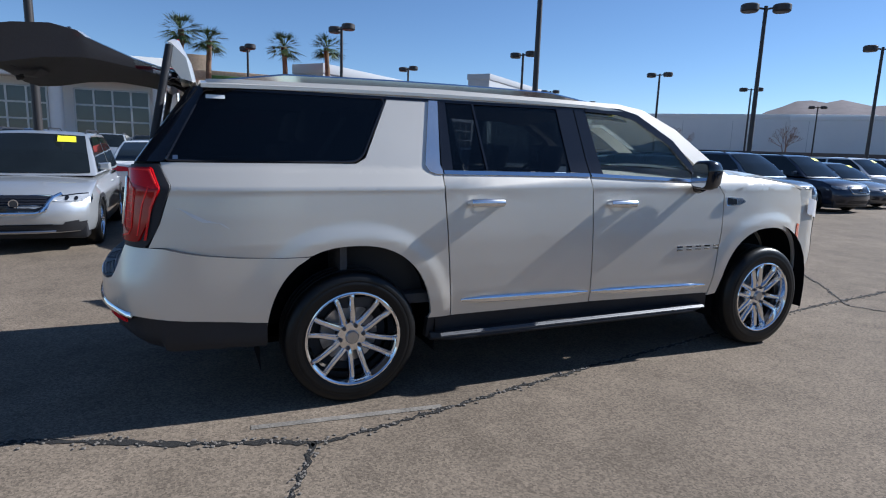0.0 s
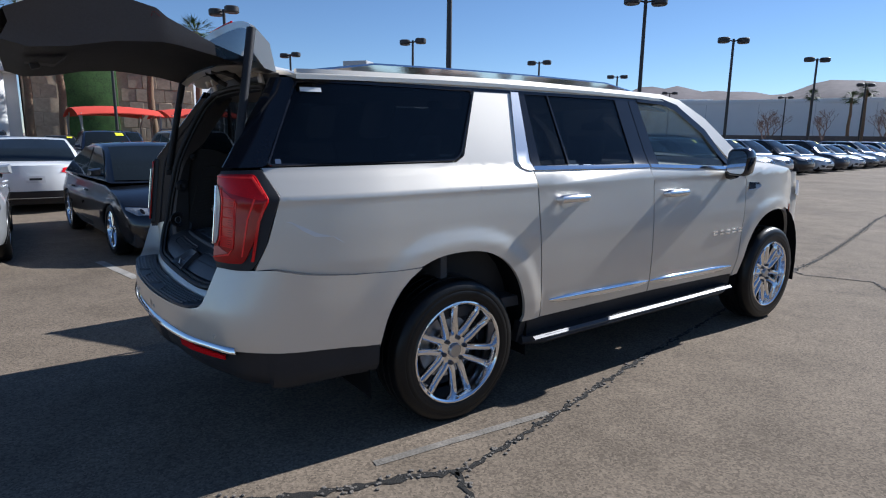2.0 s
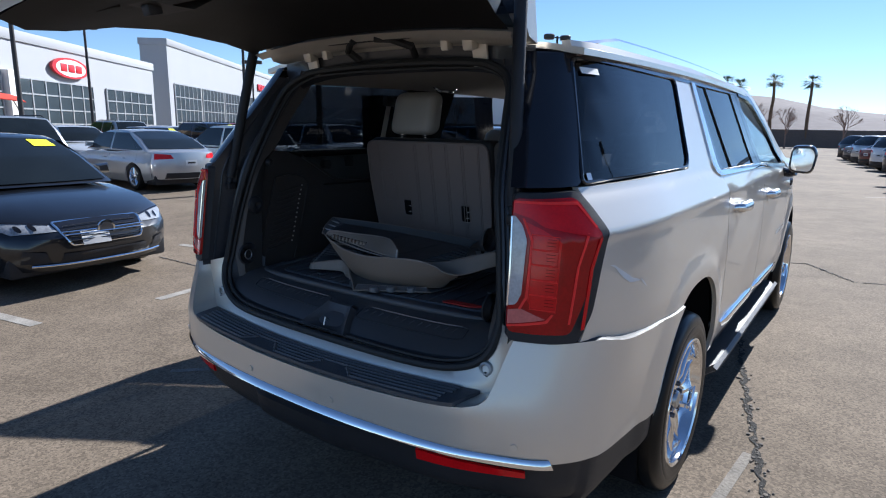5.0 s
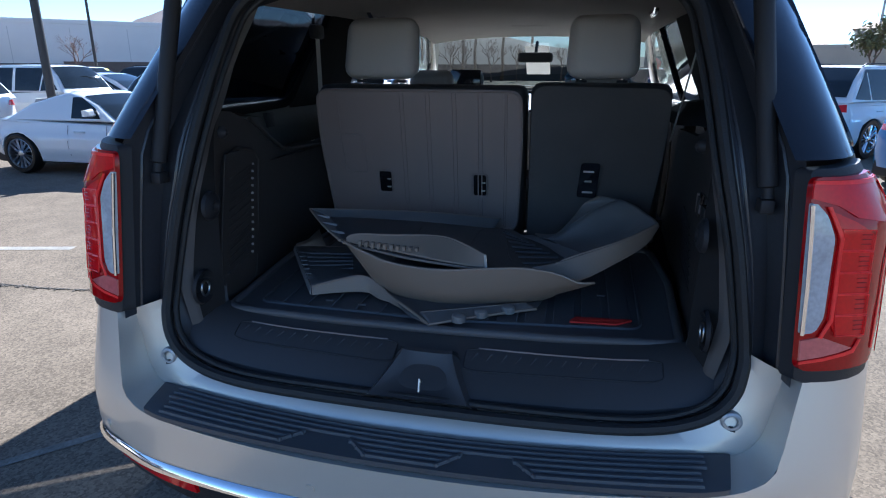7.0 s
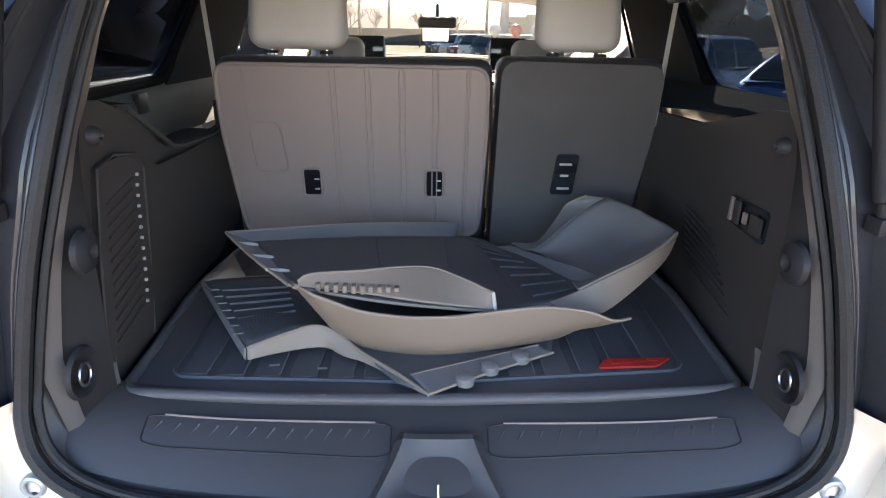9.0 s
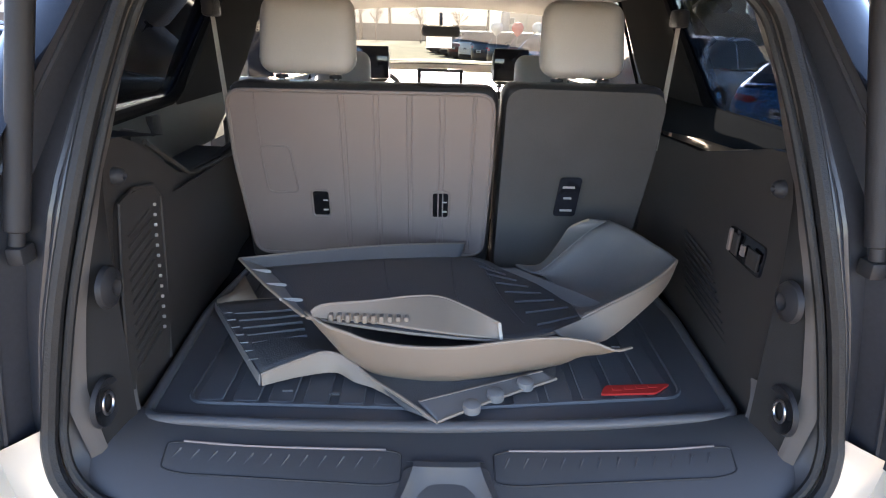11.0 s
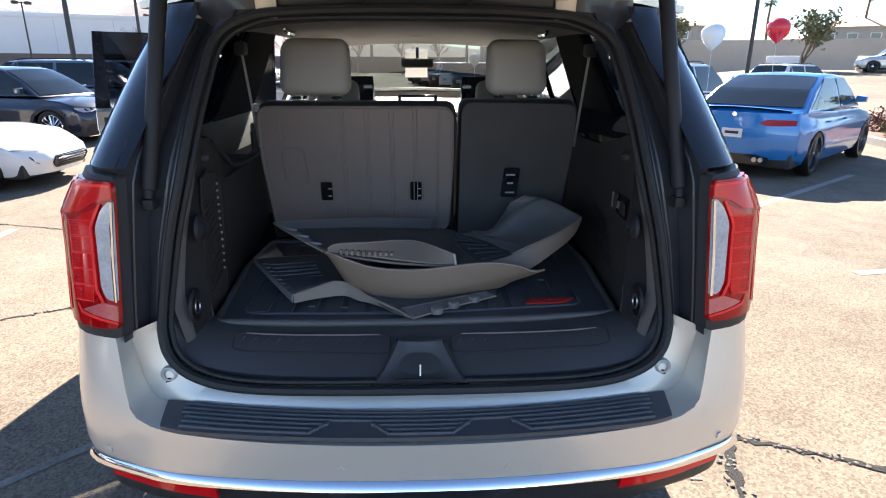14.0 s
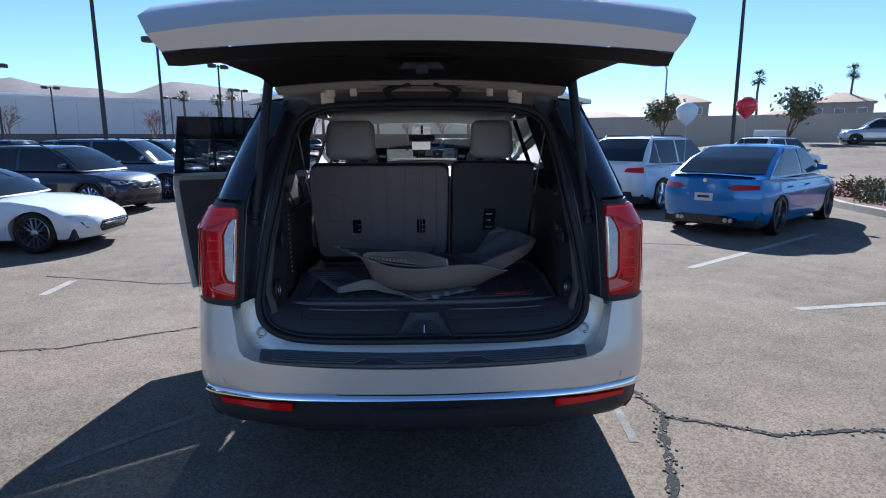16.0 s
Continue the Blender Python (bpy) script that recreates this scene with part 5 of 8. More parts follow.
ip("latch_striker", tube([(0.0, -1.150, 0.880), (0.0, -1.170, 0.898), (0.0, -1.178, 0.87)], 0.003, 6), M["steel"], lsc)

# side trims
def trim_x(y, z):
    return 0.628 + 0.035 * smooth01(-1.0, -0.3, y) + 0.02 * smooth01(1.0, 1.3, z) - 0.05 * smooth01(1.40, 1.75, z)


SIDE_R = [(-0.985, 0.93), (-0.04, 0.93), (-0.04, 1.36), (-0.40, 1.37), (-0.62, 1.42), (-0.78, 1.46), (-0.885, 1.47), (-0.94, 1.42), (-0.968, 1.15)]
SIDE_L = [(-0.985, 0.93), (-0.04, 0.93), (-0.04, 1.30), (-0.20, 1.285), (-0.44, 1.295), (-0.50, 1.31), (-0.70, 1.425), (-0.80, 1.46), (-0.885, 1.47), (-0.94, 1.42), (-0.968, 1.15)]
ip("side_trim", sheet(SIDE_R, lambda y, z: Vector((trim_x(y, z), y, z)), 0.1, 0.02, (1, 0, 0)), M["trim_dark"])
ip("side_trim", sheet(SIDE_L, lambda y, z: Vector((-trim_x(y, z), y, z)), 0.1, 0.02, (-1, 0, 0)), M["trim_dark"])
def pillar_band():
    """Smooth trim from the gate seal to the window or side trim."""
    rows = []
    for i in range(25):
        z = 0.905 + 0.905 * i / 24
        a = Vector((min(lerp(SEAL_X, z), 0.655 + 0.2 * max(0, z - 0.86)) - 0.012, lerp(SEAL_Y, z) + 0.020, z))
        b = Vector((lerp([(0.87, 0.60), (0.95, 0.612), (1.30, 0.618), (1.45, 0.632), (1.60, 0.628), (1.80, 0.585)], z), lerp([(0.95, -0.985), (1.30, -0.965), (1.42, -0.93), (1.48, -0.87), (1.60, -0.79), (1.70, -0.72), (1.80, -0.66)], z), z))
        rows.append([a, a.lerp(b, 0.10) + Vector((-0.012, 0, 0)), a.lerp(b, 0.35) + Vector((-0.016, 0, 0)), a.lerp(b, 0.75) + Vector((-0.010, 0, 0)), b + Vector((-0.003, 0, 0)), b + Vector((0.03, 0.01, 0))])
    return rows


def band_cut(row, f, low):
    """The part of a band's row before or after the fraction f of its width."""
    n = len(row) - 2
    u = f * n
    k = min(n - 1, int(u))
    c = row[k].lerp(row[k + 1], u - k)
    if low:
        return [row[0].lerp(row[1], 0), row[0].lerp(c, 0.33) if k < 1 else row[1], row[1].lerp(c, 0.5), c, c + Vector((0.012, 0.004, 0))]
    e = row[n]
    return [c + Vector((0.004, 0.001, 0)), c.lerp(e, 0.35), c.lerp(e, 0.7), e, row[n + 1]]


BAND = pillar_band()
CUT = [lerp([(0.9, 0.36), (1.30, 0.40), (1.42, 0.60), (1.50, 1.0)], r[0].z) for r in BAND]
pair("pillar_trim", loft([band_cut(r, f, True) for r, f in zip(BAND, CUT)], False), M["pillar_trim"], "brown-grey pillar trim in a lightened colour")
# edge of the same plastic trim, coloured darker to offset the light it catches
pair("side_trim_edge", loft([band_cut(r, f, False) for r, f in zip(BAND[:17], CUT[:17])], False), M["fabric_and_darkened_trim"])
pair("pillar_seam", tube([Vector((lerp(SEAL_X, 1.44) - 0.022, lerp(SEAL_Y, 1.44) + 0.022, 1.44)), Vector((0.628, -0.965, 1.437)), Vector((0.637, -0.915, 1.435))], 0.0025, 5), M["black_plastic"])
LEDGE = [(-0.98, 1.47), (-0.78, 1.46), (-0.6, 1.42), (-0.04, 1.37), (0.5, 1.36)]
ip("window_ledge", loft([[(trim_x(y, 1.40), y, lerp(LEDGE, y)), (0.80, y, 1.425), (min(0.925, side_x(y, 1.437) - 0.03), y, 1.437)] for y in (-0.90, -0.8, -0.6, -0.4, -0.2, 0.0, 0.3, 0.66)], False), M["fabric_and_darkened_trim"])
ip("window_ledge", loft([[(-trim_x(y, 1.40), y, lerp(LEDGE, y)), (-0.80, y, 1.425), (-min(0.925, side_x(y, 1.437) - 0.03), y, 1.437)] for y in (-0.90, -0.8, -0.66, -0.56)], False), M["fabric_and_darkened_trim"])
ip("window_lining", loft([[(-0.925, y, 1.440), (-0.90, y, 1.425), (-0.875, y, 1.36), (-0.865, y, 1.25)] for y in (-0.56, -0.4, -0.2, 0.0, 0.3, 0.66)], False), M["lining_grey"], label="grey-green side lining")
pair("front_side_trim", sheet([(-0.05, 0.62), (0.70, 0.62), (0.70, 1.37), (-0.05, 1.37)], lambda y, z: Vector((0.70 + 0.1 * smooth01(0.0, 0.3, y), y, z)), 0.2, 0.01, (1, 0, 0)), M["trim_dark"])
pair("upper_trim", loft([[(0.66, y, 1.80), (0.70, y, 1.79), (0.765, y, 1.835)] for y in (-0.74, -0.4, 0.0, 0.5, 1.2, 2.0)], False), M["headliner"])
pair("quarter_lining", sheet([(0.03, 1.36), (0.66, 1.36), (0.66, 1.83), (0.22, 1.83)], lambda y, z: Vector((side_x(y, z) - 0.045, y, z)), 0.15, 0.015, (-1, 0, 0)), M["fabric_and_darkened_trim"])
# storage bin in the left trim
ip("storage_bin", loft([[(-0.655, -0.56, 1.285), (-0.655, 0.10, 1.285)], [(-0.72, -0.56, 1.255), (-0.72, 0.10, 1.255)], [(-0.87, -0.56, 1.26), (-0.87, 0.10, 1.26)]], False), M["black_plastic"], label="open storage bin")
ip("bin_rim", tube([(-0.652, -0.70, 1.43), (-0.655, -0.50, 1.312), (-0.656, -0.44, 1.297), (-0.657, -0.20, 1.287), (-0.657, -0.06, 1.30)], 0.006, 6), M["trim_dark"])
ip("trim_knob", lathe([(0.0, 0.0), (0.03, 0.0), (0.03, 0.026), (0.0, 0.03)], 20), M["leather_dark"]).data.transform(Matrix.Translation((-0.872, -0.36, 1.36)))
ip("vent_switch", box(-0.885, -0.865, -0.20, -0.14, 1.34, 1.40, 0.004), M["black_plastic"])
# vent cover on the left with slots and a row of bright studs
vc = ip("vent_cover", sheet(rounded([(-0.985, 1.0), (-0.79, 0.955), (-0.665, 1.31), (-0.72, 1.345), (-0.865, 1.35)], 0.03), lambda y, z: Vector((-trim_x(y, z) + 0.012, y, z)), 0.08, 0.012, (-1, 0, 0)), M["trim_dark"])
for k in range(13):
    f_ = k / 12
    z = 1.03 + 0.25 * f_
    y0 = -0.945 + 0.09 * f_
    ip("vent_slot", tube([(-trim_x(y0, z) + 0.013, y0, z - 0.005), (-trim_x(y0 + 0.13, z) + 0.013, y0 + 0.125, z + 0.012)], 0.0035, 6), M["trim_dark"], vc)
    ip("stud", box(-0.003, 0.003, -0.0026, 0.0026, -0.0032, 0.0032, 0.001), M["leather"], vc).data.transform(Matrix.Translation((-trim_x(y0 + 0.14, z) + 0.015, y0 + 0.142, z + 0.015)))
ip("vent_rim", tube([(-trim_x(y, z) + 0.012, y, z) for y, z in ((-0.985, 1.0), (-0.925, 1.18), (-0.868, 1.345), (-0.80, 1.356), (-0.70, 1.335), (-0.668, 1.30), (-0.70, 1.20), (-0.79, 0.96))], 0.004, 6), M["trim_dark"], vc)
# grille lines on the right trim
for k in range(9):
    z = 1.02 + 0.016 * k
    ip("trim_line", tube([(trim_x(-0.75, z) - 0.001, -0.80 + 0.02 * k, z), (trim_x(-0.55, z) - 0.001, -0.52 + 0.01 * k, z + 0.012)], 0.003, 4), M["black_plastic"])
ob_ = ip("power_outlet", sheet(rounded([(-0.855, 1.205), (-0.69, 1.205), (-0.68, 1.262), (-0.85, 1.272)], 0.012), lambda y, z: Vector((trim_x(y, z) - 0.006, y, z)), 0.08, 0.006, (1, 0, 0)), M["black_gloss"], label="power outlet panel")
for yy, w_, h_, mt_ in ((-0.705, 0.006, 0.026, "seat_panel"), (-0.735, 0.012, 0.024, "trim_dark"), (-0.775, 0.008, 0.012, "seat_panel"), (-0.825, 0.022, 0.020, "trim_dark")):
    ip("outlet_detail", box(-0.003, 0.003, -w_, w_, -h_, h_, 0.002), M[mt_], ob_).data.transform(Matrix.Translation((trim_x(yy, 1.21) - 0.01, yy, 1.236)))
for sg, yk in ((-1, -1.01), (1, -1.025)):
    for z, nm in ((1.24, "knob"), (1.42, "hook")):
        r = 0.031 if nm == "knob" else 0.014
        y_ = yk if nm == "knob" else -0.935
        ip("cargo_" + nm, lathe([(0.0, r * 1.25), (0.009, r * 1.15), (0.015, r * 0.85), (0.018, r * 0.5), (0.012, r * 0.3), (0.010, 0.0)], 20), M["black_plastic"]).data.transform(Matrix.Translation((sg * (0.607 if z < 1.3 else 0.60), y_, z)) @ Matrix.Rotation(math.pi if sg > 0 else 0, 4, "Z"))
    cup = ip("tie_down", lathe([(0.0, 0.048), (0.008, 0.044), (0.003, 0.034), (-0.010, 0.02), (-0.010, 0.0)], 24), M["black_plastic"], label="tie-down cup with chrome ring")
    cup.data.transform(Matrix.Translation((sg * 0.632, -1.043, 1.025)) @ Matrix.Rotation(math.pi if sg > 0 else 0, 4, "Z"))
    ip("ring", tube([(sg * 0.625, -1.043 + 0.017 * math.cos(a), 1.022 + 0.021 * math.sin(a)) for a in [i * math.pi / 8 for i in range(16)]], 0.003, 6, closed=True), M["steel"], cup)

# third row
def back_y(z):
    return -0.20 - 0.175 * (z - 1.0)


def headrest(seat, x0, x1, y, z0, z1, mat, th=0.11):
    bm = box(x0, x1, y, y + th, z0, z1, 0.045, 4)
    for v in bm.verts:
        t = (v.co.z - z0) / (z1 - z0)
        v.co.x = (x0 + x1) / 2 + (v.co.x - (x0 + x1) / 2) * (1.0 - 0.10 * max(0, t - 0.4))
        v.co.y += 0.05 * t
    h = ip("headrest", bm, mat, seat, "light grey leather headrest" if mat is M["leather"] else "dark headrest")
    for xx in (x0 + (x1 - x0) * 0.22, x1 - (x1 - x0) * 0.22):
        ip("headrest_post", tube([(xx, y + th / 2, z0 - 0.05), (xx, y + th / 2, z0 + 0.03)], 0.008, 8), M["chrome"], seat)
        ip("post_guide", lathe([(z0 - 0.012, 0.019), (z0 - 0.004, 0.019), (z0 - 0.002, 0.012)], 14, "Z"), M["black_plastic"], seat).data.transform(Matrix.Translation((xx, y + th / 2, 0)))
    return h


def seat_body(x0, x1, z0, z1):
    bm = box(x0, x1, 0, 0.14, z0, z1, 0.035, 3)
    for v in bm.verts:
        v.co.y += back_y(v.co.z) + 0.004
    return bm


s60 = ip("third_row_seat", seat_body(-0.615, 0.148, 0.93, 1.512), M["leather_dark"], label="folding rear bench back, wide part")
panel = rounded([(-0.585, 0.985), (0.125, 0.985), (0.136, 1.30), (0.132, 1.492), (-0.608, 1.492), (-0.612, 1.30)], 0.045)
ip("back_panel", sheet(panel, lambda x, z: Vector((x, back_y(z) - 0.012, z)), 0.12, 0.014, (0, 1, 0)), M["seat_panel"], s60, "brown-grey ribbed plastic back panel")
ip("panel_edge", tube([(x, back_y(z) - 0.012, z) for x, z in panel], 0.006, 6, closed=True), M["seat_panel"], s60)
for x in (-0.535, -0.300, -0.286, -0.205, -0.191, -0.110, -0.096, -0.018, -0.004, 0.075, 0.083):
    zb = 1.34 if x < -0.5 else 1.0
    ip("panel_rib", tube([(x + 0.02 * (1.49 - zb) * (1 if x < -0.5 else 0), back_y(zb) - 0.0125, zb), (x, back_y(1.485) - 0.0125, 1.485)], 0.0028, 5), M["seat_panel"], s60)
ip("panel_flap", tube([(x, back_y(z) - 0.013, z) for x, z in rounded([(-0.525, 1.19), (-0.435, 1.19), (-0.45, 1.335), (-0.535, 1.335)], 0.02)], 0.003, 5, closed=True), M["seat_panel"], s60)
for x in (-0.371, -0.011):
    ip("panel_slot", sheet(rounded([(x - 0.027, 1.115), (x + 0.027, 1.115), (x + 0.027, 1.20), (x - 0.027, 1.20)], 0.01), lambda a, z: Vector((a, back_y(z) - 0.014, z)), 0.1), M["screen"], s60)
    ip("slot_frame", tube([(a, back_y(z) - 0.014, z) for a, z in rounded([(x - 0.027, 1.115), (x + 0.027, 1.115), (x + 0.027, 1.20), (x - 0.027, 1.20)], 0.012)], 0.004, 5, closed=True), M["seat_panel"], s60)
    for k in (0, 1):
        ip("slot_bar", box(x + 0.006, x + 0.02, back_y(1.15) - 0.018, back_y(1.15) - 0.013, 1.135 + 0.03 * k, 1.139 + 0.03 * k), M["leather"], s60)
headrest(s60, -0.545, -0.265, -0.215, 1.528, 1.745, M["leather"])
s40 = ip("third_row_seat", seat_body(0.160, 0.622, 0.90, 1.522), M["leather_dark"], label="folding rear bench back, narrow part")
ip("back_carpet", sheet(rounded([(0.165, 0.93), (0.575, 0.93), (0.612, 1.30), (0.616, 1.505), (0.168, 1.512)], 0.05), lambda x, z: Vector((x, back_y(z) - 0.010 + 0.006 * math.cos(9 * (x - 0.39)), z)), 0.08, 0.012, (0, 1, 0)), M["seat_carpet"], s40, "charcoal carpeted back")
sp = ip("release_plate", sheet(rounded([(0.335, 1.13), (0.402, 1.13), (0.410, 1.255), (0.345, 1.255)], 0.012), lambda x, z: Vector((x, back_y(z) - 0.018, z)), 0.1, 0.008, (0, 1, 0)), M["black_gloss"], s40)
for zz, w in ((1.225, 0.018), (1.19, 0.012), (1.15, 0.018)):
    ip("release_mark", box(0.372 - w, 0.372 + w, back_y(zz) - 0.021, back_y(zz) - 0.0185, zz - 0.003, zz + 0.003), M["leather"], s40)
headrest(s40, 0.272, 0.516, -0.225, 1.533, 1.745, M["leather"])
for sg in (-1, 1):
    bl = bmesh.new()
    a, b = Vector((sg * 0.735, 0.02, 1.70)), Vector((sg * 0.635, -0.20, 1.33))
    d = Vector((0.0, 0.018, -0.004))
    loft([[a - d, a + d, a + d + Vector((0.002, 0, 0)), a - d + Vector((0.002, 0, 0))], [b - d, b + d, b + d + Vector((0.002, 0, 0)), b - d + Vector((0.002, 0, 0))]], True, True, bl)
    ip("seat_belt", bl, M["leather"], label="pale grey seat belt")
    ip("belt_guide", box(sg * 0.735 - 0.02, sg * 0.735 + 0.02, -0.02, 0.06, 1.68, 1.735, 0.012), M["black_plastic"])

# second and front rows, just their visible upper parts and seats
def chair(name, x, y, zt, mat, label):
    bm = box(x - 0.25, x + 0.25, y, y + 0.16, 0.75, zt, 0.05, 3)
    for v in bm.verts:
        v.co.y -= 0.25 * (v.co.z - 0.9)
    s = ip(name, bm, mat, label=label)
    ip("seat_cushion", box(x - 0.26, x + 0.26, y + 0.1, y + 0.62, 0.78, 0.95, 0.05, 3), mat, s)
    ip("seat_base", box(x - 0.2, x + 0.2, y + 0.1, y + 0.55, 0.60, 0.80, 0.03), M["black_plastic"], s)
    return s


for sg in (-1, 1):
    s2 = chair("second_row_seat", sg * 0.44, 0.85, 1.36, M["leather"], "grey leather captain's chair")
    headrest(s2, sg * 0.44 - 0.12, sg * 0.44 + 0.12, 0.70, 1.36, 1.56, M["leather"])
    s1 = chair("front_seat", sg * 0.41, 1.72, 1.33, M["leather_dark"], "front seat with rear entertainment screen")
    headrest(s1, sg * 0.41 - 0.11, sg * 0.41 + 0.11, 1.60, 1.36, 1.56, M["leather_dark"])
    ip("seat_screen", box(sg * 0.40 - 0.10, sg * 0.40 + 0.10, 1.555, 1.575, 1.385, 1.565, 0.008), M["screen"], s1, "black seat-back screen")
ip("dashboard", loft([[(-0.9, 2.15, 1.05), (-0.9, 2.18, 1.26), (-0.9, 2.35, 1.32), (-0.9, 2.85, 1.34)], [(-0.42, 2.10, 1.05), (-0.42, 2.12, 1.27), (-0.42, 2.3, 1.35), (-0.42, 2.85, 1.36)], [(0.0, 2.05, 1.0), (0.0, 2.1, 1.26), (0.0, 2.25, 1.31), (0.0, 2.85, 1.36)], [(0.9, 2.15, 1.05), (0.9, 2.18, 1.26), (0.9, 2.35, 1.32), (0.9, 2.85, 1.34)]], False), M["leather"], label="pale dashboard")
dsp = ip("centre_display", box(-0.15, 0.15, 2.04, 2.07, 1.27, 1.42, 0.01), M["screen"], label="lit centre display")
ip("display_face", box(-0.125, 0.125, 2.032, 2.038, 1.29, 1.40), M["screen_on"], dsp)
ip("steering_wheel", tube([(-0.42 + 0.185 * math.cos(a), 1.98 + 0.05 * math.sin(a), 1.22 + 0.18 * math.sin(a)) for a in [i * math.pi / 16 for i in range(32)]], 0.016, 8, closed=True), M["leather_dark"])
ip("rear_view_mirror", box(-0.125, 0.125, 2.16, 2.19, 1.615, 1.685, 0.02, 3), M["black_plastic"], label="interior mirror")
ip("mirror_stem", tube([(0, 2.18, 1.66), (0, 2.30, 1.76)], 0.012, 6), M["black_plastic"])
ip("roof_console", box(-0.13, 0.13, 1.55, 1.95, 1.825, 1.85, 0.02), M["headliner"])
ip("roof_panel_shade", box(-0.42, 0.42, 0.45, 0.85, 1.855, 1.862, 0.004), M["black_gloss"])
for sg in (-1, 1):
    ip("roof_handle", tube([(sg * 0.60, 0.25, 1.815), (sg * 0.60, 0.30, 1.785), (sg * 0.60, 0.45, 1.785), (sg * 0.60, 0.50, 1.815)], 0.01, 6), M["chrome"])
    ip("dome_lamp", box(sg * 0.40 - 0.06, sg * 0.40 + 0.06, -0.12, -0.02, 1.835, 1.85, 0.008), M["clear_lens"])
ip("windscreen_label", sheet([(-0.12, 0.30), (0.10, 0.30), (0.10, 0.75), (-0.12, 0.75)], lambda x, s: screen_pt(x, s) + Vector((0, -0.02, -0.01)), 0.3), M["white_label"], label="paper price sheet in the windscreen")
ip("windscreen_banner", sheet([(0.30, 0.02), (0.60, 0.02), (0.60, 0.13), (0.30, 0.13)], lambda x, s: screen_pt(x, s) + Vector((0, -0.02, -0.01)), 0.3), M["yellow_label"], label="yellow price sticker")

# ---- cargo liner and the loose floor liners ----
liner_thing = thing("cargo_liner", "dark ribbed rubber cargo liner with raised lip and red mark", "mat")
OUTL = rounded([(-0.600, -0.985), (-0.30, -0.999), (0.0, -1.0), (0.30, -0.986), (0.600, -0.955), (0.625, -0.55), (0.60, -0.24), (-0.60, -0.24), (-0.628, -0.55)], 0.035)


def lp(name, bm, mat, label="", parent=None):
    ob = part(name, bm, mat, parent or liner_thing, label)
    inside.append(ob)
    return ob


lp("mat_base", sheet(OUTL, lambda x, y: Vector((x, y, 0.942)), 0.12, 0.016, (0, 0, -1)), M["mat"])
lp("mat_lip", tube([(x, y, 0.943) for x, y in OUTL], 0.012, 10, closed=True), M["mat"])
lp("inner_line", tube([(x, y, 0.944) for x, y in rounded([(-0.535, -0.932), (0.0, -0.945), (0.515, -0.893), (0.53, -0.30), (-0.54, -0.30)], 0.04)], 0.005, 6, closed=True), M["mat"])
for k in range(14):
    x = -0.49 + 0.0735 * k
    y0 = -0.922 - 0.012 * (1 - (x / 0.52) ** 2) + 0.033 * max(0.0, x / 0.52)
    lp("mat_rib", box(x - 0.027, x + 0.027, y0, -0.33, 0.942, 0.9475, 0.002, 1), M["mat"])
    lp("rib_end", box(x - 0.024, x + 0.024, y0 - 0.004, y0 + 0.001, 0.943, 0.9485, 0.0015, 1), M["mat"])
for x, y in ((-0.335, -0.895), (-0.235, -0.905), (0.225, -0.815), (-0.45, -0.70), (0.42, -0.70)):
    lp("mat_nub", box(x - 0.011, x + 0.011, y - 0.004, y + 0.004, 0.947, 0.952, 0.0015, 1), M["mat"])
mark = lp("red_mark", sheet(rounded([(0.332, -0.900), (0.455, -0.892), (0.498, -0.858), (0.35, -0.868)], 0.008), lambda x, y: Vector((x, y, 0.9535)), 0.1, 0.005, (0, 0, -1)), M["red_mark"], "red stamped mark")
for k in range(4):  # raised strokes of the stamp, as plain bars
    lp("mark_bar", box(0.362 + 0.027 * k, 0.382 + 0.027 * k, -0.887 + 0.004 * k, -0.878 + 0.004 * k, 0.953, 0.955, 0.001, 1), M["red_mark"], "", mark)


def ruled(rows, n=14):
    """A surface through several curves, each a list of points, smoothed along and across."""
    def spl(pts, m):
        pts = [Vector(p) for p in pts]
        out = []
        for i in range(m + 1):
            u = i / m * (len(pts) - 1)
            k = min(len(pts) - 2, int(u))
            t = u - k
            g = lambda j: pts[max(0, min(len(pts) - 1, j))]
            p0, p1, p2, p3 = g(k - 1), g(k), g(k + 1), g(k + 2)
            out.append(0.5 * (2 * p1 + (p2 - p0) * t + (2 * p0 - 5 * p1 + 4 * p2 - p3) * t * t + (3 * p1 - p0 - 3 * p2 + p3) * t ** 3))
        return out
    cur = [spl(r, n * 2) for r in rows]
    cols = [spl([c[i] for c in cur], n) for i in range(n * 2 + 1)]
    return cols


def wall_of(t, name, rows, mat, label="", thick=0.004, rims=(), n=10):
    """A moulded wall or floor of a liner with some thickness; rims names the edge curves that are beaded."""
    cols = ruled(rows, n)
    ob = part(name, loft(cols, False), mat, t, label, 60)
    inside.append(ob)
    sol = ob.modifiers.new("thickness", "SOLIDIFY")
    sol.thickness, sol.offset = thick, 0
    for k in rims:
        inside.append(part("rim", tube([c[k] for c in cols], 0.0036, 6), M["mat_taupe"], t))
    return cols


# lowest liner, flat with ribs and a turned-up taupe edge
t1 = thing("floor_liner", "grey ribbed floor liner lying flat, edge turned up", "mat", "loose floor liners")
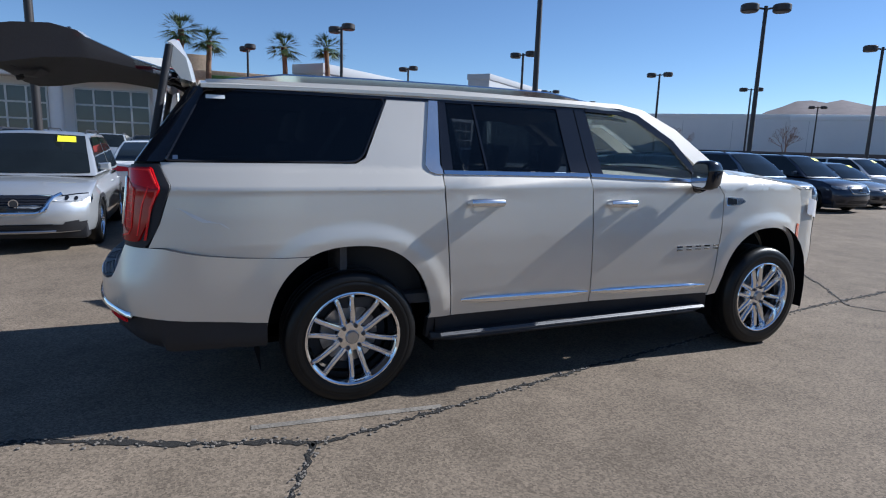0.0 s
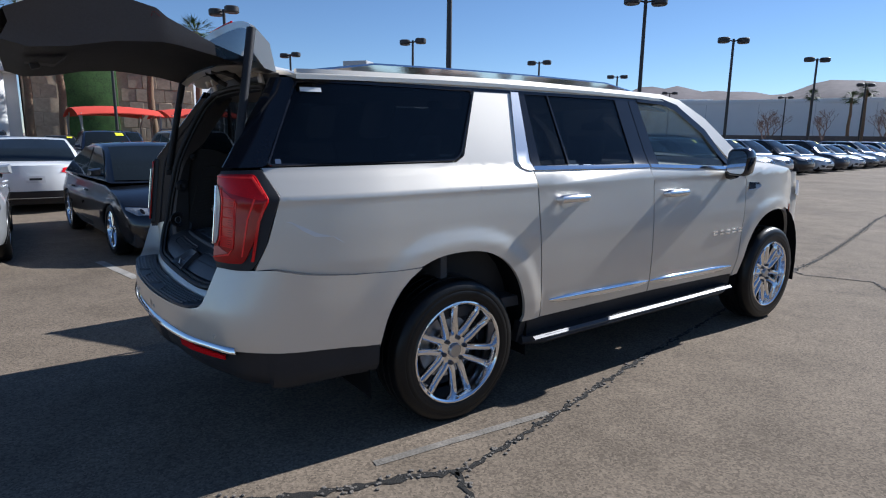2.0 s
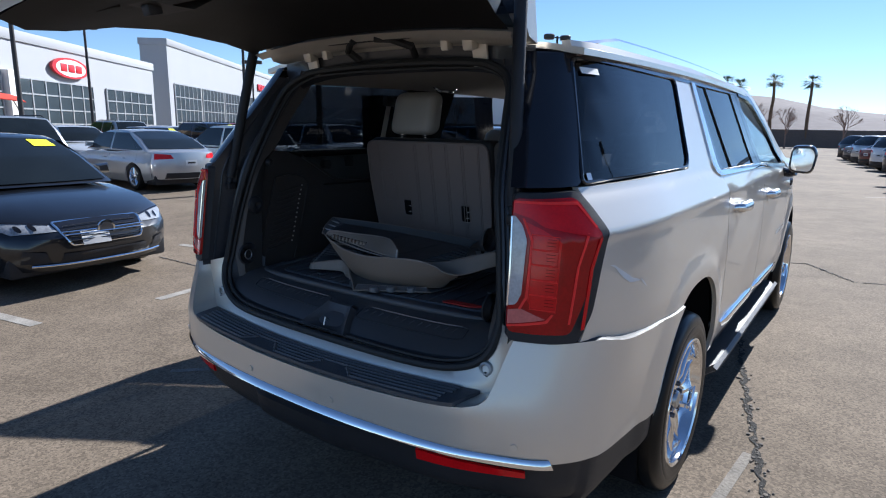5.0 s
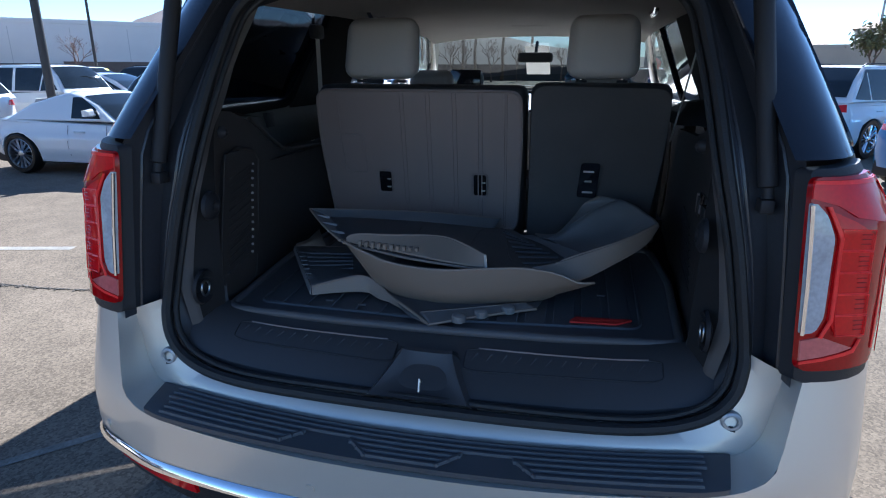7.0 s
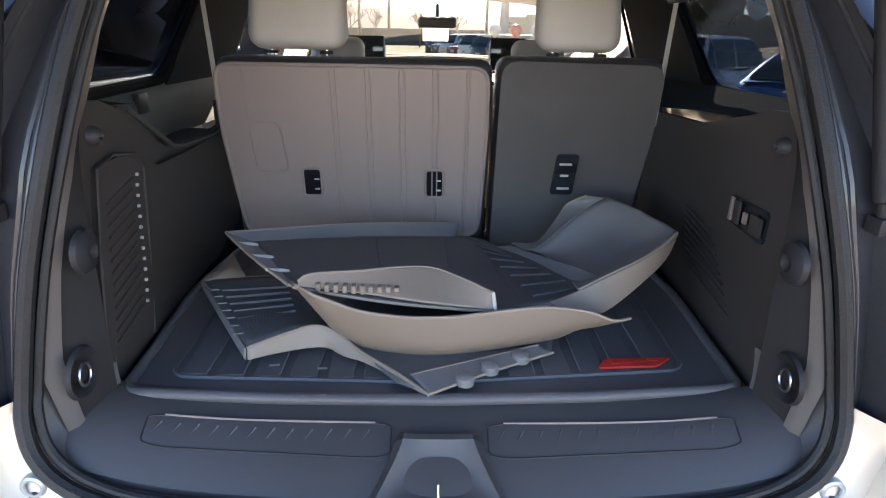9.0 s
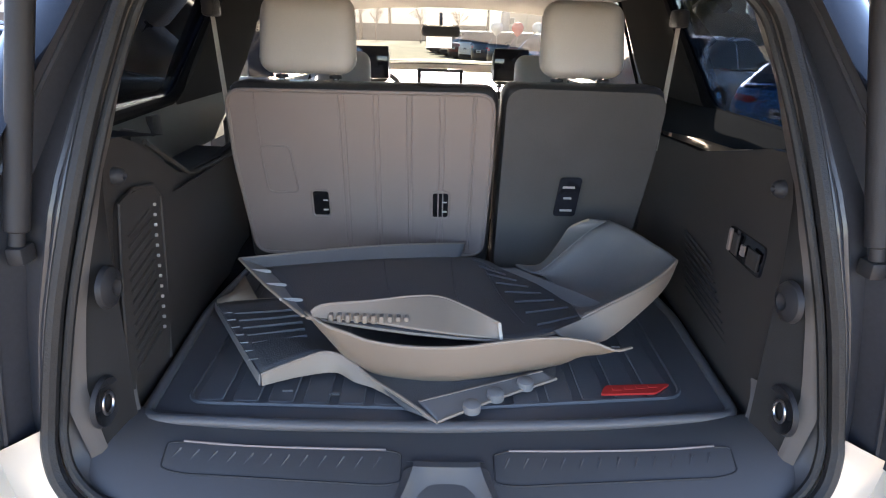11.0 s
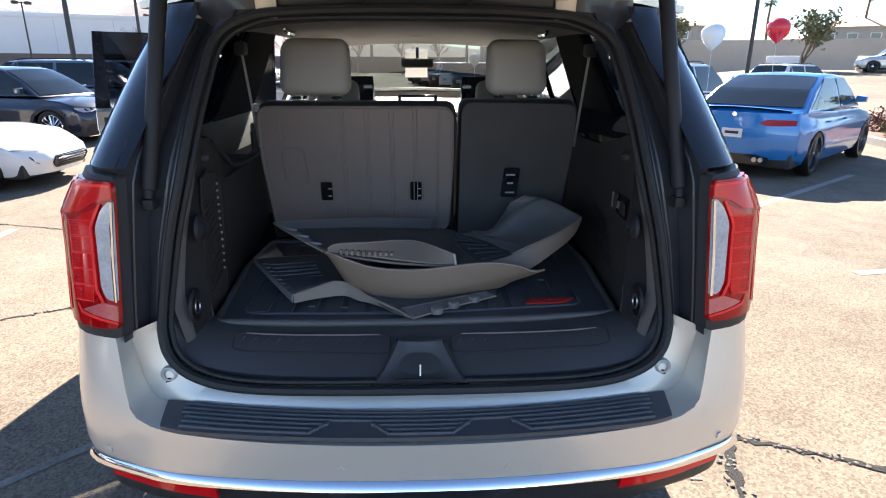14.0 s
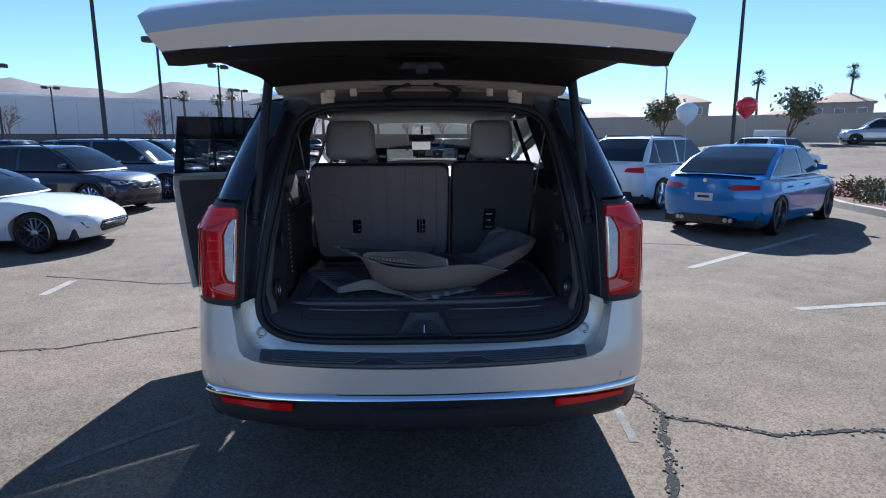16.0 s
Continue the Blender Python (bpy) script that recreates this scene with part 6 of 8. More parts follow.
wall_of(t1, "mat_sheet", [
    [(-0.583, -0.595, 0.995), (-0.45, -0.545, 0.985), (-0.2, -0.5, 0.975), (0.1, -0.52, 0.965), (0.27, -0.6, 0.96)],
    [(-0.487, -0.742, 0.986), (-0.36, -0.70, 0.980), (-0.15, -0.72, 0.966), (0.08, -0.74, 0.960), (0.27, -0.72, 0.958)],
    [(-0.39, -0.888, 0.983), (-0.262, -0.83, 1.003), (-0.158, -0.881, 0.97), (-0.05, -0.98, 0.955), (0.10, -0.93, 0.956), (0.244, -0.848, 0.956)]], M["mat_floor"], "", 0.005, (0,))
EDGE_T = [(-0.39, -0.89, 0.985), (-0.32, -0.855, 0.998), (-0.262, -0.832, 1.005), (-0.211, -0.842, 0.992), (-0.158, -0.884, 0.974), (-0.084, -0.943, 0.965), (-0.017, -1.003, 0.955)]
EDGE_B = [(-0.388, -0.899, 0.962), (-0.32, -0.864, 0.961), (-0.241, -0.845, 0.961), (-0.195, -0.875, 0.957), (-0.15, -0.895, 0.956), (-0.08, -0.950, 0.954), (-0.017, -1.006, 0.951)]
wall_of(t1, "turned_edge", [EDGE_T, EDGE_B], M["mat_taupe"], "taupe turned edge", 0.003, (0,))
wall_of(t1, "side_edge", [[(-0.585, -0.597, 0.998), (-0.488, -0.745, 0.990), (-0.392, -0.892, 0.986)], [(-0.586, -0.604, 0.986), (-0.490, -0.752, 0.976), (-0.392, -0.899, 0.963)]], M["mat_grey"], "", 0.003)
tab = bmesh.new()
tab.faces.new([tab.verts.new(p) for p in ((-0.584, -0.588, 1.002), (-0.553, -0.562, 1.010), (-0.537, -0.500, 1.030), (-0.515, -0.525, 1.008), (-0.486, -0.561, 0.984), (-0.580, -0.612, 0.987))])
tab_ob = part("corner_tab", tab, M["mat_taupe"], t1, "taupe corner tab")
inside.append(tab_ob)
tab_sol = tab_ob.modifiers.new("thickness", "SOLIDIFY")
tab_sol.thickness, tab_sol.offset = 0.004, 0
for k in range(7):
    f_ = k / 6
    a, b = Vector((-0.522, -0.640, 0.993)).lerp(Vector((-0.405, -0.835, 0.986)), f_), Vector((-0.375, -0.600, 0.988)).lerp(Vector((-0.300, -0.800, 0.992)), f_)
    inside.append(part("tread_rib", tube([a + Vector((0, 0, -0.003)), a.lerp(b, 0.5) + Vector((0, 0, -0.004)), b + Vector((0, 0, -0.004))], 0.0045, 6), M["mat_floor"], t1))
    inside.append(part("edge_notch", tube([a + Vector((-0.028, -0.004, 0.0)), a + Vector((-0.008, 0.001, 0.0))], 0.0025, 6), M["mat_grey"], t1))
wall_of(t1, "stud_strip", [[(-0.055, -0.945, 0.960), (0.08, -0.890, 0.962), (0.216, -0.836, 0.965)], [(-0.017, -1.002, 0.957), (0.11, -0.925, 0.958), (0.246, -0.852, 0.958)]], M["mat_grey"], "", 0.004, (0, -1))
for x, y in ((0.052, -0.962), (0.104, -0.921), (0.172, -0.880)):
    q = part("stud", lathe([(0.974, 0.0), (0.974, 0.014), (0.971, 0.018), (0.955, 0.019)], 16, "Z"), M["mat_grey"], t1)
    q.data.transform(Matrix.Translation((x, y, 0)))
    inside.append(q)

# boat-shaped liner with a tall taupe wall
t2 = thing("floor_liner", "taupe floor liner with a tall curved side wall", "mat", "loose floor liners")
wall_of(t2, "side_wall", [
    [(-0.29, -0.885, 1.130), (-0.245, -0.925, 1.124), (-0.20, -0.922, 1.104), (-0.149, -0.930, 1.090), (-0.062, -0.932, 1.080), (0.02, -0.930, 1.080), (0.091, -0.922, 1.085), (0.204, -0.905, 1.090), (0.296, -0.901, 1.080), (0.348, -0.903, 1.062), (0.390, -0.882, 1.057)],
    [(-0.26, -0.85, 1.06), (-0.23, -0.88, 1.05), (-0.19, -0.888, 1.03), (-0.14, -0.895, 1.015), (-0.06, -0.905, 1.006), (0.02, -0.905, 1.004), (0.10, -0.895, 1.010), (0.22, -0.875, 1.020), (0.30, -0.872, 1.035), (0.345, -0.882, 1.046), (0.385, -0.875, 1.052)],
    [(-0.24, -0.79, 0.985), (-0.215, -0.815, 0.972), (-0.18, -0.835, 0.962), (-0.14, -0.852, 0.957), (-0.04, -0.864, 0.956), (0.02, -0.862, 0.956), (0.10, -0.848, 0.958), (0.25, -0.815, 0.968), (0.30, -0.82, 0.995), (0.337, -0.852, 1.022), (0.38, -0.868, 1.046)]], M["mat_taupe"], "tall taupe side wall", 0.004, (0,), 14)
wall_of(t2, "mat_sheet", [
    [(-0.24, -0.79, 0.985), (-0.14, -0.85, 0.958), (0.02, -0.86, 0.957), (0.20, -0.825, 0.966), (0.33, -0.84, 1.02)],
    [(-0.22, -0.60, 1.0), (-0.09, -0.60, 0.985), (0.05, -0.60, 0.985), (0.22, -0.57, 0.985), (0.36, -0.60, 1.0)]], M["mat_floor"])

# upper liner: sunken shade-darkened floor, pale walls, flap folded up at the far end
t3 = thing("floor_liner", "grey floor liner on top of the pile with raised end flap", "mat", "loose floor liners")
BACK = [(-0.435, -0.655, 1.122), (-0.2, -0.48, 1.072), (0.052, -0.298, 1.010), (0.124, -0.344, 1.02), (0.165, -0.42, 1.025)]
c3 = wall_of(t3, "mat_sheet", [
    BACK,
    [(-0.38, -0.74, 1.128), (-0.18, -0.62, 1.085), (0.05, -0.50, 1.045), (0.16, -0.48, 1.03), (0.25, -0.53, 1.03)],
    [(-0.33, -0.83, 1.130), (-0.15, -0.76, 1.090), (0.06, -0.70, 1.058), (0.20, -0.66, 1.045), (0.31, -0.66, 1.04)],
    [(-0.285, -0.900, 1.126), (-0.10, -0.885, 1.088), (0.11, -0.893, 1.076), (0.24, -0.842, 1.068), (0.36, -0.765, 1.07)]], M["mat_floor"], "dark ribbed floor of the liner", 0.005, (-1,), 14)
wall_of(t3, "back_wall", [[(-0.491, -0.658, 1.146), (-0.22, -0.452, 1.098), (0.068, -0.245, 1.036)], BACK[:3]], M["mat_grey"], "", 0.004, (0,))
wall_of(t3, "left_border", [[(-0.491, -0.658, 1.146), (-0.437, -0.735, 1.145), (-0.37, -0.822, 1.142), (-0.289, -0.911, 1.135)], [(-0.435, -0.655, 1.124), (-0.38, -0.74, 1.130), (-0.33, -0.83, 1.132), (-0.285, -0.900, 1.128)]], M["mat_grey"], "", 0.004, (0,))
for x, y, z in ((-0.427, -0.712, 1.140), (-0.376, -0.780, 1.139), (-0.327, -0.846, 1.137)):
    eye_ = bmesh.new()
    tube([(x + 0.019 * math.cos(a) - 0.010 * math.sin(a), y + 0.006 * math.cos(a) - 0.013 * math.sin(a) * 0.4, z + 0.004 * math.sin(a) * 0.3 - 0.004 * math.cos(a)) for a in [i * math.pi / 8 for i in range(16)]], 0.0026, 6, eye_, closed=True)
    inside.append(part("eyelet", eye_, M["leather"], t3))
# end lip between the floor and the flap
wall_of(t3, "end_lip", [[(0.165, -0.42, 1.026), (0.25, -0.53, 1.031), (0.31, -0.66, 1.042), (0.358, -0.745, 1.066)], [(0.200, -0.43, 1.034), (0.278, -0.545, 1.046), (0.335, -0.640, 1.062), (0.380, -0.720, 1.070)]], M["mat_grey"], "", 0.004)
CREASE = [(0.225, -0.44, 1.03), (0.268, -0.463, 1.04), (0.345, -0.434, 1.095), (0.41, -0.39, 1.130), (0.478, -0.345, 1.150)]
wall_of(t3, "flap_fold", [[(0.207, -0.401, 1.03), (0.277, -0.408, 1.036), (0.334, -0.373, 1.09), (0.366, -0.356, 1.132), (0.410, -0.384, 1.166)], CREASE], M["mat_grey"], "", 0.005, (0,))
FLAP_RIM = [(0.300, -0.80, 1.080), (0.362, -0.772, 1.098), (0.446, -0.733, 1.120), (0.51, -0.69, 1.138), (0.564, -0.638, 1.154)]
wall_of(t3, "end_flap", [
    CREASE,
    [(0.28, -0.49, 1.033), (0.33, -0.50, 1.038), (0.40, -0.47, 1.062), (0.465, -0.43, 1.098), (0.522, -0.432, 1.151)],
    [(0.30, -0.58, 1.034), (0.35, -0.585, 1.036), (0.42, -0.565, 1.050), (0.495, -0.535, 1.090), (0.545, -0.532, 1.153)],
    [(0.31, -0.69, 1.046), (0.36, -0.68, 1.052), (0.435, -0.650, 1.072), (0.51, -0.610, 1.112), (0.560, -0.590, 1.154)],
    FLAP_RIM], M["mat_grey"], "raised end flap", 0.005, (-1,), 12)
wall_of(t3, "outer_skirt", [
    [(0.228, -0.849, 1.074)] + [(p[0], p[1] - 0.004, p[2]) for p in FLAP_RIM],
    [(0.245, -0.852, 1.064), (0.300, -0.835, 1.042), (0.355, -0.815, 1.034), (0.450, -0.745, 1.066), (0.53, -0.675, 1.10), (0.568, -0.632, 1.146)]], M["mat_taupe"], "taupe underside of the flap", 0.004)
wall_of(t3, "folded_lip", [
    [(-0.275, -0.898, 1.137), (-0.25, -0.885, 1.147), (-0.157, -0.849, 1.139), (-0.08, -0.815, 1.133), (-0.014, -0.803, 1.127), (0.045, -0.838, 1.121), (0.107, -0.889, 1.113)],
    [(-0.272, -0.906, 1.130), (-0.245, -0.900, 1.124), (-0.16, -0.885, 1.108), (-0.08, -0.886, 1.096), (-0.014, -0.890, 1.089), (0.045, -0.895, 1.085), (0.112, -0.900, 1.082)]], M["mat_taupe"], "taupe folded front lip", 0.004, (0,))
inside.append(part("lip_end", tube([(0.107, -0.889, 1.114), (0.112, -0.900, 1.082)], 0.004, 6), M["leather"], t3))
for k in range(10):
    f_ = k / 9
    p = Vector((-0.236, -0.899, 1.126)).lerp(Vector((-0.085, -0.868, 1.106)), f_)
    inside.append(part("lip_tooth", box(p.x - 0.005, p.x + 0.005, p.y - 0.006, p.y + 0.010, p.z - 0.008 - 0.004 * f_, p.z + 0.008, 0.002, 1), M["mat_taupe"], t3))
for k in range(3):
    inside.append(part("sheet_line", tube([Vector(c3[int(len(c3) * (0.30 + 0.17 * k))][q]) + Vector((0, 0, 0.003)) for q in range(1, 13)], 0.002, 5), M["mat_floor"], t3))
for k in range(8):
    f_ = k / 7
    a, b = Vector((0.085, -0.36, 1.030)).lerp(Vector((0.20, -0.82, 1.073)), f_), Vector((0.145, -0.43, 1.029)).lerp(Vector((0.315, -0.755, 1.064)), f_)
    inside.append(part("tread_rib", tube([a, a.lerp(b, 0.5), b], 0.0028, 5), M["mat_floor"], t3))
# the load floor leans with the body
for ob in inside:
    for v in ob.data.vertices:
        v.co.z += min(0.0, 0.033 * (v.co.y + 0.37))

# ---- neighbouring cars ----
def car_outline(k, L, H, belt, ro, fo, rw):
    """Lower body seen from the side (forward, up), from the rear foot over the top to the nose and back along the sill with wheel arches."""
    r, f = -L / 2, L / 2
    yr, yf = r + ro, f - fo
    if k == "sedan":
        top = [(r + 0.04, 0.30), (r, 0.50), (r + 0.01, 0.74), (r + 0.03, belt - 0.02), (r + 0.12, belt + 0.03), (r + 0.75, belt + 0.045), (-0.4, belt + 0.0), (f - 1.30, belt - 0.02), (f - 0.75, belt - 0.10), (f - 0.30, belt - 0.21), (f - 0.10, belt - 0.32), (f - 0.01, 0.52), (f, 0.36), (f - 0.08, 0.22)]
    elif k == "roadster":
        top = [(r + 0.06, 0.30), (r, 0.48), (r + 0.02, 0.70), (r + 0.10, belt - 0.02), (r + 0.45, belt + 0.04), (-0.6, belt + 0.0), (0.45, belt - 0.03), (f - 1.1, belt - 0.03), (f - 0.6, belt - 0.11), (f - 0.25, belt - 0.23), (f - 0.06, 0.50), (f, 0.38), (f - 0.09, 0.20)]
    else:
        top = [(r + 0.06, 0.34), (r, 0.52), (r + 0.02, 0.85), (r + 0.06, belt), (-0.4, belt - 0.01), (f - 1.15, belt - 0.02), (f - 0.65, belt - 0.07), (f - 0.25, belt - 0.15), (f - 0.09, belt - 0.27), (f - 0.01, 0.62), (f, 0.42), (f - 0.07, 0.26)]
    sill = 0.20 if k != "suv" else 0.25
    R = rw + 0.055

    def cut(c):
        h = rw - sill
        a0 = math.asin(max(-1, min(1, -h / R)))
        return [(c + R * math.cos(a0 + (math.pi - 2 * a0) * i / 12), rw + R * math.sin(a0 + (math.pi - 2 * a0) * i / 12)) for i in range(13)]

    return top + [(yf + R + 0.06, sill)] + cut(yf) + cut(yr) + [(yr - R - 0.02, sill + 0.04)], top, yr, yf


def solid(poly, width, cols, edge, fn, step=0.16):
    """The outline swept across the car; cheeks are drawn in at the edges."""
    bm = bmesh.new()
    rows = [[fn(y, z, u) for y, z in poly] for u in cols]
    loft(rows, True, False, bm)
    inner = shrink(poly, edge)
    cap = 1.0
    for sg in (-1, 1):
        a = rows[0] if sg < 0 else rows[-1]
        va = [bm.verts.new(p) for p in a]
        vb = [bm.verts.new(fn(y, z, sg * cap)) for y, z in inner]
        for i in range(len(va)):
            j = (i + 1) % len(va)
            bm.faces.new((va[i], va[j], vb[j], vb[i]))
        sheet(inner, lambda y, z: fn(y, z, sg * cap), step, bm=bm)
    bmesh.ops.remove_doubles(bm, verts=bm.verts[:], dist=0.0008)
    return bm


def side_wheel(parent, rw, rr, width, spokes, mat, at):
    """tyre and rim with spokes, outside towards +X"""
    hub = new("wheel")
    w = width / 2
    part("tyre", lathe([(-w, rr), (-w, rw - 0.03), (-w + 0.03, rw - 0.004), (0, rw), (w - 0.03, rw - 0.004), (w, rw - 0.03), (w, rr + 0.01), (w - 0.01, rr)], 32), M["tyre"], hub)
    bm = lathe([(w - 0.012, rr + 0.004), (w - 0.006, rr - 0.006), (w - 0.05, rr - 0.02), (-w, rr - 0.02)], 32)
    part("rim", bm, mat, hub)
    sp = bmesh.new()
    for k in range(spokes):
        for off in (-0.02, 0.02):
            own = loft([[(w - 0.045, off - 0.012, 0.03), (w - 0.022, off, 0.03), (w - 0.045, off + 0.012, 0.03)], [(w - 0.04, off * 2 - 0.012, rr - 0.005), (w - 0.016, off * 2, rr - 0.005), (w - 0.04, off * 2 + 0.012, rr - 0.005)]], True, True)
            join(sp, own, Matrix.Rotation(2 * math.pi * k / spokes, 4, "X"))
    join(sp, lathe([(w - 0.018, 0.0), (w - 0.018, 0.03), (w - 0.03, 0.055), (w - 0.06, 0.06)], 20))
    part("spokes", sp, mat, hub)
    part("wheel_dark", lathe([(-0.02, 0.0), (-0.02, rr - 0.02)], 24), M["black_plastic"], hub)
    hub.parent = parent
    hub.matrix_basis = at
    return hub


def make_car(name, label, k, L, W, H, mat, belt, rw=0.33, rr=0.235, ro=0.95, fo=0.85, cabin=None, rim="alloy", spokes=7, group="", clad=False, grille=None, tail=None, plate_dark=False, detail=True, sticker=None, face_kind="", tail_slim=False):
    car = thing(name, label, "car", group)
    poly, top, yr, yf = car_outline(k, L, H, belt, ro, fo, rw)
    hw = W / 2

    def fn(y, z, u):
        t = abs(y) / (L / 2)
        w = 1 - 0.10 * max(0, t - 0.55) ** 2 / 0.2 - 0.07 * smooth01(0.42, 0.16, z) - 0.075 * smooth01(belt - 0.32, belt + 0.03, z)
        if z < belt - 0.1:
            w += 0.012 * math.exp(-((z - belt + 0.22) / 0.05) ** 2)
        s = math.copysign(1, y)
        e = abs(u) ** 3.2
        yy = y - s * 0.30 * e * max(0, t - 0.72) / 0.28
        zz = z - (0.05 * u * u if z > belt - 0.35 and t < 0.97 else 0) * smooth01(0.45, 0.6, z)
        return Vector((u * hw * w, yy, zz))

    cols = [-0.985, -0.94, -0.8, -0.55, -0.28, 0, 0.28, 0.55, 0.8, 0.94, 0.985]
    body = part("body", solid(poly, W, cols, 0.028, fn), mat, car, angle=42)
    # cabin: rear foot, rear top, front top, front foot
    c0, c1, c2, c3 = cabin
    zb = belt - 0.03
    gpoly = [(c0, zb), (c0 + (c1 - c0) * 0.5, zb + (H - zb) * 0.56), (c1, H - 0.04), (c1 + 0.12, H - 0.008), ((c1 + c2) / 2, H), (c2 - 0.15, H - 0.012), (c2, H - 0.05), (c2 + (c3 - c2) * 0.5, zb + (H - zb) * 0.52), (c3, zb)]

    def gw(z):
        return hw * (0.905 - 0.20 * max(0, (z - zb) / (H - zb)) ** 1.15)

    def gfn(y, z, u):
        yy = y - (0.10 * abs(u) ** 3 if y > c2 - 0.2 else 0) + (0.06 * abs(u) ** 3 if y < c1 + 0.2 else 0)
        return Vector((u * gw(z), yy, z - 0.03 * u * u * smooth01(H - 0.2, H, z)))

    roof = part("cabin", solid(gpoly, W, [-0.97, -0.85, -0.5, 0, 0.5, 0.85, 0.97], 0.03, gfn), mat, car, angle=42)

    def glass(nm, ring, m, lab=""):
        part(nm, loft(ring, False), m, car, lab)

    def across(ya, za, yb, zb_, oy, oz, n=8, m=4):
        rows = []
        for i in range(m + 1):
            t = i / m
            y, z = ya + (yb - ya) * t, za + (zb_ - za) * t
            rows.append([gfn(y, z, -0.90 + 1.8 * j / n) + Vector((0, oy, oz)) for j in range(n + 1)])
        return rows

    def seg(a, b, s0, s1):
        return (a[0] + (b[0] - a[0]) * s0, a[1] + (b[1] - a[1]) * s0, a[0] + (b[0] - a[0]) * s1, a[1] + (b[1] - a[1]) * s1)

    f0, f1, f2 = gpoly[8], gpoly[7], gpoly[6]
    g1 = across(*seg(f0, f1, 0.10, 1.0), 0.008, 0.008) + across(*seg(f1, f2, 0.06, 0.95), 0.008, 0.008)
    glass("windscreen", g1, M["car_glass_light"], "")
    b0, b1, b2 = gpoly[0], gpoly[1], gpoly[2]
    g2 = across(*seg(b0, b1, 0.25, 1.0), -0.008, 0.008) + across(*seg(b1, b2, 0.06, 0.95), -0.008, 0.008)
    glass("rear_window", g2, M["car_glass"])
    # side panes
    mid = (c1 + c2) / 2 + 0.05
    ztop, zlow = H - 0.085, belt + 0.012
    ins = 0.09

    def edge_y(a, b, c, z):
        pts = sorted([(a[1], a[0]), (b[1], b[0]), (c[1], c[0])])
        return float(np.interp(z, [p[0] for p in pts], [p[1] for p in pts]))

    fy = lambda z: edge_y(f0, f1, f2, z)
    by = lambda z: edge_y(b0, b1, b2, z)
    for sg in (-1, 1):
        m = lambda y, z: Vector((sg * (gw(z) + 0.007), y, z))
        panes = [[(mid + 0.05, zlow), (fy(zlow) - 0.24, zlow), (fy((zlow + ztop) / 2) - 0.13, (zlow + ztop) / 2), (fy(ztop) - 0.10, ztop), (mid + 0.03, ztop)]]
        if k != "roadster":
            br = by(zlow) + (0.42 if k == "sedan" else 0.75)
            panes.append([(br, zlow), (mid - 0.05, zlow), (mid - 0.05, ztop), (max(by(ztop) + 0.12, br - 0.12), ztop)])
            if k == "suv":
                panes.append([(by(zlow) + 0.20, zlow + 0.03), (br - 0.05, zlow), (max(by(ztop) + 0.12, br - 0.12) - 0.04, ztop), (by(ztop) + 0.14, ztop - 0.02)])
            else:
                panes.append([(by(zlow) + 0.20, zlow + 0.02), (br - 0.03, zlow), (max(by(ztop) + 0.12, br - 0.12) - 0.03, ztop - 0.03)])
        for pn in panes:
            part("side_window", sheet(pn, m, 0.25, 0.004, (-sg, 0, 0)), M["car_glass"], car)
        if detail:
            bm_ = lambda y, z: fn(y, z, sg) + Vector((sg * 0.003, 0, 0))
            for yy in ((mid + 0.0, fy(zlow) - 0.12) if k != "sedan" else (mid, fy(zlow) - 0.15, by(zlow) + 0.42)):
                part("door_gap", sheet([(yy, 0.30), (yy + 0.008, 0.30), (yy + 0.008, belt - 0.03), (yy, belt - 0.03)], bm_, 0.12), M["black_plastic"], car)
            for yy in ((mid + 0.12,) if k == "roadster" else (mid + 0.12, mid - 0.80)):
                p = fn(yy, belt - 0.13, sg)
                part("door_handle", tube([p + Vector((sg * 0.0, 0.0, 0)), p + Vector((sg * 0.03, 0.03, 0)), p + Vector((sg * 0.03, 0.15, 0)), p + Vector((0, 0.18, 0))], 0.013, 6), mat, car)
        # mirror
        p = Vector((sg * (gw(belt + 0.08) + 0.10), fy(belt + 0.05) - 0.30, belt + 0.10))
        mm = loft([[(p.x + sx * 0.09 * s, p.y + dy, p.z + sz * 0.06 * s) for sx, sz in ((-1, -1), (1, -0.8), (1, 0.7), (-0.8, 1))] for dy, s in ((-0.05, 0.9), (0.0, 1.0), (0.05, 0.6))], True, True)
        join(mm, tube([p, p + Vector((-sg * 0.14, 0.02, -0.05))], 0.02, 6))
        part("door_mirror", mm, mat, car)
        if clad:
            for c in (yf, yr):
                R0, R1 = rw + 0.05, rw + 0.115
                rows = []
                for i in range(15):
                    a = radians(-12 + 204 * i / 14)
                    rows.append([fn(c + R0 * math.cos(a), max(0.2, rw + R0 * math.sin(a)), sg) + Vector((sg * 0.012, 0, 0)), fn(c + R1 * math.cos(a), max(0.2, rw + R1 * math.sin(a)), sg) + Vector((sg * 0.012, 0, 0))])
                part("arch_cladding", loft(rows, False), M["black_plastic"], car)
            part("sill_cladding", sheet([(yr + rw + 0.1, 0.24), (yf - rw - 0.1, 0.24), (yf - rw - 0.1, 0.36), (yr + rw + 0.1, 0.36)], lambda y, z: fn(y, z, sg) + Vector((sg * 0.012, 0, 0)), 0.3), M["black_plastic"], car)
        for c in (yr, yf):
            x = hw - 0.115
            side_wheel(car, rw, rr, 0.21, spokes, M[rim], pose(sg * x, c, rw, 0, 0, 0 if sg > 0 else 180))

    # ends
    front = [p for p in top if p[0] > L / 2 - 0.8]
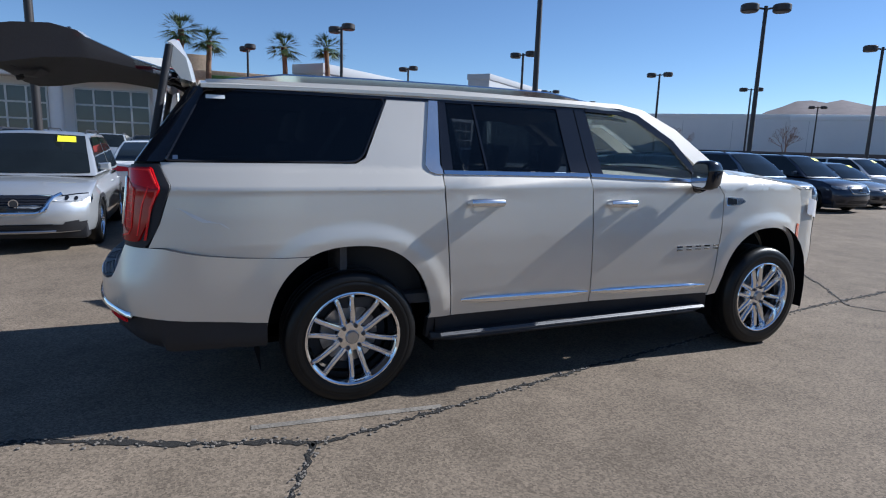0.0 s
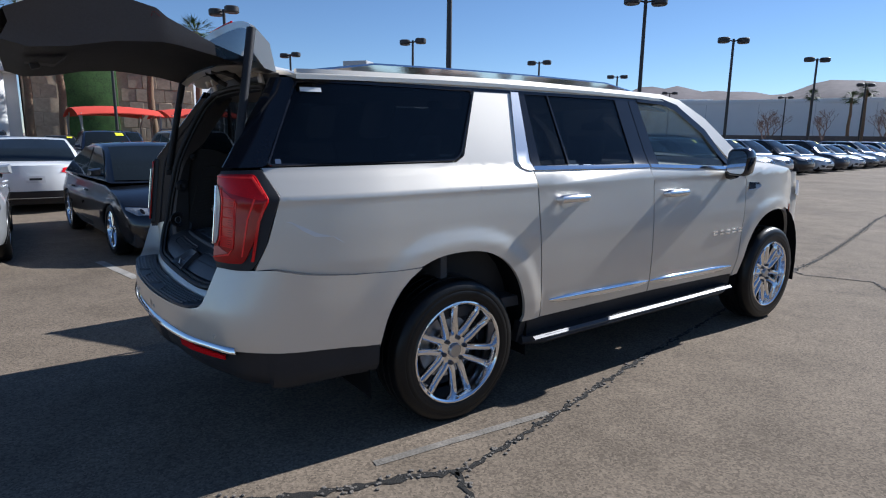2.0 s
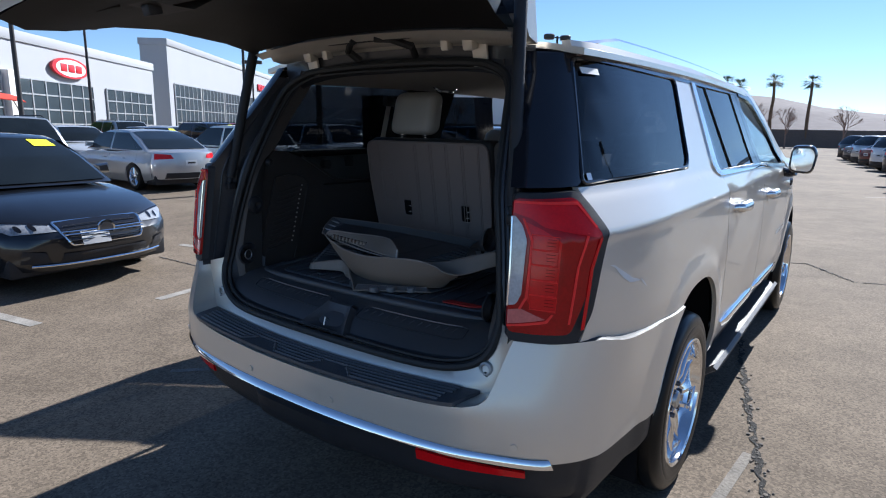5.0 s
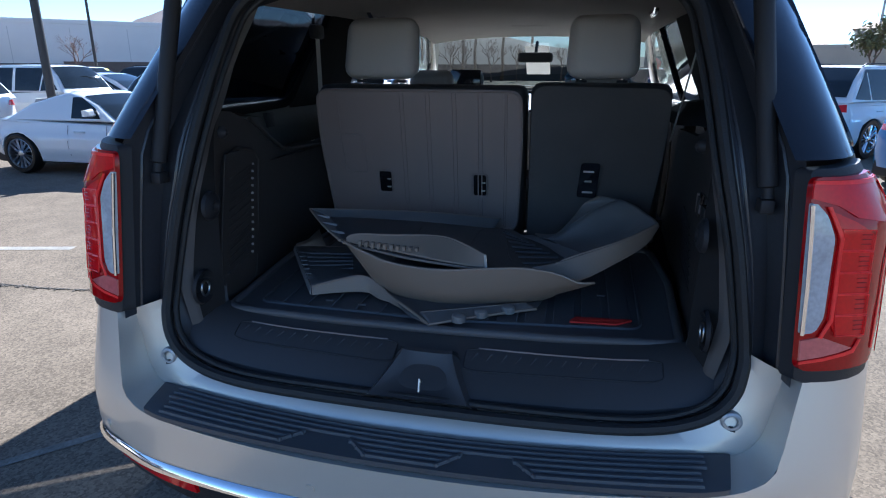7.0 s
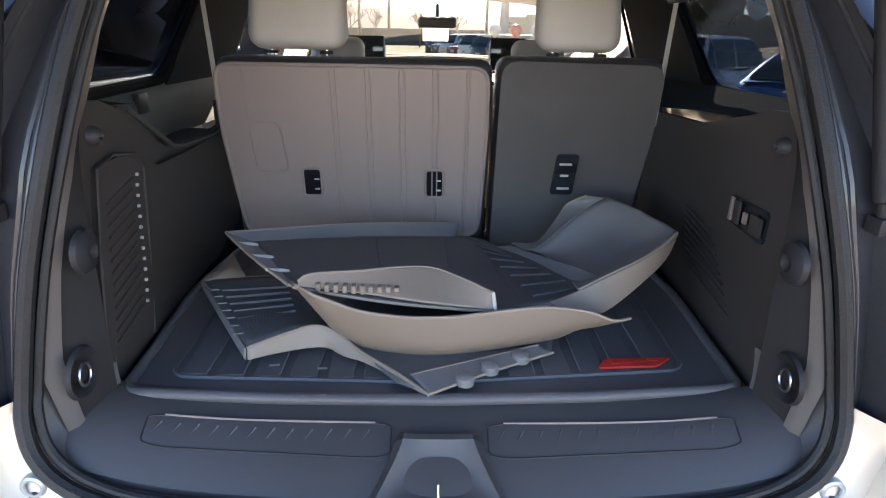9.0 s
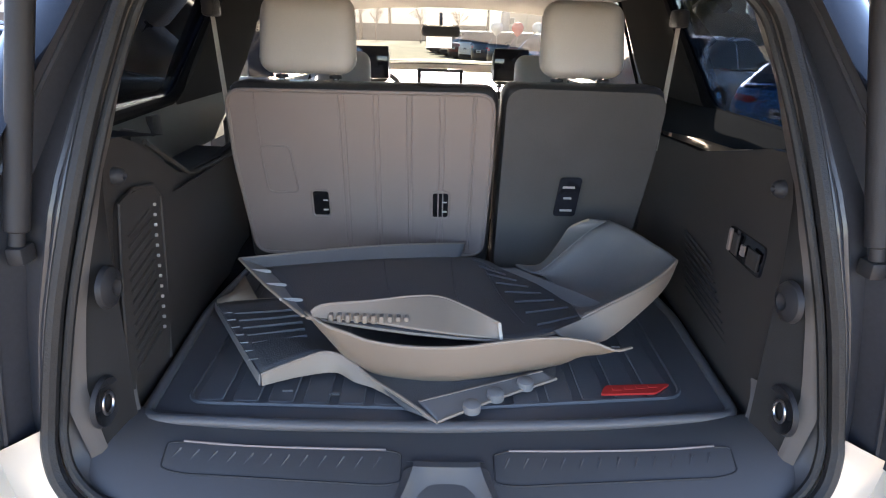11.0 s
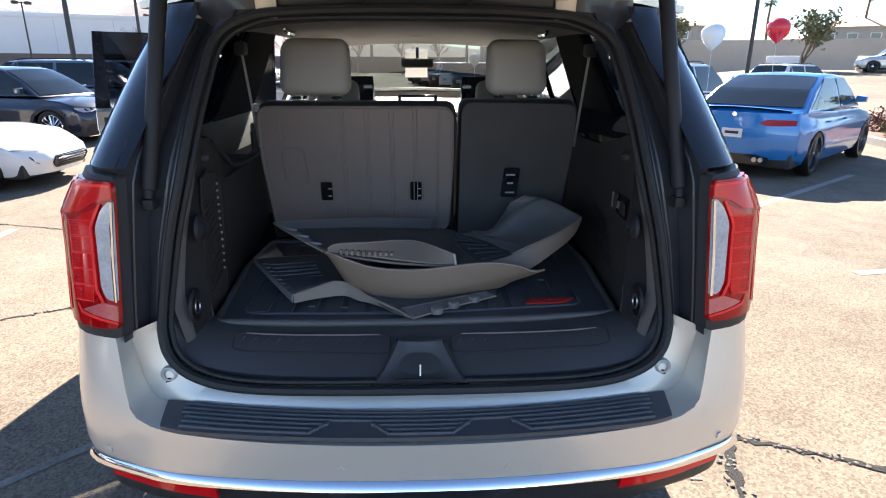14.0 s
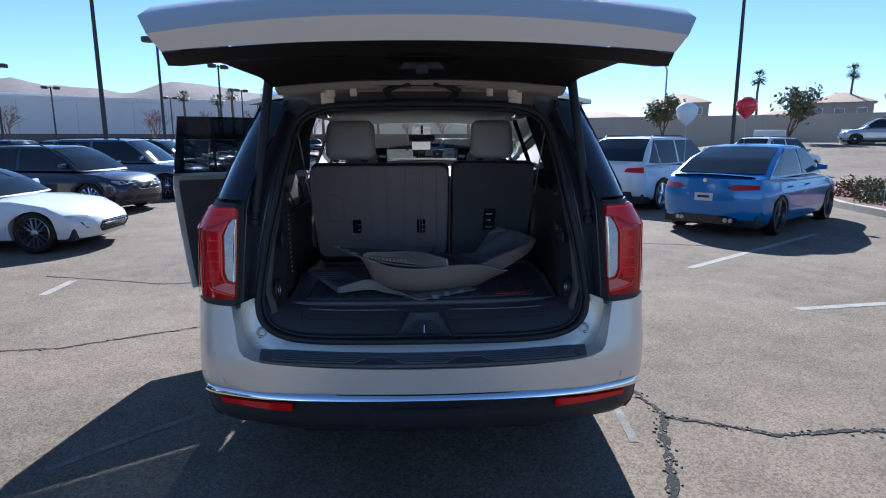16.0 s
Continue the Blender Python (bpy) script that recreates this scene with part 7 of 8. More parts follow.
    back = [p for p in top if p[0] < -L / 2 + 0.3][:5]

    def fy_at(z):
        pts = sorted([(p[1], p[0]) for p in front])
        return float(np.interp(z, [p[0] for p in pts], [p[1] for p in pts]))

    def by_at(z):
        pts = sorted([(p[1], p[0]) for p in back])
        return float(np.interp(z, [p[0] for p in pts], [p[1] for p in pts]))

    def fpt(u, z):
        return fn(fy_at(z), z, u) + Vector((0, 0.008, 0.002))

    def bpt(u, z):
        return fn(by_at(z), z, u) + Vector((0, -0.008, 0.002))

    hz = belt - 0.30 if k != "suv" else belt - 0.26
    for sg in (-1, 1):
        hl = part("headlight", sheet([(sg * 0.62, hz - 0.03), (sg * 0.93, hz + 0.015), (sg * 0.965, hz + 0.045), (sg * 0.90, hz + 0.05), (sg * 0.64, hz)] if k == "roadster" else [(sg * 0.50, hz - 0.040), (sg * 0.88, hz - 0.028), (sg * 0.975, hz + 0.045), (sg * 0.965, hz + 0.085), (sg * 0.80, hz + 0.065), (sg * 0.52, hz + 0.02)], fpt, 0.08), M["car_lamp"], car, "smoky clear headlight")
        if detail and k != "roadster":
            for u_, r_ in ((0.68, 0.030), (0.80, 0.028)):
                part("projector", sheet([(sg * u_ + r_ * 0.9 * math.cos(a), hz + 0.012 + r_ * math.sin(a)) for a in [q * math.pi / 6 for q in range(12)]], lambda u, z: fpt(u, z) + Vector((0, 0.004, 0.003)), 0.2), M["screen"], hl, "dark projector lens")
            part("headlight_brow", sheet([(sg * 0.53, hz + 0.012), (sg * 0.80, hz + 0.058), (sg * 0.965, hz + 0.078), (sg * 0.965, hz + 0.090), (sg * 0.80, hz + 0.072), (sg * 0.52, hz + 0.024)], lambda u, z: fpt(u, z) + Vector((0, 0.003, 0.002)), 0.1), M["black_gloss"], hl)
        tz = belt - 0.13 if k != "suv" else belt - 0.14
        tl = [(sg * 0.52, tz - 0.03), (sg * 0.96, tz - 0.05), (sg * 0.97, tz + 0.08), (sg * 0.60, tz + 0.06)]
        if tail_slim:
            tl = [(sg * 0.44, tz - 0.030), (sg * 0.56, tz - 0.075), (sg * 0.96, tz - 0.060), (sg * 0.985, tz + 0.015), (sg * 0.58, tz + 0.020)]
        part("tail_light", sheet(tl, bpt, 0.1), M["red_lens_dark"] if tail_slim else M["red_lens"], car, "red tail light")
        if k == "roadster":
            part("bumper_slit", sheet([(sg * 0.74, 0.34), (sg * 0.80, 0.36), (sg * 0.86, 0.44), (sg * 0.84, 0.45)], fpt, 0.1), M["black_plastic"], car)
        else:
            part("fog_recess", sheet([(sg * 0.62, 0.30), (sg * 0.88, 0.30), (sg * 0.85, 0.42), (sg * 0.66, 0.40)], fpt, 0.1), M["black_plastic"], car)
    gz = hz - 0.02
    mouth = rounded([(-0.42, gz - 0.16), (0.42, gz - 0.16), (0.50, gz + 0.05), (-0.50, gz + 0.05)], 0.04)
    if k == "roadster":
        gz = 0.40
        mouth = rounded([(-0.46, 0.27), (0.46, 0.27), (0.54, 0.36), (0.44, 0.43), (-0.44, 0.43), (-0.54, 0.36)], 0.05)
    part("grille", sheet(mouth, fpt, 0.1), M["black_gloss"], car, "dark grille")
    part("grille_rim", tube([fpt(u, z) for u, z in mouth], 0.012, 6, closed=True), M[grille or "chrome"], car)
    up = lambda u, z: fpt(u, z) + Vector((0, 0.012, 0.002))
    if detail:
        for q in range(5):
            zz = gz - 0.12 + 0.033 * q
            part("grille_bar", tube([up(-0.42 + 0.105 * n, zz) for n in range(9)], 0.005, 5), M["black_plastic"], car)
    if face_kind == "vee":
        vee = [(-0.60, gz + 0.075), (-0.50, gz + 0.03), (-0.36, gz - 0.155), (-0.28, gz - 0.175), (0.28, gz - 0.175), (0.36, gz - 0.155), (0.50, gz + 0.03), (0.60, gz + 0.075)]
        part("grille_vee", tube([up(u, z) for u, z in vee], 0.026, 8), M["chrome"], car, "chrome V-shaped grille frame")
        part("front_skirt", sheet([(-0.95, 0.27), (0.95, 0.27), (0.96, 0.40), (0.62, 0.37), (-0.62, 0.37), (-0.96, 0.40)], up, 0.1), M["black_plastic"], car, "black lower bumper")
        part("skid_strip", tube([fpt(-0.55 + 0.11 * n, 0.285) + Vector((0, 0.03, 0)) for n in range(11)], 0.016, 6), M["steel"], car)
    if face_kind == "bar":
        part("chin_strip", tube([fpt(-0.80 + 0.16 * n, 0.275) + Vector((0, 0.012, 0)) for n in range(11)], 0.011, 6), M["chrome"], car, "chrome chin strip")
        part("front_plate", sheet([(-0.02, 0.44), (0.30, 0.44), (0.30, 0.56), (-0.02, 0.56)], lambda u, z: up(u, z) + Vector((0, 0.006, 0)), 0.2, 0.006, (0, -1, 0)), M["plate"], car, "dealer plate")
        for dz in (-0.012, 0.012):
            part("grille_blade", tube([up(-0.47 + 0.094 * n, gz - 0.055 + dz) for n in range(11)], 0.009, 6), M["chrome"], car)
    if grille != "black_plastic":
        r_ = 0.085 if face_kind == "bar" else 0.055
        badge = part("nose_badge", tube([fpt(0, gz - 0.05), fpt(0, gz - 0.05) + Vector((0, 0.024, 0))], r_, 24), M["chrome"], car)
        part("badge_core", tube([fpt(0, gz - 0.05) + Vector((0, 0.02, 0)), fpt(0, gz - 0.05) + Vector((0, 0.027, 0))], r_ * 0.78, 24), M["alloy_dark"], badge)
    if k != "roadster":
        part("lower_grille", sheet([(-0.55, 0.27), (0.55, 0.27), (0.50, 0.38), (-0.50, 0.38)], fpt, 0.1), M["black_plastic"], car)
    part("number_plate", sheet([(-0.18, 0.60 if k != "suv" else 0.66), (0.18, 0.60 if k != "suv" else 0.66), (0.18, 0.73 if k != "suv" else 0.79), (-0.18, 0.73 if k != "suv" else 0.79)], lambda u, z: bpt(u, z) + Vector((0, -0.006, 0)), 0.2, 0.006, (0, 1, 0)), M["plate"], car, "dealer plate")
    part("plate_bar", sheet([(-0.12, 0.65 if k != "suv" else 0.71), (0.12, 0.65 if k != "suv" else 0.71), (0.12, 0.69 if k != "suv" else 0.75), (-0.12, 0.69 if k != "suv" else 0.75)], lambda u, z: bpt(u, z) + Vector((0, -0.012, 0)), 0.2), M["black_plastic"], car)
    if not tail_slim:
        part("rear_valance", sheet([(-0.75, 0.31), (0.75, 0.31), (0.70, 0.44), (-0.70, 0.44)], bpt, 0.12), M["black_plastic"], car)
    if tail_slim:
        part("boot_lip", loft([[fn(-L / 2 + 0.12, belt + 0.03, u) + Vector((0, -0.02, 0.035)), fn(-L / 2 + 0.12, belt + 0.03, u) + Vector((0, -0.05, 0.028)), fn(-L / 2 + 0.22, belt + 0.03, u) + Vector((0, 0.03, 0.0))] for u in [-0.86 + 0.172 * q for q in range(11)]], True, True), mat, car)
        part("diffuser", sheet([(-0.62, 0.22), (0.62, 0.22), (0.66, 0.32), (0.45, 0.36), (-0.45, 0.36), (-0.66, 0.32)], lambda u, z: bpt(u, z) + Vector((0, -0.004, 0)), 0.1), M["black_gloss"], car, "black rear diffuser")
        for u_ in (-0.55, -0.45, 0.45, 0.55):
            part("exhaust_tip", tube([bpt(u_, 0.29) + Vector((0, 0.02, 0)), bpt(u_, 0.29) + Vector((0, -0.03, 0))], 0.035, 14), M["steel"], car)
        part("rear_badge", tube([bpt(0, belt - 0.05) + Vector((0, 0.0, 0)), bpt(0, belt - 0.05) + Vector((0, -0.012, 0))], 0.035, 16), M["chrome"], car)
    part("floor_pan", box(-hw * 0.86, hw * 0.86, -L / 2 + 0.25, L / 2 - 0.25, 0.16, 0.40, 0.04), M["black_plastic"], car)
    if k == "suv":
        for sg in (-1, 1):
            part("roof_rail", tube([(sg * gw(H) * 0.90, c1 + 0.1, H - 0.03), (sg * gw(H) * 0.90, c1 + 0.2, H + 0.015), (sg * gw(H) * 0.90, c2 - 0.4, H + 0.015), (sg * gw(H) * 0.90, c2 - 0.25, H - 0.03)], 0.014, 6), M["black_plastic"], car)
    if sticker:
        a = gpoly[7]
        b = gpoly[6]
        part("price_sticker", loft([[gfn(a[0] + (b[0] - a[0]) * t, a[1] + (b[1] - a[1]) * t, sticker + 0.18 * j) + Vector((0, 0.014, 0.012)) for j in range(3)] for t in (0.50, 0.68, 0.86)], False), M["yellow_label"], car, "yellow price sticker")
    return car


P_ = {}
for nm, col, mt in (("silver", (0.50, 0.51, 0.52), 0.6), ("white", (0.72, 0.72, 0.71), 0.0), ("black", (0.008, 0.009, 0.012), 0.2), ("navy", (0.010, 0.016, 0.035), 0.3), ("blue", (0.002, 0.150, 0.42), 0.25), ("grey", (0.10, 0.105, 0.115), 0.5), ("bluegrey", (0.10, 0.14, 0.19), 0.5), ("red", (0.28, 0.012, 0.015), 0.2), ("maroon", (0.10, 0.01, 0.015), 0.3), ("pale", (0.62, 0.64, 0.66), 0.3)):
    P_[nm] = paint(nm + "_car_paint", col, metal=mt, rough=0.3)


def face(x, y, deg):
    """A car whose middle stands at (x, y), heading deg clockwise from +Y."""
    return pose(x, y, 0, 0, 0, -deg)


SED = (-1.95, -0.85, 0.45, 1.25)
crossover = make_car("crossover", "silver compact crossover with black lower cladding", "suv", 4.30, 1.76, 1.59, P_["silver"], 0.98, 0.335, 0.22, 0.85, 0.86, (-2.02, -1.55, 0.30, 1.10), clad=True, sticker=-0.72, face_kind="vee")
crossover.matrix_basis = face(-6.75, -2.88, 90)
saloon = make_car("saloon", "glossy black coupe-like saloon with yellow window sticker", "sedan", 4.65, 1.78, 1.43, P_["black"], 0.93, 0.33, 0.24, 0.98, 0.90, (-1.95, -0.75, 0.35, 1.22), sticker=-0.75, face_kind="bar")
saloon.matrix_basis = face(-6.625, -0.233, 84)
roadster = make_car("roadster", "pearl white folding-roof sports car with dark wheels", "roadster", 3.92, 1.735, 1.24, P_["white"], 0.84, 0.31, 0.225, 0.80, 0.78, (-1.45, -0.55, -0.02, 0.62), rim="steel", spokes=8, grille="black_plastic")
roadster.matrix_basis = face(-6.83, 5.95, 90)
dark_suv = make_car("compact_suv", "dark navy compact SUV with black arch cladding", "suv", 4.38, 1.82, 1.53, P_["navy"], 0.97, 0.35, 0.245, 0.86, 0.88, (-2.02, -1.45, 0.28, 1.15), clad=True)
dark_suv.matrix_basis = face(-8.55, 11.0, 101)
tall_suv = make_car("family_suv", "blue-grey family SUV with roof rails", "suv", 4.65, 1.86, 1.68, P_["bluegrey"], 1.03, 0.36, 0.24, 0.95, 0.90, (-2.2, -1.7, 0.35, 1.2))
tall_suv.matrix_basis = face(-8.6, 14.2, 90)
blue_saloon = make_car("sports_saloon", "bright blue sports saloon with dark wheels", "sedan", 4.64, 1.86, 1.53, P_["blue"], 0.99, 0.345, 0.25, 0.95, 0.86, (-1.92, -0.80, 0.32, 1.15), rim="alloy_dark", spokes=5, grille="black_plastic", tail_slim=True)
blue_saloon.matrix_basis = face(6.50, 7.75, 49)
silver_saloon = make_car("compact_saloon", "silver compact saloon with wide red tail lights", "sedan", 4.63, 1.80, 1.42, P_["silver"], 0.93, 0.325, 0.22, 1.0, 0.90, SED)
silver_saloon.matrix_basis = face(-13.8, 5.2, 270)
wagon = make_car("hybrid_crossover", "white hybrid crossover with silver wheels", "suv", 4.36, 1.80, 1.56, P_["white"], 0.97, 0.33, 0.23, 0.88, 0.88, (-2.0, -1.45, 0.30, 1.15), clad=True)
wagon.matrix_basis = face(-13.9, 8.05, 270)
white_saloon = make_car("mid_size_saloon", "white mid-size saloon with red tail light bar", "sedan", 4.85, 1.86, 1.46, P_["white"], 0.95, 0.335, 0.23, 1.05, 0.92, (-2.05, -0.9, 0.45, 1.3))
white_saloon.matrix_basis = face(-12.7, -1.6, 270)
white_suv = make_car("luxury_suv", "white luxury SUV with black roof trim and rear plate", "suv", 4.80, 1.93, 1.68, P_["white"], 1.05, 0.37, 0.26, 0.95, 0.90, (-2.25, -1.6, 0.35, 1.25))
white_suv.matrix_basis = face(6.05, 11.6, 49)
grey_suv = make_car("sporty_suv", "dark grey sporty SUV seen from behind", "suv", 4.70, 1.92, 1.62, P_["grey"], 1.02, 0.36, 0.25, 0.95, 0.90, (-2.2, -1.5, 0.35, 1.25))
grey_suv.matrix_basis = face(5.25, 14.9, 49)
blue_suv = make_car("crossover", "bright blue SUV with silver rear skid plate", "suv", 4.69, 1.90, 1.65, P_["blue"], 1.03, 0.36, 0.25, 0.95, 0.90, (-2.2, -1.5, 0.35, 1.22))
blue_suv.matrix_basis = face(4.7, 18.9, 49)

# rows of further stock; bodies shared by shape and colour
stock = {}
for nm, kk in (("white", "suv"), ("navy", "suv"), ("grey", "sedan"), ("silver", "suv"), ("maroon", "sedan"), ("white", "sedan"), ("red", "suv"), ("pale", "sedan"), ("black", "suv")):
    words = {"suv": "SUV", "sedan": "saloon"}[kk]
    if kk == "suv":
        c = make_car("parked_suv", nm + " SUV parked in a row of dealer stock", kk, 4.6, 1.85, 1.66, P_[nm], 1.02, 0.35, 0.235, 0.93, 0.90, (-2.15, -1.65, 0.33, 1.2), group="dealer stock", sticker=-0.8 if nm in ("navy", "white") else None, detail=False)
    else:
        c = make_car("parked_saloon", nm + " saloon parked in a row of dealer stock", kk, 4.7, 1.82, 1.45, P_[nm], 0.94, 0.33, 0.225, 1.0, 0.92, SED, group="dealer stock", sticker=-0.8 if nm == "grey" else None, detail=False)
    stock[nm + kk] = c
keys = list(stock)
used = set()
rnd_c = random.Random(11)


def put(key, m):
    if key in used:
        return copy_thing(stock[key], m)
    used.add(key)
    stock[key].matrix_basis = m
    return stock[key]


def nose_line(y):
    return lerp([(14, -6.2), (17, -6.6), (24.5, -8.8), (33, -9.8), (50, -11.6), (70, -14)], y)


for i in range(15):  # left row runs on up the aisle
    y = 17.2 + 2.95 * i
    put(("navysuv", "greysedan", "whitesuv", "silversuv", "blacksuv", "palesedan", "navysuv", "whitesedan", "greysedan", "silversuv", "maroonsedan", "whitesuv", "blacksuv", "navysuv", "palesedan")[i], face(nose_line(y) - 2.35, y, 90))
for i, y in enumerate((-7.2, -4.4, 1.9, 11.0, 13.9, 16.8, 19.7, 22.6, 25.5, 28.4, 31.3, 34.2)):  # second row, tails this way
    put(("greysedan", "navysuv", "silversuv", "whitesuv", "palesedan", "blacksuv", "maroonsedan", "silversuv", "whitesedan", "redsuv", "navysuv", "greysedan")[i], face(-13.8 - 0.13 * max(0, y - 9), y, 270))
for row, x in enumerate((-21.5, -27.0, -34.0)):
    for i in range(13):
        y = -11 + 2.95 * i + row * 1.1
        if rnd_c.random() < 0.13:
            continue
        put(rnd_c.choice(keys), face(x - 0.2 * max(0, y - 12) + rnd_c.uniform(-0.2, 0.2), y, 90 if row != 1 else 270))
for i, key in enumerate(("redsuv", "blacksuv", "navysuv", "whitesuv", "maroonsedan", "silversuv", "greysedan", "blacksuv")):  # angled row runs on
    put(key, face(4.8 - 0.5 * i, 22.5 + 3.6 * i, 49))
for i in range(6):
    put(rnd_c.choice(keys), face(-19.0 - 1.5 * i, 66 + 1.2 * i, 0))
put("blacksuv", face(-14.5, 78, 160))
put("silversuv", Matrix.Translation((0, 0, 1.19)) @ face(29.8, 34.4, 300))
put("whitesuv", face(15.2, 21.5, 62))

# ---- lamp posts, buildings, trees, hills ----
def lamp_post(heads=2, h=6.5):
    post = thing("street_lamp", "dark bronze parking lot lamp post with twin round heads", "lamp post", "parking lot lamps")
    part("pole", tube([(0, 0, 0.6), (0, 0, h * 0.5), (0, 0, h + 0.1)], [0.085, 0.075, 0.06], 10), M["pole"], post)
    part("base", lathe([(0.0, 0.30), (0.62, 0.30), (0.65, 0.27), (0.65, 0.0)], 20, "Z"), M["concrete"], post, "concrete footing")
    for sg in ((-1, 1) if heads == 2 else (1,)):
        part("arm", tube([(0, 0, h), (sg * 0.35, 0, h + 0.05)], 0.035, 6), M["pole"], post)
        part("lamp_head", lathe([(h - 0.10, 0.0), (h - 0.10, 0.25), (h - 0.05, 0.29), (h + 0.12, 0.29), (h + 0.16, 0.24), (h + 0.17, 0.0)], 20, "Z"), M["pole"], post, at=pose(sg * 0.52, 0, 0))
    return post


posts = [(-10.8, 17.35, 60), (-22.5, 5.6, 20), (-24.1, 15.8, 20), (-30.8, 2.4, 10), (-33.5, 12.7, 20), (-26, 27, 30), (-28.3, 38, 40), (-35.2, 55.5, 50), (-13.3, 28.0, 60), (-13.8, 38.6, 60), (-18.3, 59, 60), (-21.3, 76, 60),
         (-46.8, 37, 40), (2.7, 31, 70), (-10.25, 8.1, 50), (-9.6, -3.5, 20), (13.5, 22, 60), (-40, 28, 40), (-30, 70, 40)]
p0 = lamp_post()
for i, (x, y, r) in enumerate(posts):
    h = 1.5 if (x, y) in ((-10.25, 8.1), (-9.6, -3.5), (13.5, 22)) else 1.0
    if i == 0:
        p0.matrix_basis = pose(x, y, 0, 0, 0, r)
    else:
        q = copy_thing(p0, pose(x, y, 0, 0, 0, r))
        q.scale = (1.0, 1.0, h)
mono = thing("sign_pole", "tall pale grey steel monopole by the road", "pole")
part("shaft", tube([(0, 0, 0), (0, 0, 14), (0, 0, 30)], [0.42, 0.36, 0.30], 14), M["pole_grey"], mono)
mono.matrix_basis = pose(6.6, 58, 0)


def building(name, label, x, y, deg, w, d, h, mat, z0=0.0):
    b = thing(name, label, "building")
    part("wall", box(-w / 2, w / 2, 0, d, 0, h, 0.0), mat, b)
    part("parapet", box(-w / 2 - 0.12, w / 2 + 0.12, -0.12, d + 0.12, h - 0.5, h + 0.25, 0.03), mat, b)
    b.matrix_basis = pose(x, y, z0, 0, 0, deg)
    return b


def shopfront(b, x0, x1, z0, z1, nx, nz, y=-0.06):
    """Glazing in a frame of bars, each pane a part."""
    for i in range(nx):
        for k in range(nz):
            ax, bx = x0 + (x1 - x0) * i / nx, x0 + (x1 - x0) * (i + 1) / nx
            az, bz = z0 + (z1 - z0) * k / nz, z0 + (z1 - z0) * (k + 1) / nz
            part("window_pane", box(ax + 0.06, bx - 0.06, y, y + 0.04, az + 0.06, bz - 0.06), M["window_dark"], b)
    for i in range(nx + 1):
        xx = x0 + (x1 - x0) * i / nx
        part("mullion", box(xx - 0.06, xx + 0.06, y - 0.06, y + 0.05, z0, z1), M["mullion"], b)
    for k in range(nz + 1):
        zz = z0 + (z1 - z0) * k / nz
        part("transom", box(x0, x1, y - 0.05, y + 0.045, zz - 0.05, zz + 0.05), M["mullion"], b)


# long white showroom to the north-west; front runs from (-44.5, 9.4) to (-103, 82)
dx, dy = -103 + 44.5, 82 - 9.4
ln = math.hypot(dx, dy)
SHOW_DEG = math.degrees(math.atan2(-dy, -dx)) + 180


def on_front(s):
    """A place along the shared building line."""
    return -44.5 + dx * s, 9.4 + dy * s


def frontage(name, label, s0, s1, h):
    x, y = on_front((s0 + s1) / 2)
    return building(name, label, x, y, SHOW_DEG, ln * (s1 - s0), 3.0, h, M["stucco_grey"])


sh = frontage("car_showroom", "white car showroom with glass front and red oval sign", 0.0, 0.31, 7.6)
nx0 = -ln * 0.31 / 2
for a, b_ in ((0.006, 0.049), (0.066, 0.175), (0.20, 0.30)):
    shopfront(sh, nx0 + a * ln, nx0 + b_ * ln, 0.3, 4.6, 6, 4, -0.10)
part("entrance_block", box(nx0 + 0.052 * ln, nx0 + 0.064 * ln, -0.5, 0.0, 0, 5.0, 0.02), M["stucco_white"], sh)
sx = nx0 + 0.138 * ln
so = part("sign_oval", tube([(sx, -0.12, 5.8), (sx, -0.34, 5.8)], 0.8, 36), M["sign_red"], sh, "red oval sign")
si = part("sign_inner", tube([(sx, -0.34, 5.8), (sx, -0.36, 5.8)], 0.66, 36), M["stucco_white"], sh)
for ob in (so, si):
    for v in ob.data.vertices:
        v.co.x = sx + (v.co.x - sx) * 3.2
for k in range(3):
    part("sign_bar", box(sx - 1.5 + 1.05 * k, sx - 0.65 + 1.05 * k, -0.40, -0.36, 5.5, 6.1, 0.02), M["sign_red"], sh)
far_sh = frontage("car_showroom", "tall white car showroom with long window band and red letters", 0.355, 1.04, 10.8)
fx0 = -ln * (1.04 - 0.355) / 2 - 0.355 * ln
for a, b_ in ((0.37, 0.46), (0.47, 0.56), (0.57, 0.66), (0.70, 0.80), (0.86, 0.95)):
    shopfront(far_sh, fx0 + a * ln, fx0 + b_ * ln, 0.3, 6.2, 6, 4, -0.10)
for k in range(6):
    part("wall_letter", box(fx0 + 0.77 * ln + 1.15 * k, fx0 + 0.77 * ln + 1.15 * k + 0.95, -0.25, -0.1, 7.7, 8.8, 0.03), M["sign_red"], far_sh)

# portico building to the west
pb = building("dealer_building", "pale dealership with columns and tall windows under a red line", -44, -14.4, 90, 26, 18, 6.9, M["stucco_white"])
for i in range(4):
    shopfront(pb, -12 + 6.2 * i, -7.4 + 6.2 * i, 0.4, 4.7, 4, 4, -0.10)
    part("column", tube([(-6.7 + 6.2 * i, -1.2, 0), (-6.7 + 6.2 * i, -1.2, 5.2)], 0.42, 20), M["stucco_white"], pb)
part("canopy_band", box(-13, 13, -2.0, 0.0, 5.2, 6.3, 0.04), M["stucco_white"], pb)
part("red_line", box(-13, 13, -2.05, -1.98, 6.1, 6.32), M["sign_red"], pb)
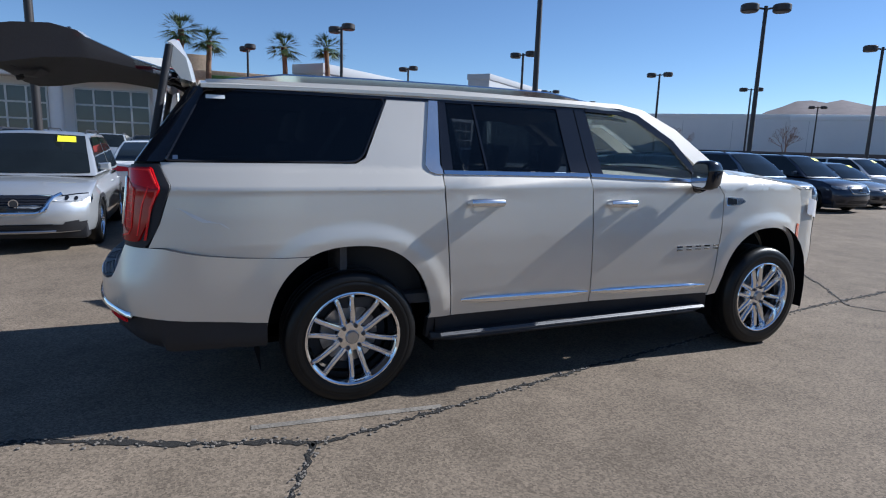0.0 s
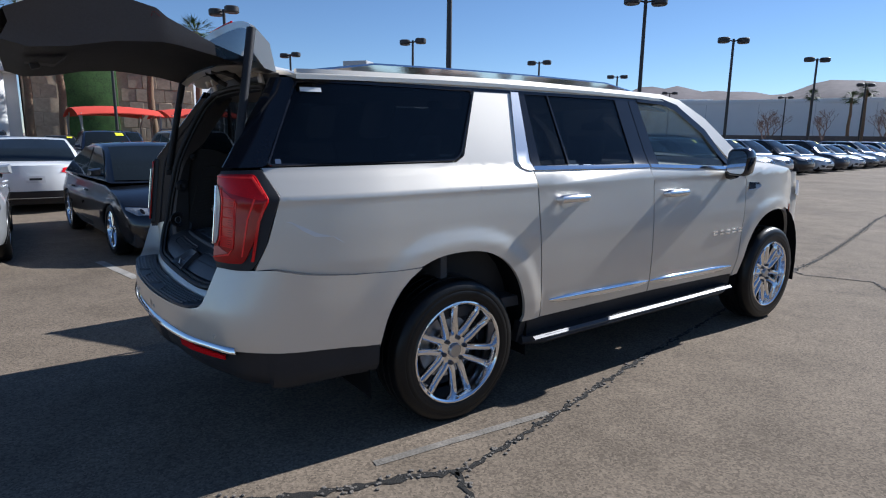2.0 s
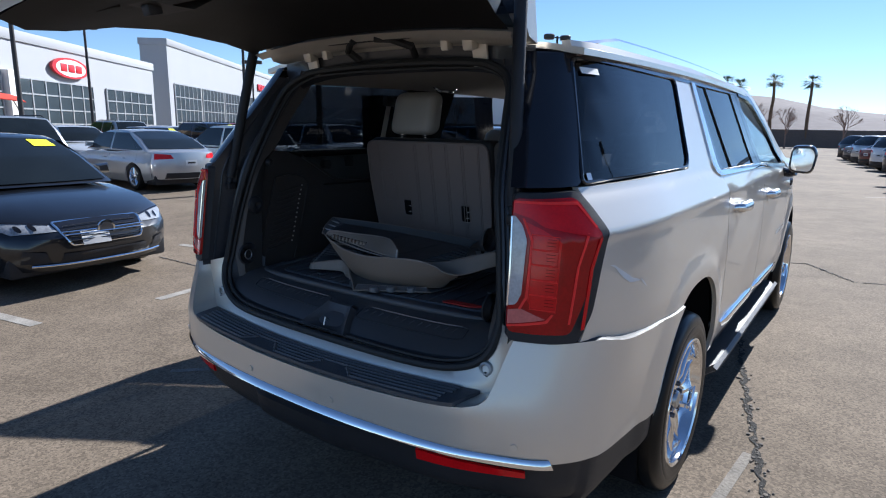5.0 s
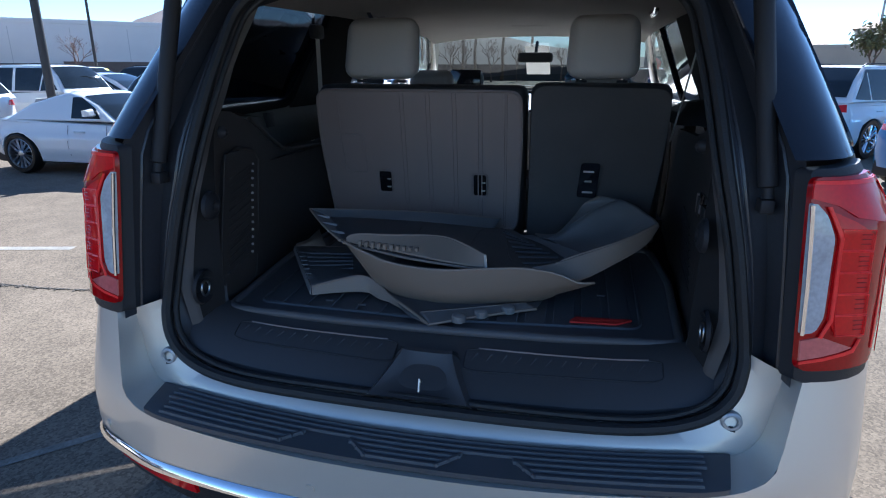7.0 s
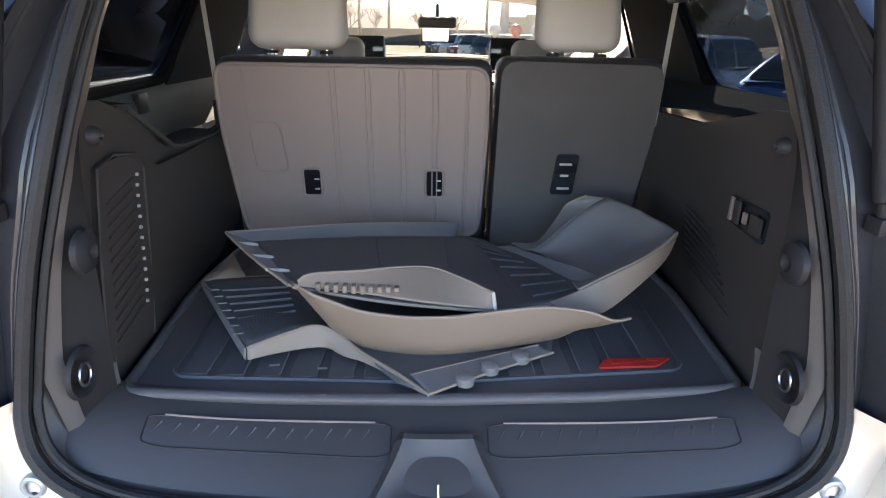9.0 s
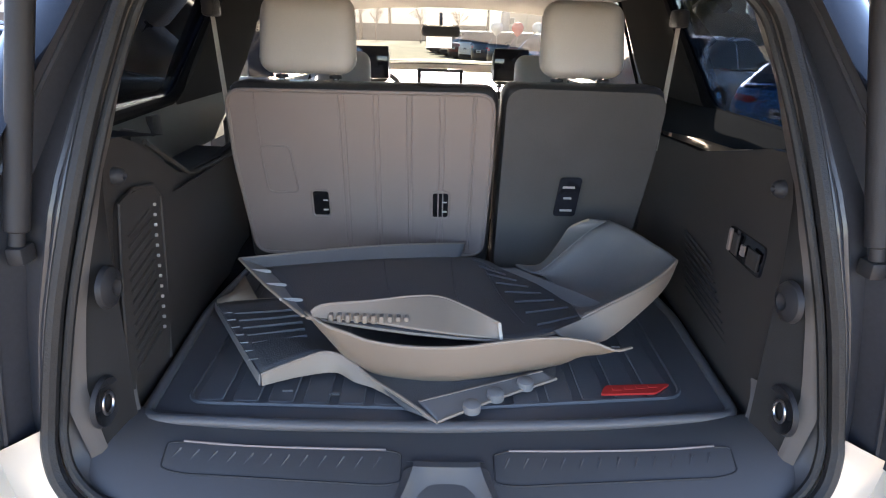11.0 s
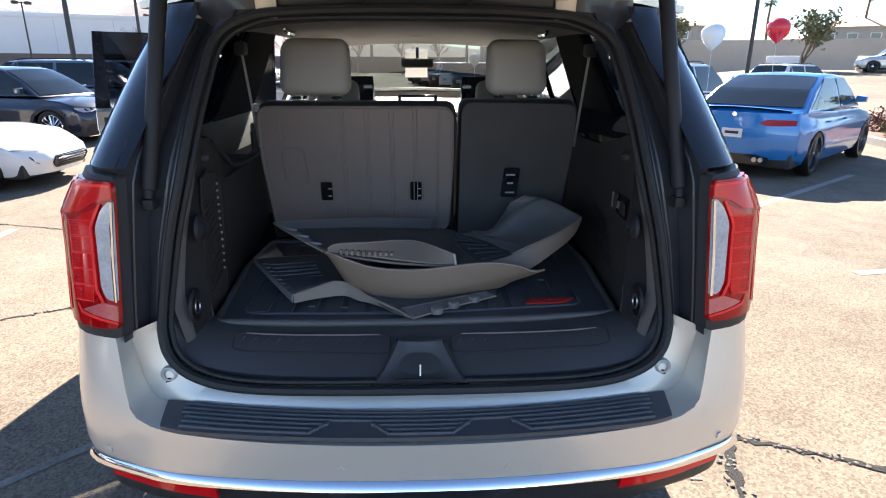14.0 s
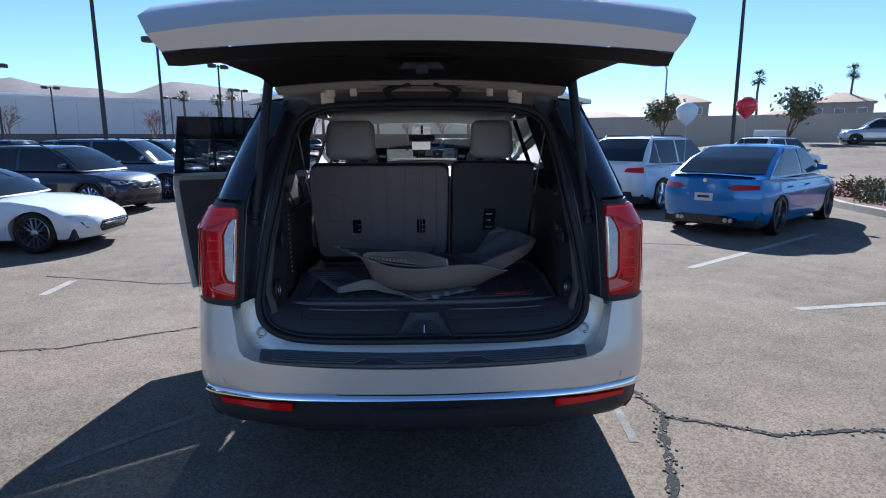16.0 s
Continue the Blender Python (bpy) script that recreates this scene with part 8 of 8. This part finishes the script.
# stone block wall with green panel
bw = building("stone_building", "tall brown stone-block building with a green planted panel", -43.8, 4.0, 90, 10.4, 8, 6.3, M["stone_brown"])
part("tower", box(-4.6, -3.05, -0.04, 3.0, 0, 7.6, 0.02), M["stone_brown"], bw)
part("green_panel", box(-3.1, 0.2, -0.30, -0.02, 0.4, 6.2, 0.05), M["hedge"], bw, "green planted wall panel")
rs = random.Random(5)
for r in range(6):
    for c in range(11):
        x = -5.15 + c * 0.93 + (0.46 if r % 2 else 0)
        if x < 4.3 and (x < -4.0 or x > 0.2 or r > 5):
            part("stone_block", box(x, x + 0.90, -0.05 - rs.uniform(0, 0.04), 0.0, 0.2 + r * 0.9, 1.07 + r * 0.9, 0.02, 1), M["stone_brown"], bw)
# red shade canopies
for i, (x, y) in enumerate(((-37.0, 3.0), (-37.0, 7.6))):
    cn = thing("shade_canopy", "red fabric car shade canopy on pale posts", "canopy", "shade canopies", at=pose(x, y, 0, 0, 0, 4))
    part("fabric", sheet([(-2.6, -2.2), (2.6, -2.2), (2.6, 2.2), (-2.6, 2.2)], lambda u, v: Vector((u, v, 3.15 - 0.45 * (u / 2.6) ** 2 - 0.15 * (v / 2.2) ** 2)), 0.6, 0.05, (0, 0, -1)), M["canopy_red"], cn)
    for sx in (-2.4, 2.4):
        for sy in (-2, 2):
            part("post", tube([(sx, sy, 0), (sx, sy, 2.65)], 0.06, 8), M["concrete"], cn)
            part("brace", tube([(sx, sy, 1.9), (sx * 0.65, sy, 2.75)], 0.04, 6), M["concrete"], cn)

# white warehouses to the north
w1 = building("warehouse", "large plain white warehouse", -86, 92, 42, 60, 30, 9.5, M["stucco_white"])
w2 = building("warehouse", "long low white warehouse with grey base band", -52, 112, 25, 46, 30, 9.0, M["stucco_white"])
for b_ in (w1, w2):
    for k in range(5):
        part("panel_joint", box(-20 + 9 * k, -19.9 + 9 * k, -0.03, 0, 0, 8.4), M["mullion"], b_)
    part("base_band", box(-22, 22, -0.06, 0, 0, 2.2), M["fence_dark"], b_)
for nm, pts, h, mat, lab in (("perimeter_wall", [(-62, 62), (-40, 78), (-20, 92), (8, 96)], 2.4, "fence_dark", "dark block perimeter wall"), ("perimeter_wall", [(9, 60), (18.5, 53.5), (30, 48.5), (38.6, 42.5), (49, 31), (60, 10)], 3.6, "stucco_tan", "tan block wall along the street")):
    wbm = bmesh.new()
    for a, b_ in zip(pts, pts[1:]):
        a, b_ = Vector((*a, 0)), Vector((*b_, 0))
        s = Vector((-(b_ - a).y, (b_ - a).x, 0)).normalized() * 0.12
        loft([[a - s, a + s, a + s + Vector((0, 0, h)), a - s + Vector((0, 0, h))], [b_ - s, b_ + s, b_ + s + Vector((0, 0, h)), b_ - s + Vector((0, 0, h))]], True, True, wbm)
    tagged(part(nm, wbm, M[mat]), lab, "wall", kind="structure")


# houses beyond the street
def house(x, y, deg, w, d, h, rh, mat):
    hs = thing("house", "tan stucco house with low clay-tile roof", "house", "houses beyond the street", at=pose(x, y, 0, 0, 0, deg))
    part("wall", box(-w / 2, w / 2, -d / 2, d / 2, 0, h), M["stucco_tan"] if mat else M["concrete"], hs)
    rb = bmesh.new()
    e = 0.5
    b0 = [rb.verts.new(p) for p in ((-w / 2 - e, -d / 2 - e, h), (w / 2 + e, -d / 2 - e, h), (w / 2 + e, d / 2 + e, h), (-w / 2 - e, d / 2 + e, h))]
    b1 = [rb.verts.new(p) for p in ((-w / 2 + d / 2, 0, h + rh), (w / 2 - d / 2, 0, h + rh))]
    for f in ((b0[0], b0[1], b1[1], b1[0]), (b0[1], b0[2], b1[1]), (b0[2], b0[3], b1[0], b1[1]), (b0[3], b0[0], b1[0]), tuple(reversed(b0))):
        rb.faces.new(f)
    part("roof", rb, M["roof_tile"], hs)
    for i in range(3):
        xx = -w / 2 + w * (i + 0.5) / 3
        wd = part("window", box(xx - 0.6, xx + 0.6, -d / 2 - 0.04, -d / 2 + 0.02, h - 2.2, h - 1.0), M["window_dark"], hs)
        part("window_frame", box(xx - 0.72, xx + 0.72, -d / 2 - 0.03, -d / 2 + 0.01, h - 2.32, h - 0.9), M["stucco_white"], wd)


house(51.5, 116, -23, 11, 9, 8.3, 2.0, False)
house(38, 122, -15, 12, 9, 5.6, 1.6, True)
house(62.5, 99, -31, 11, 9, 4.6, 1.6, True)
house(70, 95, -36, 9, 8, 7.2, 1.8, False)
house(79, 82, -44, 12, 9, 6.4, 1.8, True)
house(88, 62, -55, 13, 9, 6.0, 1.8, False)
house(20, 128, -8, 13, 9, 5.2, 1.6, True)


# palms
def palm(h, seed):
    rnd = random.Random(seed)
    t = thing("palm_tree", "tall fan palm with shaggy brown trunk", "palm tree", "palms")
    part("trunk", tube([(0.05 * math.sin(i), 0.05 * math.cos(i * 1.3), h * i / 10) for i in range(11)], [0.26 - 0.010 * i for i in range(10)] + [0.20], 10), M["palm_trunk"], t)
    cb = bmesh.new()
    for k in range(80):
        az, el = rnd.uniform(0, 2 * math.pi), rnd.uniform(-0.9, 1.25)
        d = Vector((math.cos(az) * math.cos(el), math.sin(az) * math.cos(el), math.sin(el)))
        s = d.cross(Vector((0, 0, 1))).normalized()
        b = Vector((0, 0, h)) + d * 0.15
        l = rnd.uniform(1.0, 1.5)
        c = b + d * l * 0.55
        for q in range(7):
            fa = (q - 3) * 0.30
            tip = c + (d * math.cos(fa) + s * math.sin(fa)) * l * 0.62 + Vector((0, 0, -0.14 * abs(q - 3) * 0.5 - 0.12))
            w = s * 0.045
            cb.faces.new([cb.verts.new(p) for p in (c - w, c + w, tip)])
        cb.faces.new([cb.verts.new(p) for p in (b - s * 0.02, b + s * 0.02, c + s * 0.02, c - s * 0.02)])
    part("crown", cb, M["frond"], t)
    return t


pm = [palm(11.0, 1), palm(12.2, 2)]
spots = [(-41.5, -0.95), (-41.5, 0.80), (-41.5, 5.95), (-41.5, 9.08), (-27, 84), (-24, 92), (-20, 84), (-17, 90), (-14.5, 86), (-11, 90), (-33, 96), (-40, 100), (54, 92), (70.5, 93.5), (84, 78), (-7, 94)]
for i, (x, y) in enumerate(spots):
    s = (0.805, 0.68, 0.76, 0.705)[i] if i < 4 else (0.72 if x < 0 else 1.0)
    if i < 2:
        pm[i].matrix_basis = pose(x, y, 0)
        pm[i].scale = (1, 1, s)
    else:
        q = copy_thing(pm[i % 2], pose(x, y, 0, 0, 0, 47 * i))
        q.scale = (1, 1, s)


# trees
def tree(name, label, h, spread, seed, leaves, leaf_mat, levels=4, leaf=0.16):
    rnd = random.Random(seed)
    t = thing(name, label, "tree", "trees")
    wood = bmesh.new()
    tips = []

    def limb(p, d, l, r, lev):
        q = p + d * l
        m = p.lerp(q, 0.5) + Vector((rnd.uniform(-1, 1), rnd.uniform(-1, 1), rnd.uniform(-0.3, 0.6))) * l * 0.10
        tube([p, m, q], [r, r * 0.85, r * 0.68], 6 if lev < 2 else 4, wood, caps=False)
        if lev >= levels:
            tips.append(q)
            return
        for _ in range(3 if lev else 4):
            nd = (d + Vector((rnd.uniform(-1, 1), rnd.uniform(-1, 1), rnd.uniform(-0.35, 0.6))) * spread).normalized()
            limb(q, nd, l * rnd.uniform(0.58, 0.8), r * 0.6, lev + 1)
            if lev >= 2:
                tips.append(q)

    limb(Vector((0, 0, 0)), Vector((rnd.uniform(-0.1, 0.1), 0.05, 1)).normalized(), h * 0.32, h * 0.022, 0)
    part("trunk", wood, M["bark"] if leaves else M["twig"], t)
    if leaves:
        cb = bmesh.new()
        for p in tips:
            for _ in range(leaves):
                c = p + Vector((rnd.gauss(0, 0.28), rnd.gauss(0, 0.28), rnd.gauss(0, 0.22)))
                a, b = Vector((rnd.gauss(0, 1), rnd.gauss(0, 1), rnd.gauss(0, 1))).normalized(), Vector((rnd.gauss(0, 1), rnd.gauss(0, 1), rnd.gauss(0, 1))).normalized()
                s = leaf * rnd.uniform(0.6, 1.3)
                cb.faces.new([cb.verts.new(v) for v in (c - a * s, c + b * s * 0.6, c + a * s, c - b * s * 0.6)])
        part("crown", cb, M[leaf_mat], t)
    return t


bare = tree("bare_tree", "leafless winter tree with brown twigs", 5.0, 0.75, 3, 0, "", 5)
for i, (x, y, s) in enumerate(((-52, 74, 1.2), (-38, 84, 1.2), (-60, 62, 1.1), (-29, 78, 1.1), (-15, 80, 1.1), (-8, 82, 1.0), (-22, 79, 1.1), (-2, 80, 1.0), (-34, 74, 1.0), (-18, 86, 1.2), (14.2, 9.4, 1.2), (-11, 78, 1.1), (3, 84, 1.0), (-26, 88, 1.2))):
    if i == 0:
        bare.matrix_basis = pose(x, y, 0)
        bare.scale = (s, s, s)
    else:
        q = copy_thing(bare, pose(x, y, 0, 0, 0, 73 * i))
        q.scale = (s, s, s)
green = tree("street_tree", "small olive-green street tree", 5.2, 0.62, 8, 4, "leaf", 4, 0.17)
for i, (x, y, s) in enumerate(((20.9, 47.4, 1.1), (26.6, 38.8, 1.0), (36, 38, 0.9), (13, 52, 0.8), (47, 29, 1.1))):
    if i == 0:
        green.matrix_basis = pose(x, y, 0)
    else:
        q = copy_thing(green, pose(x, y, 0, 0, 0, 61 * i))
        q.scale = (s, s, s)
sl = thing("street_light", "grey curved street light by the road", "street light")
part("mast", tube([(0, 0, 0), (0, 0, 8.0), (-0.4, 0, 8.8), (-1.5, 0, 9.2), (-2.6, 0, 9.2)], [0.11, 0.08, 0.07, 0.06, 0.05], 8), M["pole_grey"], sl)
part("lamp_head", box(-3.2, -2.5, -0.14, 0.14, 9.1, 9.24, 0.03), M["pole_grey"], sl)
sl.matrix_basis = pose(23.5, 54, 0)

# planted island with kerb
def island(pts, name, lab):
    k = bmesh.new()
    inner = shrink(pts, 0.16)
    loft([[(x, y, 0) for x, y in pts], [(x, y, 0.15) for x, y in pts], [(x, y, 0.15) for x, y in inner], [(x, y, 0.10) for x, y in inner]], True, False, k)
    kb = tagged(part("kerb", k, M["concrete"]), "pale concrete kerb round a planted island", "kerb", kind="structure")
    tagged(part(name, sheet(inner, lambda x, y: Vector((x, y, 0.14 + 0.07 * noise.noise((x * 1.3, y * 1.3, 0)))), 0.4), M["mulch"]), lab, "planting bed", kind="structure")


island([(9.55, 8.0), (18, 5.0), (19.5, 8.0), (15.0, 13.2), (10.6, 12.2), (9.8, 9.9)], "planting_bed", "red-brown mulch bed")
rnd_s = random.Random(21)
for i in range(18):
    x, y = rnd_s.uniform(10.5, 14.2), rnd_s.uniform(8.6, 11.7)
    sb = bmesh.new()
    for _ in range(420):
        d = Vector((rnd_s.gauss(0, 1), rnd_s.gauss(0, 1), abs(rnd_s.gauss(0, 1)))).normalized()
        c = Vector((d.x * 0.45, d.y * 0.45, d.z * 0.52)) * rnd_s.uniform(0.45, 1.1)
        a, b_ = Vector((rnd_s.gauss(0, 1), rnd_s.gauss(0, 1), rnd_s.gauss(0, 1))).normalized(), Vector((rnd_s.gauss(0, 1), rnd_s.gauss(0, 1), rnd_s.gauss(0, 1))).normalized()
        sb.faces.new([sb.verts.new(c + v) for v in (-a * 0.05, b_ * 0.03, a * 0.05, -b_ * 0.03)])
    tagged(part("shrub", sb, M["leaf"] if i % 3 else M["mulch"], at=pose(x, y, 0.12)), "low drought-dry shrub in the mulch bed", "shrub", "shrubs")

# raised street in front of the tan wall, with two concrete blocks on its far verge
def street_z(u, d):
    return 1.22 * smooth01(29, 10, d) * smooth01(-15, -5, u) + 0.006


def street_at(u, d):
    return Vector((34 + 0.82 * u - 0.572 * d, 45.5 - 0.572 * u - 0.82 * d, street_z(u, d)))


tagged(part("street", loft([[street_at(-15 + 1.5 * i, 29 - 1.25 * k) for k in range(24)] for i in range(41)], False), M["asphalt"], angle=60), "pale grey asphalt street rising to a tan wall", "street", kind="structure")
for u, d in ((-3.5, 10.2), (1.8, 10.0)):
    p = street_at(u, d)
    tagged(part("concrete_block", box(-1.0, 1.0, -0.4, 0.4, -0.05, 0.95, 0.05), M["stucco_white"], at=pose(p.x, p.y, p.z, 0, 0, -35)), "pale concrete planter block beside the street", "block", "concrete blocks")

# balloons on strings
bal = [(7.2, 9.6, 2.3, "balloon_red"), (5.6, 9.0, 2.15, "balloon_white"), (9.4, 8.1, 2.45, "balloon_white"), (2.9, 20.5, 1.75, "balloon_red"), (3.6, 20.3, 1.75, "balloon_white"), (4.4, 20.0, 1.75, "balloon_red"), (5.2, 19.6, 1.85, "balloon_white"), (6.0, 19.0, 1.9, "balloon_white"), (2.2, 21.0, 1.75, "balloon_white")]
for x, y, z, mt in bal:
    b_ = thing("balloon", ("red" if "red" in mt else "pearl white") + " balloon tethered on a thin string", "balloon", "balloons", at=pose(x, y, z))
    part("skin", lathe([(-0.26, 0.012), (-0.22, 0.06), (-0.12, 0.16), (0.0, 0.215), (0.1, 0.215), (0.18, 0.16), (0.225, 0.08), (0.235, 0.0)], 24, "Z"), M[mt], b_)
    part("string", tube([(0, 0, -0.25), (0.02, 0, -0.9), (0, 0, -z)], 0.004, 4), M["white_label"], b_)

# hills on the horizon
hb = bmesh.new()
rows = []
for i in range(97):
    az = radians(-75 + 100 * i / 96)  # from left of ahead to the right
    d = math.degrees(az)
    base = lerp([(-75, 10), (-46, 12), (-42, 60), (-39, 130), (-36, 172), (-33, 158), (-29, 149), (-25, 133), (-22, 178), (-18, 160), (-13, 135), (-8, 110), (-2, 70), (6, 40), (15, 12), (25, 4)], d)
    h = base * (1 + 0.10 * noise.noise((d * 0.35, 1, 0)) + 0.05 * noise.noise((d * 1.3, 4, 0)))
    row = []
    for k, (dist, f) in enumerate(((1500, -0.02), (1650, 0.28), (1800, 0.62), (2000, 1.0), (2300, 0.7))):
        hh = h * f * (1 + 0.22 * noise.noise((d * 0.9, k * 3.1, 2)) * (0 if k == 3 else 1))
        row.append((dist * math.sin(az), dist * math.cos(az), hh))
    rows.append(row)
loft(rows, False, False, hb)
tagged(part("hills", hb, M["hill"], angle=180), "bare brown desert hills on the horizon", "hills", kind="structure")
